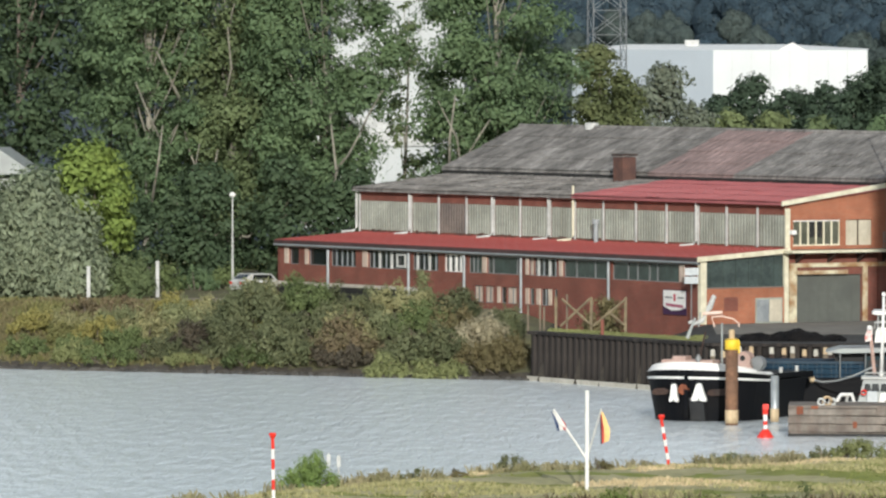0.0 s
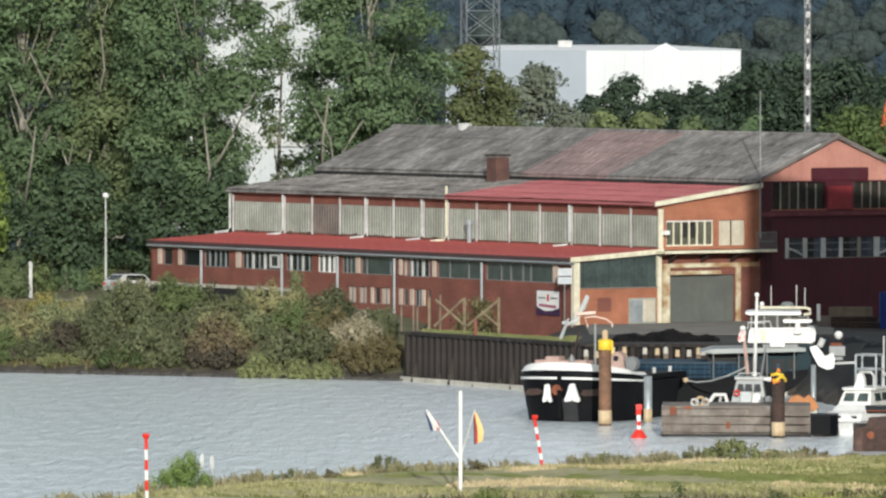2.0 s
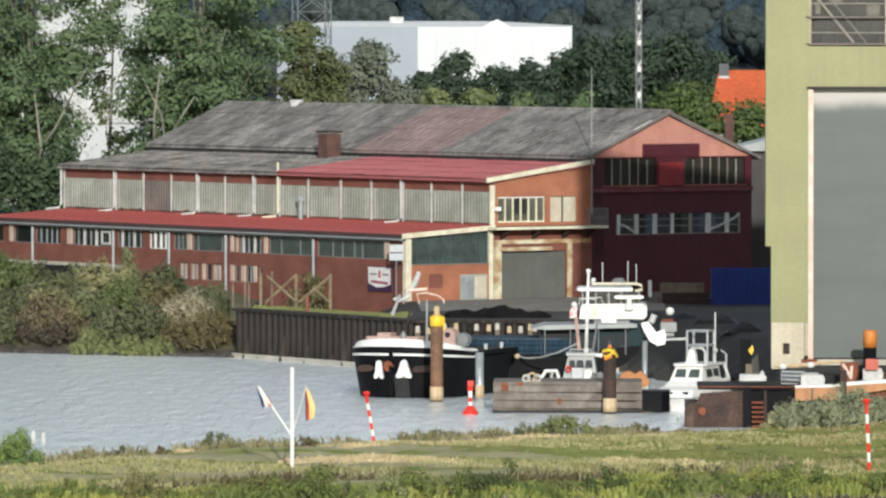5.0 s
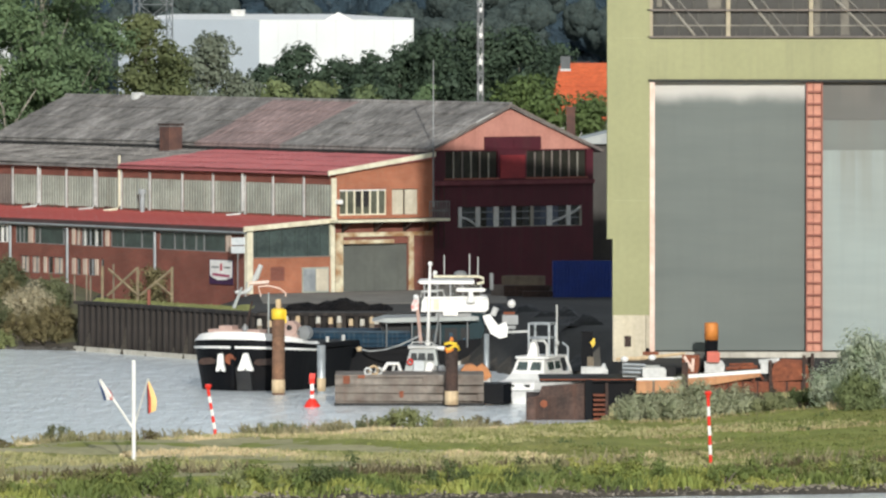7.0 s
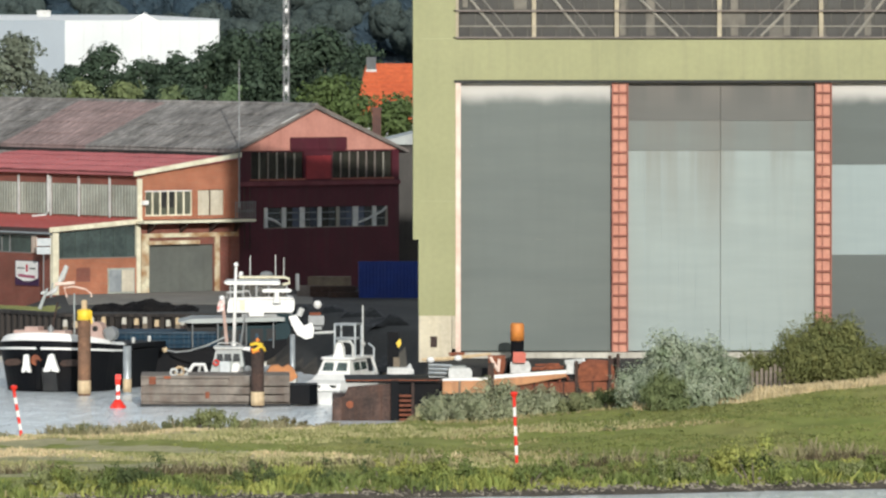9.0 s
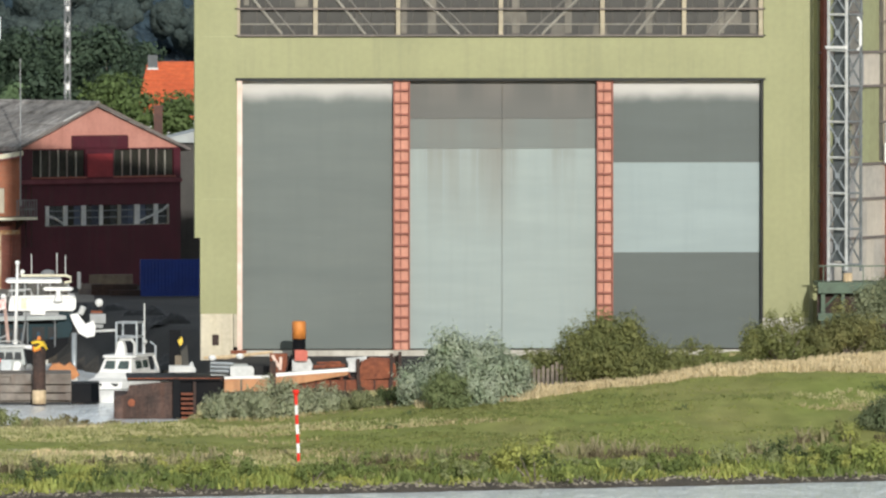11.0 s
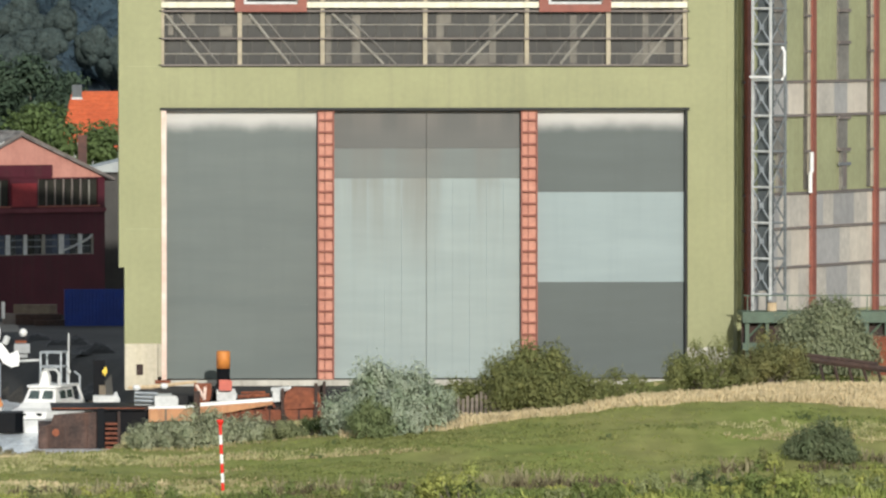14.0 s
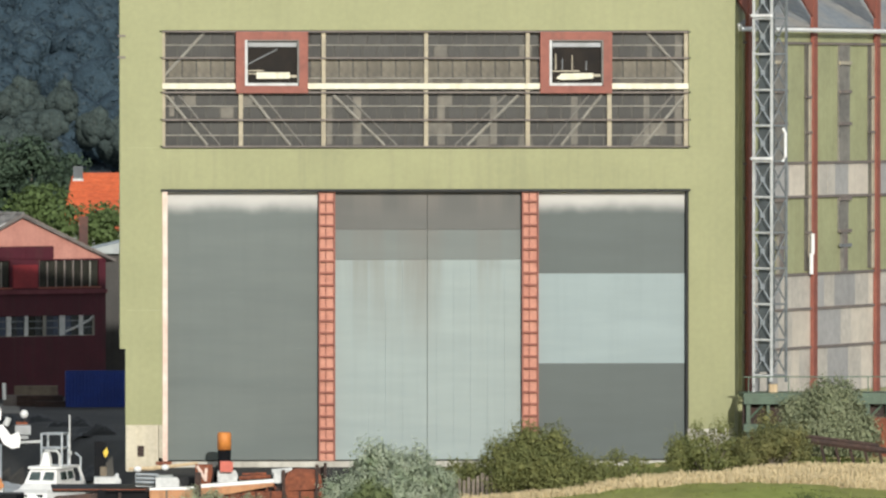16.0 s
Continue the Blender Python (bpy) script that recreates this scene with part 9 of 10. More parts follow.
THICKET = (
    (-59.1, 44.0, 3.7, 6.7, M_POPLAR_B, "green shrub beside the white posts", 0.0),
    (-61.9, 46.0, 3.3, 5.8, M_DARKTREE, "dark shrub beside the white posts", 0.0),
    (-57.8, 22.0, 4.3, 4.5, M_BUSH_R, "reddish brown weeds on the bank", 0.3),
    (-60.5, 22.0, 3.6, 4.3, M_BUSH_R, "reddish brown weeds on the bank", 0.3),
    (-53.6, 24.0, 3.2, 4.8, M_YELLOWBUSH, "yellowing shrub on the bank", 0.0),
    (-50.7, 22.0, 2.7, 4.6, M_PALEOLIVE, "pale olive shrub on the bank", 0.0),
    (-54.8, 13.0, 4.9, 3.8, M_PALEOLIVE, "pale yellow-olive shrub on the bank", 0.2),
    (-58.6, 12.0, 4.2, 3.4, M_YELLOWBUSH, "yellowing shrub on the bank", 0.0),
    (-61.0, 12.0, 3.1, 2.9, M_BUSH_B, "yellowing shrub on the bank", 0.0),
    (-50.9, 9.0, 3.5, 3.2, M_UMBER, "dark brownish shrub on the bank", 0.0),
    (-48.8, 12.0, 3.5, 4.2, M_BANKBUSH, "olive green shrub on the bank", 0.0),
    (-56.4, 2.2, 5.3, 1.9, M_BANKFRESH, "fresh green reeds at the waterline", 0.4),
    (-59.5, 2.5, 2.9, 1.9, M_REED, "light yellow-green reeds at the waterline", 0.4),
    (-51.0, 2.0, 3.7, 1.3, M_REED, "light green reeds at the waterline", 0.4),
    (-54.0, 4.0, 2.6, 1.7, M_UMBER, "dark brownish shrub on the bank", 0.0),
    (-46.7, 11.0, 6.6, 6.0, M_BANKBUSH, "large olive green thicket on the bank", 0.0),
    (-47.7, 5.0, 3.9, 3.8, M_BANKBUSH, "olive green shrub on the bank", 0.0),
    (-44.6, 4.2, 5.2, 3.7, M_BANKBUSH, "large olive green thicket on the bank", 0.0),
    (-46.2, 1.8, 3.9, 1.7, M_DARKBUSH, "dark green shrub at the waterline", 0.0),
    (-43.1, 14.0, 4.9, 6.3, M_BANKFRESH, "fresh green shrub on the bank", 0.0),
    (-41.7, 9.0, 5.7, 4.8, M_BANKBUSH, "olive green thicket on the bank", 0.0),
    (-42.5, 2.6, 3.9, 2.6, M_BANKBUSH, "olive green shrub on the bank", 0.0),
    (-39.0, 13.0, 4.8, 5.1, M_LIGHTOLIVE, "light olive shrub on the bank", 0.0),
    (-35.8, 16.0, 4.8, 6.0, M_PALEOLIVE, "pale olive shrub on the bank", 0.0),
    (-34.3, 18.0, 2.0, 6.8, M_LIGHTOLIVE, "tall light olive shoot on the bank", 0.5),
    (-36.7, 9.0, 4.8, 4.2, M_BANKBUSH, "olive green thicket on the bank", 0.0),
    (-33.8, 10.0, 5.2, 4.9, M_BANKFRESH, "fresh green shrub on the bank", 0.0),
    (-34.6, 4.0, 4.7, 2.9, M_BANKBUSH, "olive green thicket on the bank", 0.0),
    (-39.5, 4.5, 5.1, 3.8, M_BUSH_R, "reddish brown dome-shaped shrub on the bank", 0.0),
    (-39.3, 6.0, 4.6, 4.2, M_PALEOLIVE, "pale olive shrub on the bank", 0.0),
    (-40.4, 2.4, 2.6, 2.1, M_UMBER, "dark brownish shrub on the bank", 0.0),
    (-38.7, 2.2, 3.0, 2.0, M_UMBER, "dark brownish shrub on the bank", 0.0),
    (-31.7, 10.0, 3.5, 4.8, M_OCHREBUSH, "brown-olive shrub on the bank", 0.0),
    (-31.9, 5.0, 3.9, 3.3, M_BANKBUSH, "olive green shrub on the bank", 0.0),
    (-35.9, -0.2, 3.7, 1.45, M_REED, "fresh light green reeds at the waterline", 0.4),
    (-32.8, -0.2, 2.6, 1.35, M_REED, "fresh light green reeds at the waterline", 0.4),
    (-31.1, -0.2, 2.4, 1.3, M_REED, "light yellow-green reeds at the waterline", 0.4),
    (-29.2, 7.0, 3.5, 4.4, M_BUSH_DRY, "pale dry seeding shrub by the quay", 0.4),
    (-30.3, 6.0, 2.2, 3.7, M_BUSH_DRY, "pale dry seeding shrub by the quay", 0.4),
    (-29.2, 3.0, 3.9, 2.4, M_SLOPE, "brown grassy hummock beside the quay", 0.5),
    (-27.3, 3.5, 3.4, 3.1, M_SLOPE, "brown grassy hummock beside the quay", 0.5),
    (-27.8, 1.8, 3.9, 1.7, M_SLOPE, "brown grassy hummock beside the quay", 0.5),
    (-27.6, 9.0, 2.6, 4.6, M_BANKBUSH, "olive green shrub on the bank", 0.0),
    (-46.5, 17.0, 2.8, 6.5, M_PALEOLIVE, "pale olive shrub on the bank", 0.0),
    (-31.6, 16.0, 3.1, 5.8, M_BANKBUSH, "olive green shrub on the bank", 0.0),
    (-37.6, 17.0, 4.0, 5.6, M_BANKBUSH, "olive green shrub on the bank", 0.0),
    (-41.3, 16.0, 4.0, 5.8, M_BANKBUSH, "olive green shrub on the bank", 0.0),
    (-52.6, 16.0, 4.2, 4.4, M_LIGHTOLIVE, "light olive shrub on the bank", 0.0),
    (-63.5, 15.0, 4.6, 3.6, M_YELLOWBUSH, "yellowing shrub on the bank", 0.0),
    (-63.2, 5.0, 3.6, 2.2, M_BANKFRESH, "fresh green shrub on the bank", 0.0),
    (-52.6, 4.5, 3.4, 2.4, M_BANKBUSH, "olive green shrub on the bank", 0.0),
    (-57.4, 17.5, 4.4, 4.1, M_LIGHTOLIVE, "light olive shrub on the bank", 0.0),
    (-60.4, 17.0, 5.4, 3.8, M_PALEOLIVE, "pale olive shrub on the bank", 0.2),
    (-56.1, 8.0, 4.0, 2.8, M_BANKFRESH, "fresh green shrub on the bank", 0.0),
    (-59.8, 7.0, 3.5, 2.3, M_BANKFRESH, "fresh green shrub on the bank", 0.0),
)
for k, (x, d, w, top, m, lab, spiky) in enumerate(THICKET):
    y = float(harbour_back(x)) + d
    base = float(ground_z(x, y))
    reedy = "reed" in lab
    h = max(0.9, (top - base) * 1.18 + 0.2)
    bush("reed_clump" if reedy else "bank_bush", x, y, w, h, m, lab, 100 + k, depth=min(w * 0.95, 6.0), clumps=int(9 + 4.6 * w), per_m2=22 if w < 4 else 17, size=0.20 if spiky else 0.22, spiky=spiky, group="reeds" if reedy else "bushes on the far bank", category="reed" if reedy else "bush")
rnd = random.Random(5)
x = -75.0
while x < -66.5:
    for d in (2.0, 6.0, 11.0):
        bush("bank_bush", x + rnd.uniform(-0.8, 0.8), float(harbour_back(x)) + d, rnd.uniform(3.2, 4.4), rnd.uniform(1.2, 2.2), rnd.choice((M_BANKFRESH, M_YELLOWBUSH, M_PALEOLIVE)), "low shrub on the bank below the willow", 180 + int(10 * d), clumps=13, per_m2=20, size=0.24, group="bushes on the far bank")
    x += 3.0

bush("bank_bush", -20.8, 603.0, 3.6, 3.4, M_OCHREBUSH, "brown-olive shrub behind the timber trestle", 195, clumps=16, per_m2=18, size=0.22, group="bushes on the far bank")

for k, (x, y, w, h) in enumerate(((-62.4, 660, 3.6, 2.3), (-59.8, 659, 3.2, 2.0), (-57.2, 660, 3.4, 2.4), (-54.7, 660, 3.0, 2.1), (-52.6, 662, 2.6, 2.6))):
    bush("hedge_bush", x, y, w, h, M_POPLAR if k % 2 else M_BANKFRESH, "low green shrub at the edge of the wood", 240 + k, clumps=16, per_m2=18, size=0.24, group="shrubs along the wood")

# tall grass between the shrubs of the far bank
gr = np.random.default_rng(31)
x = gr.uniform(-72, -44, 9000)
y = harbour_back(x) + 0.6 + 33 * gr.random(9000) ** 0.7
k = np.sin(x * 0.5 + y * 0.3) + np.sin(y * 0.45 - x * 0.2) + gr.normal(size=len(x)) * 0.3 > 0.1
blades("bank_grass", x[k], y[k], gr.uniform(0.15, 0.45, k.sum()), 0.2, M_BUSH_B, gr, "yellowish tall grass on the far bank", 3)
blades("brown_bank_weeds", x[~k], y[~k], gr.uniform(0.15, 0.5, (~k).sum()), 0.2, M_OCHREBUSH, gr, "brown seeding weeds on the far bank", 3)
x = gr.uniform(-30.2, -27.6, 1300)
y = harbour_back(x) + gr.uniform(4.0, 9, 1300)
blades("pale_bank_grass", x, y, gr.uniform(0.4, 0.9, 1300), 0.16, M_BUSH_DRY, gr, "pale dry grass beside the quay corner", 3)

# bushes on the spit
# darker core leaves put the shade between the silver shoots into colour
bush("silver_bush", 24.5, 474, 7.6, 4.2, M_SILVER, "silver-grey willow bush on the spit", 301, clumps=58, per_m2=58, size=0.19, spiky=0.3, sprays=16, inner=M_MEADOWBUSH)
bush("willow_bush", 23.0, 470.2, 2.9, 2.5, M_HEDGE, "green willow shoot beside the silver bush", 302, clumps=14, per_m2=70, size=0.16, spiky=0.3)
bush("round_bush", 33.2, 480, 7.2, 4.7, M_BUSH, "rounded olive green bush on the spit", 303, clumps=52, per_m2=64, size=0.127, sprays=11)
bush("round_bush", 29.2, 482, 4.2, 3.0, M_BUSH, "rounded olive green bush on the spit", 304, clumps=20, per_m2=64, size=0.127, sprays=11)
bush("low_bush", 38.3, 485, 4.2, 2.0, M_BUSH, "low olive green bush on the spit", 305, clumps=16, per_m2=64, size=0.127, sprays=11)
bush("round_bush", 43.3, 486, 5.6, 3.2, M_BUSH, "spreading olive brown bush on the ridge", 306, clumps=26, per_m2=64, size=0.127, sprays=11)
bush("round_bush", 46.9, 486, 4.8, 3.8, M_BUSH_B, "spreading yellow-brown bush on the ridge", 307, clumps=22, per_m2=64, size=0.127, sprays=11)
bush("tall_bush", 51.2, 498, 5.6, 5.7, M_TALLW, "tall grey-green willow bush by the gantry", 308, clumps=36, per_m2=60, size=0.17)
bush("round_bush", 46.4, 452, 4.4, 2.5, M_MEADOWBUSH, "dark green rounded bush on the meadow", 309, clumps=42, per_m2=70, size=0.14)
bush("round_bush", 42.9, 448, 2.2, 1.4, M_BUSH_B, "small yellowish bush on the meadow", 310, clumps=12, per_m2=70, size=0.14)
for k, (x, y, w, h) in enumerate(((11.4, 478, 3.6, 2.0), (13.8, 477, 3.6, 2.2), (16.3, 478, 3.4, 2.0), (18.6, 477, 2.8, 1.5))):
    bush("scrub_willow", x, y, w, h, M_SAGE if k < 3 else M_LIGHTOLIVE, "low grey-green willow scrub on the shore", 320 + k, clumps=16, per_m2=80, size=0.15, sprays=16, spiky=0.6, group="scrub before the rusty pontoon")
for k, (x, y, w, h, m) in enumerate(((16.3, 479, 2.8, 1.3, M_MEADOWBUSH), (18.2, 480, 2.8, 1.5, M_UMBER), (20.0, 479, 2.8, 1.6, M_DARKBUSH), (21.8, 480, 2.8, 1.2, M_BUSH_R))):
    bush("low_bush", x, y, w, h, m, "low brownish scrub behind the meadow", 350 + k, clumps=12, per_m2=60, size=0.13, sprays=10, group="scrub before the rusty pontoon")
bush("shore_bush", -31.0, 443, 3.7, 2.1, M_FRESH, "fresh green willow at the tip of the spit", 330, clumps=16, per_m2=70, size=0.142, spiky=0.4)
bush("shore_bush", -1.6, 473, 5.4, 1.4, M_REED, "light green tuft on the harbour edge", 331, clumps=16, per_m2=60, size=0.17, spiky=0.4)
bush("bank_tuft", 25.2, 430.5, 4.4, 1.6, M_DARKBUSH, "low dark green growth on the bank", 340, clumps=18, per_m2=60, size=0.14)
bush("bank_tuft", 39.2, 438.5, 2.6, 1.5, M_DARKBUSH, "low dark green growth on the bank", 341, clumps=14, per_m2=60, size=0.14)

MOUND = ((M_BANKGREEN, "leafy green mound on the river bank"), (M_WEED, "yellow-green weedy mound on the river bank"), (M_BUSH_B, "yellowing mound on the river bank"), (M_REED, "light green leafy mound on the river bank"), (M_DARKBUSH, "low dark green mound on the river bank"))
rnd = random.Random(8)
x = -27.0
k = 0
while x < 56:
    m, lab = MOUND[rnd.choice((0, 0, 1, 2, 3, 4, 4))]
    w = rnd.uniform(2.4, 6.0)
    bush("bank_mound", x, float(near_shore(x)) + rnd.uniform(2.0, 4.5), w, w * rnd.uniform(0.34, 0.46), m, lab, 400 + k, clumps=9, per_m2=50, size=0.15, sprays=5, group="mounds on the river bank")
    x += rnd.uniform(1.4, 3.4)
    k += 1

# scrubby tufts on the harbour edge of the spit
rnd = random.Random(14)
x = -27.5
k = 0
while x < 6:
    m, lab = rnd.choice(((M_SHOREWEED, "faded brown seeding tuft on the shore"), (M_SHOREWEED, "faded brown seeding tuft on the shore"), (M_LIGHTOLIVE, "light olive tuft on the shore"), (M_SLOPE, "brown olive tuft on the shore")))
    w = rnd.uniform(1.4, 3.0)
    bush("shore_tuft", x, float(spit_shore(x)) - rnd.uniform(1.6, 4.5), w, rnd.uniform(0.6, 1.25), m, lab, 500 + k, clumps=9, per_m2=40, size=0.15, sprays=9, spiky=0.3, group="tufts on the shore")
    x += rnd.uniform(1.0, 3.2)
    k += 1

# grass of the spit
rng = np.random.default_rng(77)


def scatter(n, x0, x1, inside):
    x = rng.uniform(x0, x1, n)
    y = rng.uniform(405, 500, n)
    k = inside(x, y) & (ground_z(x, y) > 0.25)
    return x[k], y[k]


onland = lambda x, y: (y > near_shore(x) + 0.5) & (y < np.where(x < 10, spit_shore(x) - 0.4, 498))
patch = lambda x, y, s, o: np.sin(x * s + o) + np.sin(y * s * 2.1 + 1.3 * o) + 0.7 * np.sin((x + 2 * y) * s * 1.7 + o)
x, y = scatter(60000, -40, 62, lambda x, y: onland(x, y) & (x > -36) & ((x > -3) | (patch(x, y, 0.21, 0.9) > 0.3)) & (patch(x, y, 0.33, 2.2) > -0.2))
blades("meadow_grass", x, y, rng.uniform(0.03, 0.09, len(x)), 0.14, M_GRASS, rng, "short green meadow grass", 2, lean=0.7)
x, y = scatter(90000, -40, 62, lambda x, y: onland(x, y) & (patch(x, y, 0.13, 0.4) + np.clip(-x * 0.09, -0.75, 1.1) > 0.5) & (y > near_shore(x) + 10))
blades("dry_grass", x, y, rng.uniform(0.08, 0.24, len(x)), 0.09, M_DRY_B, rng, "patches of bleached dry grass", 3)
x, y = scatter(90000, -34, 22, lambda x, y: onland(x, y) & straw_left(x, y))
blades("dry_track", x, y, rng.uniform(0.06, 0.22, len(x)), 0.09, M_DRY, rng, "worn straw-coloured track across the meadow", 3)
x, y = scatter(150000, 21.5, 62, lambda x, y: onland(x, y) & (np.abs(y - 476 - 2.0 * np.sin(x * 0.2) - 4.5 * step(42, 50, x)) < 2.7 + 4.0 * step(42, 50, x) - 0.9 * np.sin(x * 0.8) * np.sin(x * 0.31)))
blades("dry_grass_ridge", x, y, rng.uniform(0.10, 0.46, len(x)), 0.075, M_DRY, rng, "tall straw-coloured grass along the ridge", 4)
edge = lambda x, y: y - near_shore(x)
x, y = scatter(230000, -40, 62, lambda x, y: onland(x, y) & (edge(x, y) < 8 + 2 * np.sin(x * 0.4)) & (edge(x, y) > 1.2) & (patch(x, y, 0.55, 1.0) > -0.3))
blades("bank_weeds", x, y, rng.uniform(0.15, 0.5, len(x)) * (1 + 0.6 * np.sin(x * 0.9) * np.sin(x * 0.23 + 1)), 0.15, M_WEED, rng, "yellow-green weeds along the river bank", 3)
x, y = scatter(230000, -40, 62, lambda x, y: onland(x, y) & (edge(x, y) < 7) & (edge(x, y) > 1.2) & (patch(x, y, 0.55, 1.0) < 0.1))
blades("bank_growth", x, y, rng.uniform(0.2, 0.6, len(x)), 0.15, M_BANKGREEN, rng, "green leafy growth along the river bank", 3)
x, y = scatter(70000, 2, 62, lambda x, y: onland(x, y) & (edge(x, y) > 7) & (patch(x, y, 0.19, 3.4) + 0.5 * patch(x, y, 0.8, 1.1) > 0.55))
blades("olive_grass", x, y, rng.uniform(0.06, 0.16, len(x)), 0.13, M_OLIVEGRASS, rng, "darker olive grass in the meadow", 2, lean=0.6)
x, y = scatter(60000, 2, 62, lambda x, y: onland(x, y) & (edge(x, y) > 7) & (patch(x, y, 0.24, 0.7) + 0.5 * patch(x, y, 0.9, 2.1) > 0.8))
blades("faded_grass", x, y, rng.uniform(0.06, 0.15, len(x)), 0.12, M_FADED, rng, "faded yellowish grass in the meadow", 2, lean=0.6)
x, y = scatter(60000, 8, 62, lambda x, y: onland(x, y) & (edge(x, y) > 8) & (patch(x, y, 0.17, 5.2) + 0.6 * patch(x, y, 0.6, 0.3) > 1.9))
blades("straw_patch", x, y, rng.uniform(0.08, 0.24, len(x)), 0.11, M_STALE, rng, "small straw-coloured patches in the meadow", 2, lean=0.6)
x, y = scatter(40000, -40, 62, lambda x, y: onland(x, y) & (edge(x, y) < 8) & (edge(x, y) > 1.5) & (patch(x, y, 0.7, 3.0) > 1.5))
blades("bank_straw", x, y, rng.uniform(0.2, 0.5, len(x)), 0.12, M_STALE, rng, "dry stalks standing in the bank weeds", 3)
x, y = scatter(2600, 5, 62, lambda x, y: onland(x, y) & (edge(x, y) > 11) & (patch(x, y, 0.45, 5.0) > 2.2))
blades("meadow_tuft", np.repeat(x, 6) + rng.normal(size=6 * len(x)) * 0.25, np.repeat(y, 6) + rng.normal(size=6 * len(x)) * 0.25, rng.uniform(0.1, 0.3, 6 * len(x)), 0.14, M_DARKBUSH, rng, "dark green tufts in the meadow", 3)
x, y = scatter(90000, -40, 62, lambda x, y: onland(x, y) & (np.abs(edge(x, y) - 14 - 2 * np.sin(x * 0.3) - 2 * np.sin(x * 0.11 + 2)) < 2.3) & (patch(x, y, 0.36, 2.0) > 0.35))
blades("brown_weeds", x, y, rng.uniform(0.15, 0.5, len(x)), 0.13, M_WEED_BROWN, rng, "brown seeding weeds in the meadow", 3)
x, y = scatter(60000, -40, 62, lambda x, y: onland(x, y) & (np.abs(edge(x, y) - 14.5 - 2 * np.sin(x * 0.3)) < 2.2) & (patch(x, y, 0.6, 2.6) > 1.2))
blades("seed_heads", x, y, rng.uniform(0.4, 0.85, len(x)), 0.12, M_SEED, rng, "pale seeding stalks among the brown weeds", 3)
x, y = scatter(120000, -40, 10, lambda x, y: onland(x, y) & (y > spit_shore(x) - 6) & (patch(x, y, 0.62, 0.2) > 0.5))
blades("shore_weeds", x, y, rng.uniform(0.2, 0.7, len(x)) * np.where(x > 2, 0.5, 1), 0.11, M_SHOREWEED, rng, "brownish weeds on the harbour edge", 3)
x, y = rng.uniform(-24.3, -13.2, 11000), rng.uniform(573, 604, 11000)
k = (y - 592 < (x + 25.4) * -1.62 + 12) & (y > 591.6 - (x + 25.5) * 1.62 + 1.6)
blades("quay_grass", x[k], y[k], rng.uniform(0.04, 0.14, k.sum()), 0.12, M_QUAYGRASS, rng, "strip of faded green grass on the quay", 3)

# wooded hill far behind
rng = np.random.default_rng(9)


def far_wood(name, spots, material, leaves, level, lobes, per_m2, size, label):
    """Crowns of far trees: knobbly leafy masses, several to a tree, all in one mesh."""
    balls = [(v, np.array(f)) for v, f in (ball(level), ball(level - 1))]
    vs, fs, k, skin = [], [], 0, []
    for x, y, z, r in spots:
        for j in range(lobes):
            bv, bf = balls[0 if j == 0 else 1]
            d = rng.normal(size=3) * np.array([1, 0.8, 1]) + np.array([0, -0.8, 0.4])
            q = r * (0.8 if j == 0 else rng.uniform(0.32, 0.55))
            c = np.array([x, y, z]) + (0 if j == 0 else d / np.linalg.norm(d) * r * rng.uniform(0.45, 0.75))
            a = rng.uniform(0, 6.3, 6)
            knob = 1 + 0.13 * np.sin(bv[:, 0] * 5 + a[0]) * np.sin(bv[:, 2] * 6 + a[1]) + 0.09 * np.sin(bv[:, 1] * 9 + a[2]) * np.sin(bv[:, 0] * 10 + a[3]) + 0.06 * np.sin(bv[:, 2] * 15 + a[4]) * np.sin(bv[:, 0] * 16 + a[5]) + rng.normal(size=len(bv)) * 0.035
            vs.append(c + bv * knob[:, None] * q * np.array([1.0, 1.0, rng.uniform(0.85, 1.15)]))
            fs.append(bf + k)
            skin.append((c, q))
            k += len(bv)
    v, f = np.concatenate(vs), np.concatenate(fs)
    me = bpy.data.meshes.new(name)
    me.vertices.add(len(v))
    me.vertices.foreach_set("co", v.astype(np.float32).ravel())
    me.loops.add(3 * len(f))
    me.loops.foreach_set("vertex_index", f.astype(np.int32).ravel())
    me.polygons.add(len(f))
    me.polygons.foreach_set("loop_start", np.arange(0, 3 * len(f), 3, dtype=np.int32))
    me.polygons.foreach_set("loop_total", np.full(len(f), 3, dtype=np.int32))
    me.polygons.foreach_set("use_smooth", np.ones(len(f), bool))
    me.materials.append(material)
    me.update(calc_edges=True)
    wood = tagged(new(name, me), label, "wood", kind="stuff")
    # a ragged skin of leaves over the masses
    cs, ns = [], []
    for c, q in skin:
        n = int(2 * math.pi * q * q * per_m2) + 4
        d = rng.normal(size=(n, 3))
        d[:, 1] = -np.abs(d[:, 1]) * 1.2 + 0.1
        d /= np.linalg.norm(d, axis=1, keepdims=True)
        cs.append(c + d * q * rng.uniform(0.96, 1.10, n)[:, None])
        ns.append(d + rng.normal(size=(n, 3)) * 0.22)
    c, nn = np.concatenate(cs), np.concatenate(ns)
    nn /= np.linalg.norm(nn, axis=1, keepdims=True)
    part("foliage", leaf_mesh("foliage", c, size * rng.uniform(0.6, 1.3, len(c)), nn, leaves, rng, 0.6, 0.6), leaves, wood)


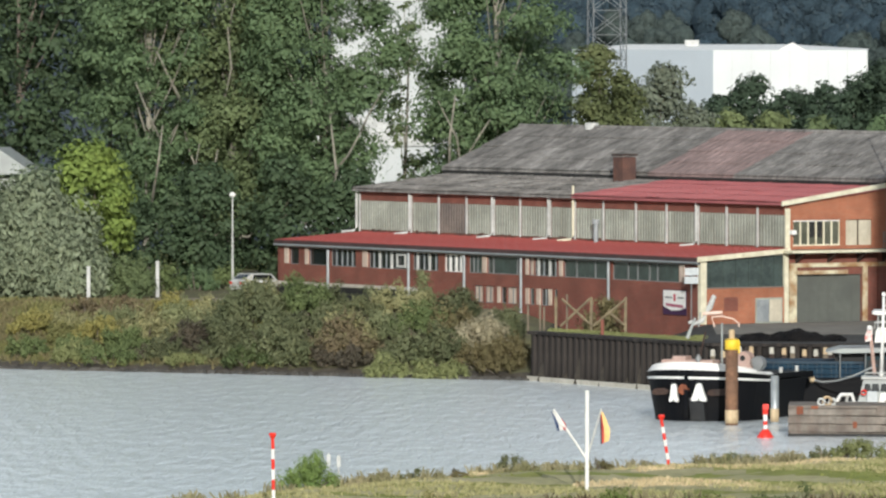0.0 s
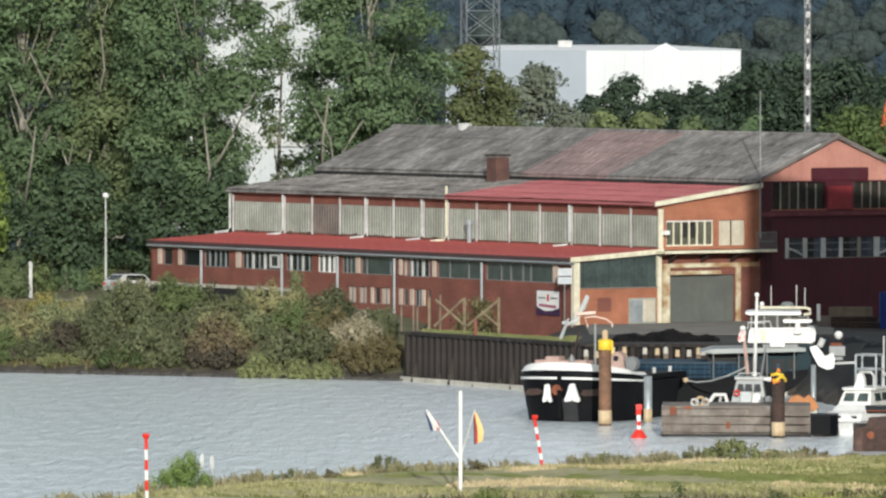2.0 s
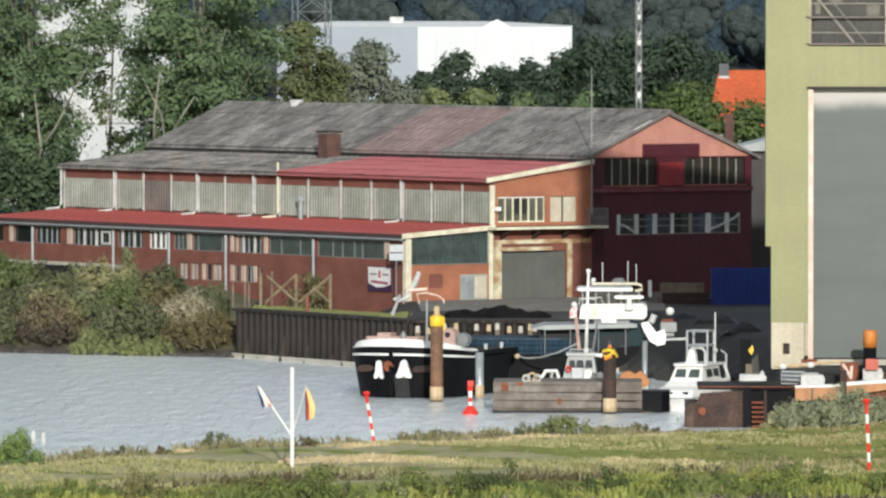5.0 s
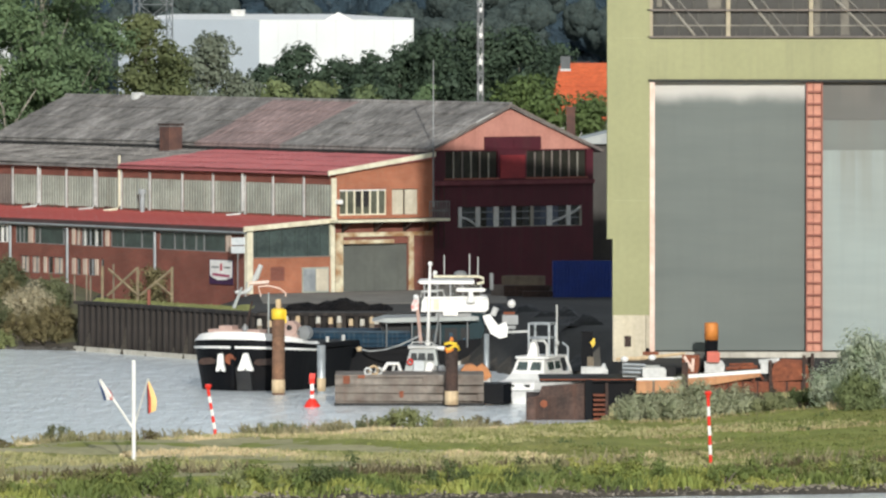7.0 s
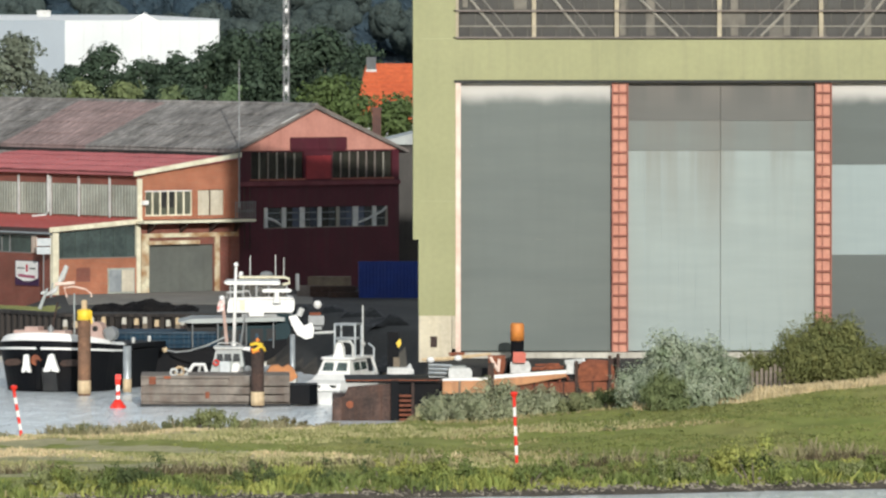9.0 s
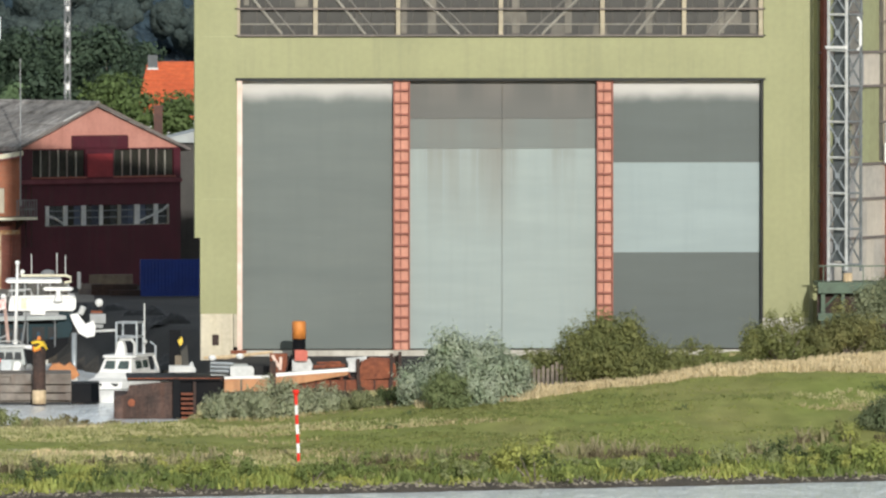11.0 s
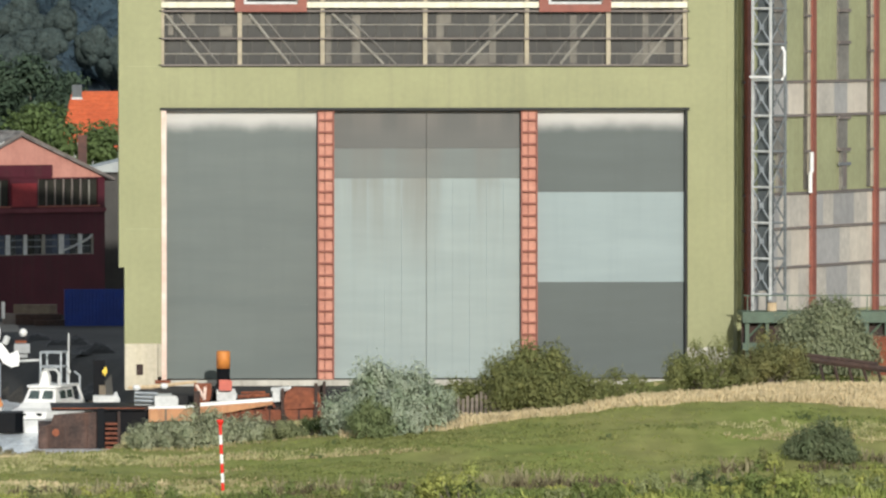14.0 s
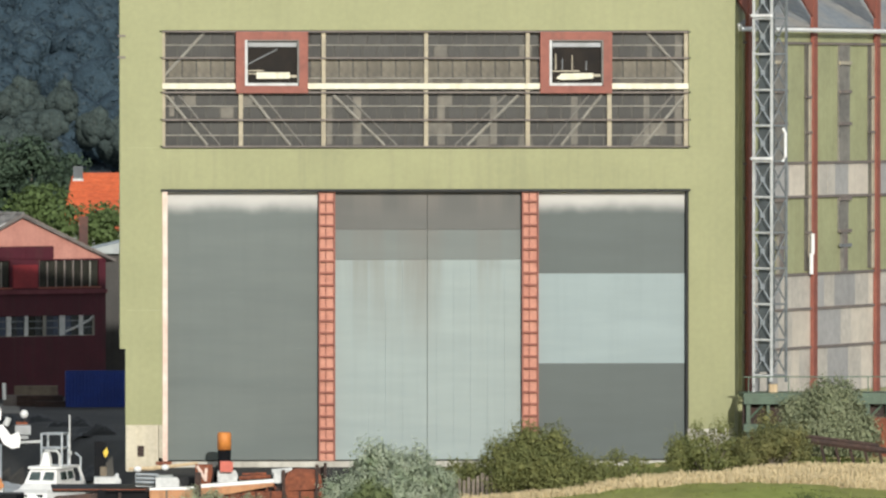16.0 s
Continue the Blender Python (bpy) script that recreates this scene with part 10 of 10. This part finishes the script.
spots = []
for k in range(360):
    y = 1700 + 680 * rng.random() ** 1.1
    x = rng.uniform(-0.066, 0.023) * y
    r = rng.uniform(6.0, 9.5)
    spots.append((x, y, float(ground_z(x, y)) + r * rng.uniform(0.5, 1.1), r))
far_wood("hill_wood", spots, M_FOREST, M_FARLEAF, 2, 5, 0.42, 1.15, "dense dark wood on the hillside, blue haze in its colour")
spots = []
for k in range(85):
    y = rng.uniform(1600, 1690)
    x = rng.uniform(-0.066, 0.023) * y
    r = rng.uniform(3.2, 5.2)
    spots.append((x, y, 3 + (y - 1600) * 0.10 + rng.uniform(5, 13) + 2.0 * math.sin(x * 0.09), r))
far_wood("hill_foot_wood", spots, M_FOREST_PALE, M_FARLEAF_PALE, 2, 8, 1.5, 0.65, "paler trees at the foot of the hill, haze in their colour")

# pale rubble along the edge of the river bank
sr = np.random.default_rng(52)
st = Mesh()
for k in range(2600):
    x = sr.uniform(-36, 60)
    y = float(near_shore(x)) + sr.uniform(0.7, 2.2)
    w, h, z = sr.uniform(0.03, 0.10), sr.uniform(0.02, 0.07), float(ground_z(x, y))
    j = lambda: sr.uniform(0.6, 1.1)
    st.add([(x + a * w * j(), y + b * w * j(), z - 0.05 if c < 0 else z + h * j()) for c in (-1, 1) for b in (-1, 1) for a in (-1, 1)], [(0, 2, 3, 1), (4, 5, 7, 6), (0, 1, 5, 4), (2, 6, 7, 3), (0, 4, 6, 2), (1, 3, 7, 5)])
solo("shore_rubble", st, M_RUBBLE, "pale rubble along the river edge", "stones", kind="stuff")

# dark stones added along the foot of the far bank to draw its reflection
sr = np.random.default_rng(51)
st = Mesh()
for k in range(900):
    x = sr.uniform(-74, -25.6)
    y = float(harbour_back(x)) + sr.uniform(-0.7, 0.35)
    w, h = sr.uniform(0.1, 0.26), sr.uniform(0.05, 0.28)
    j = lambda: sr.uniform(0.6, 1.1)
    st.add([(x + a * w * j(), y + b * w * j(), -0.15 if c < 0 else h * j()) for c in (-1, 1) for b in (-1, 1) for a in (-1, 1)], [(0, 2, 3, 1), (4, 5, 7, 6), (0, 1, 5, 4), (2, 6, 7, 3), (0, 4, 6, 2), (1, 3, 7, 5)])
solo("bank_stones", st, M_REFLECTSTONE, "dark stones along the waterline, drawn for the bank reflection", "stones", kind="stuff")

# panes of the hall's glazed band
rows = ((18.98, 19.60, M_HALLGLASS), (19.72, 20.52, M_HALLGLASS), (20.68, 21.36, M_HALLGLASS), (21.48, 22.16, M_HALLGLASS), (22.84, 23.06, M_BEIGEPANE), (23.17, 24.25, M_BEIGEPANE), (24.40, 25.05, M_HALLGLASS), (25.16, 25.85, M_HALLGLASS))
rnd = random.Random(44)
for r, (z0, z1, m) in enumerate(rows):
    one = [Mesh().box(0.03, 0.80, 0.53, 0.57, z0, z1).mesh("pane", q) for q in (m,) * 13 + (M_STAINED,)]
    x = OX0 + 0.06 + 0.3 * (r % 2)
    while x < OX1 - 0.85:
        if not (z0 > 22.2 and any(w - 0.5 < x < w + 4.0 for w in REDWIN)):
            part("pane", rnd.choice(one), None, gl).matrix_basis = pose(x, rnd.uniform(-0.01, 0.01), 0)
        x += 0.86
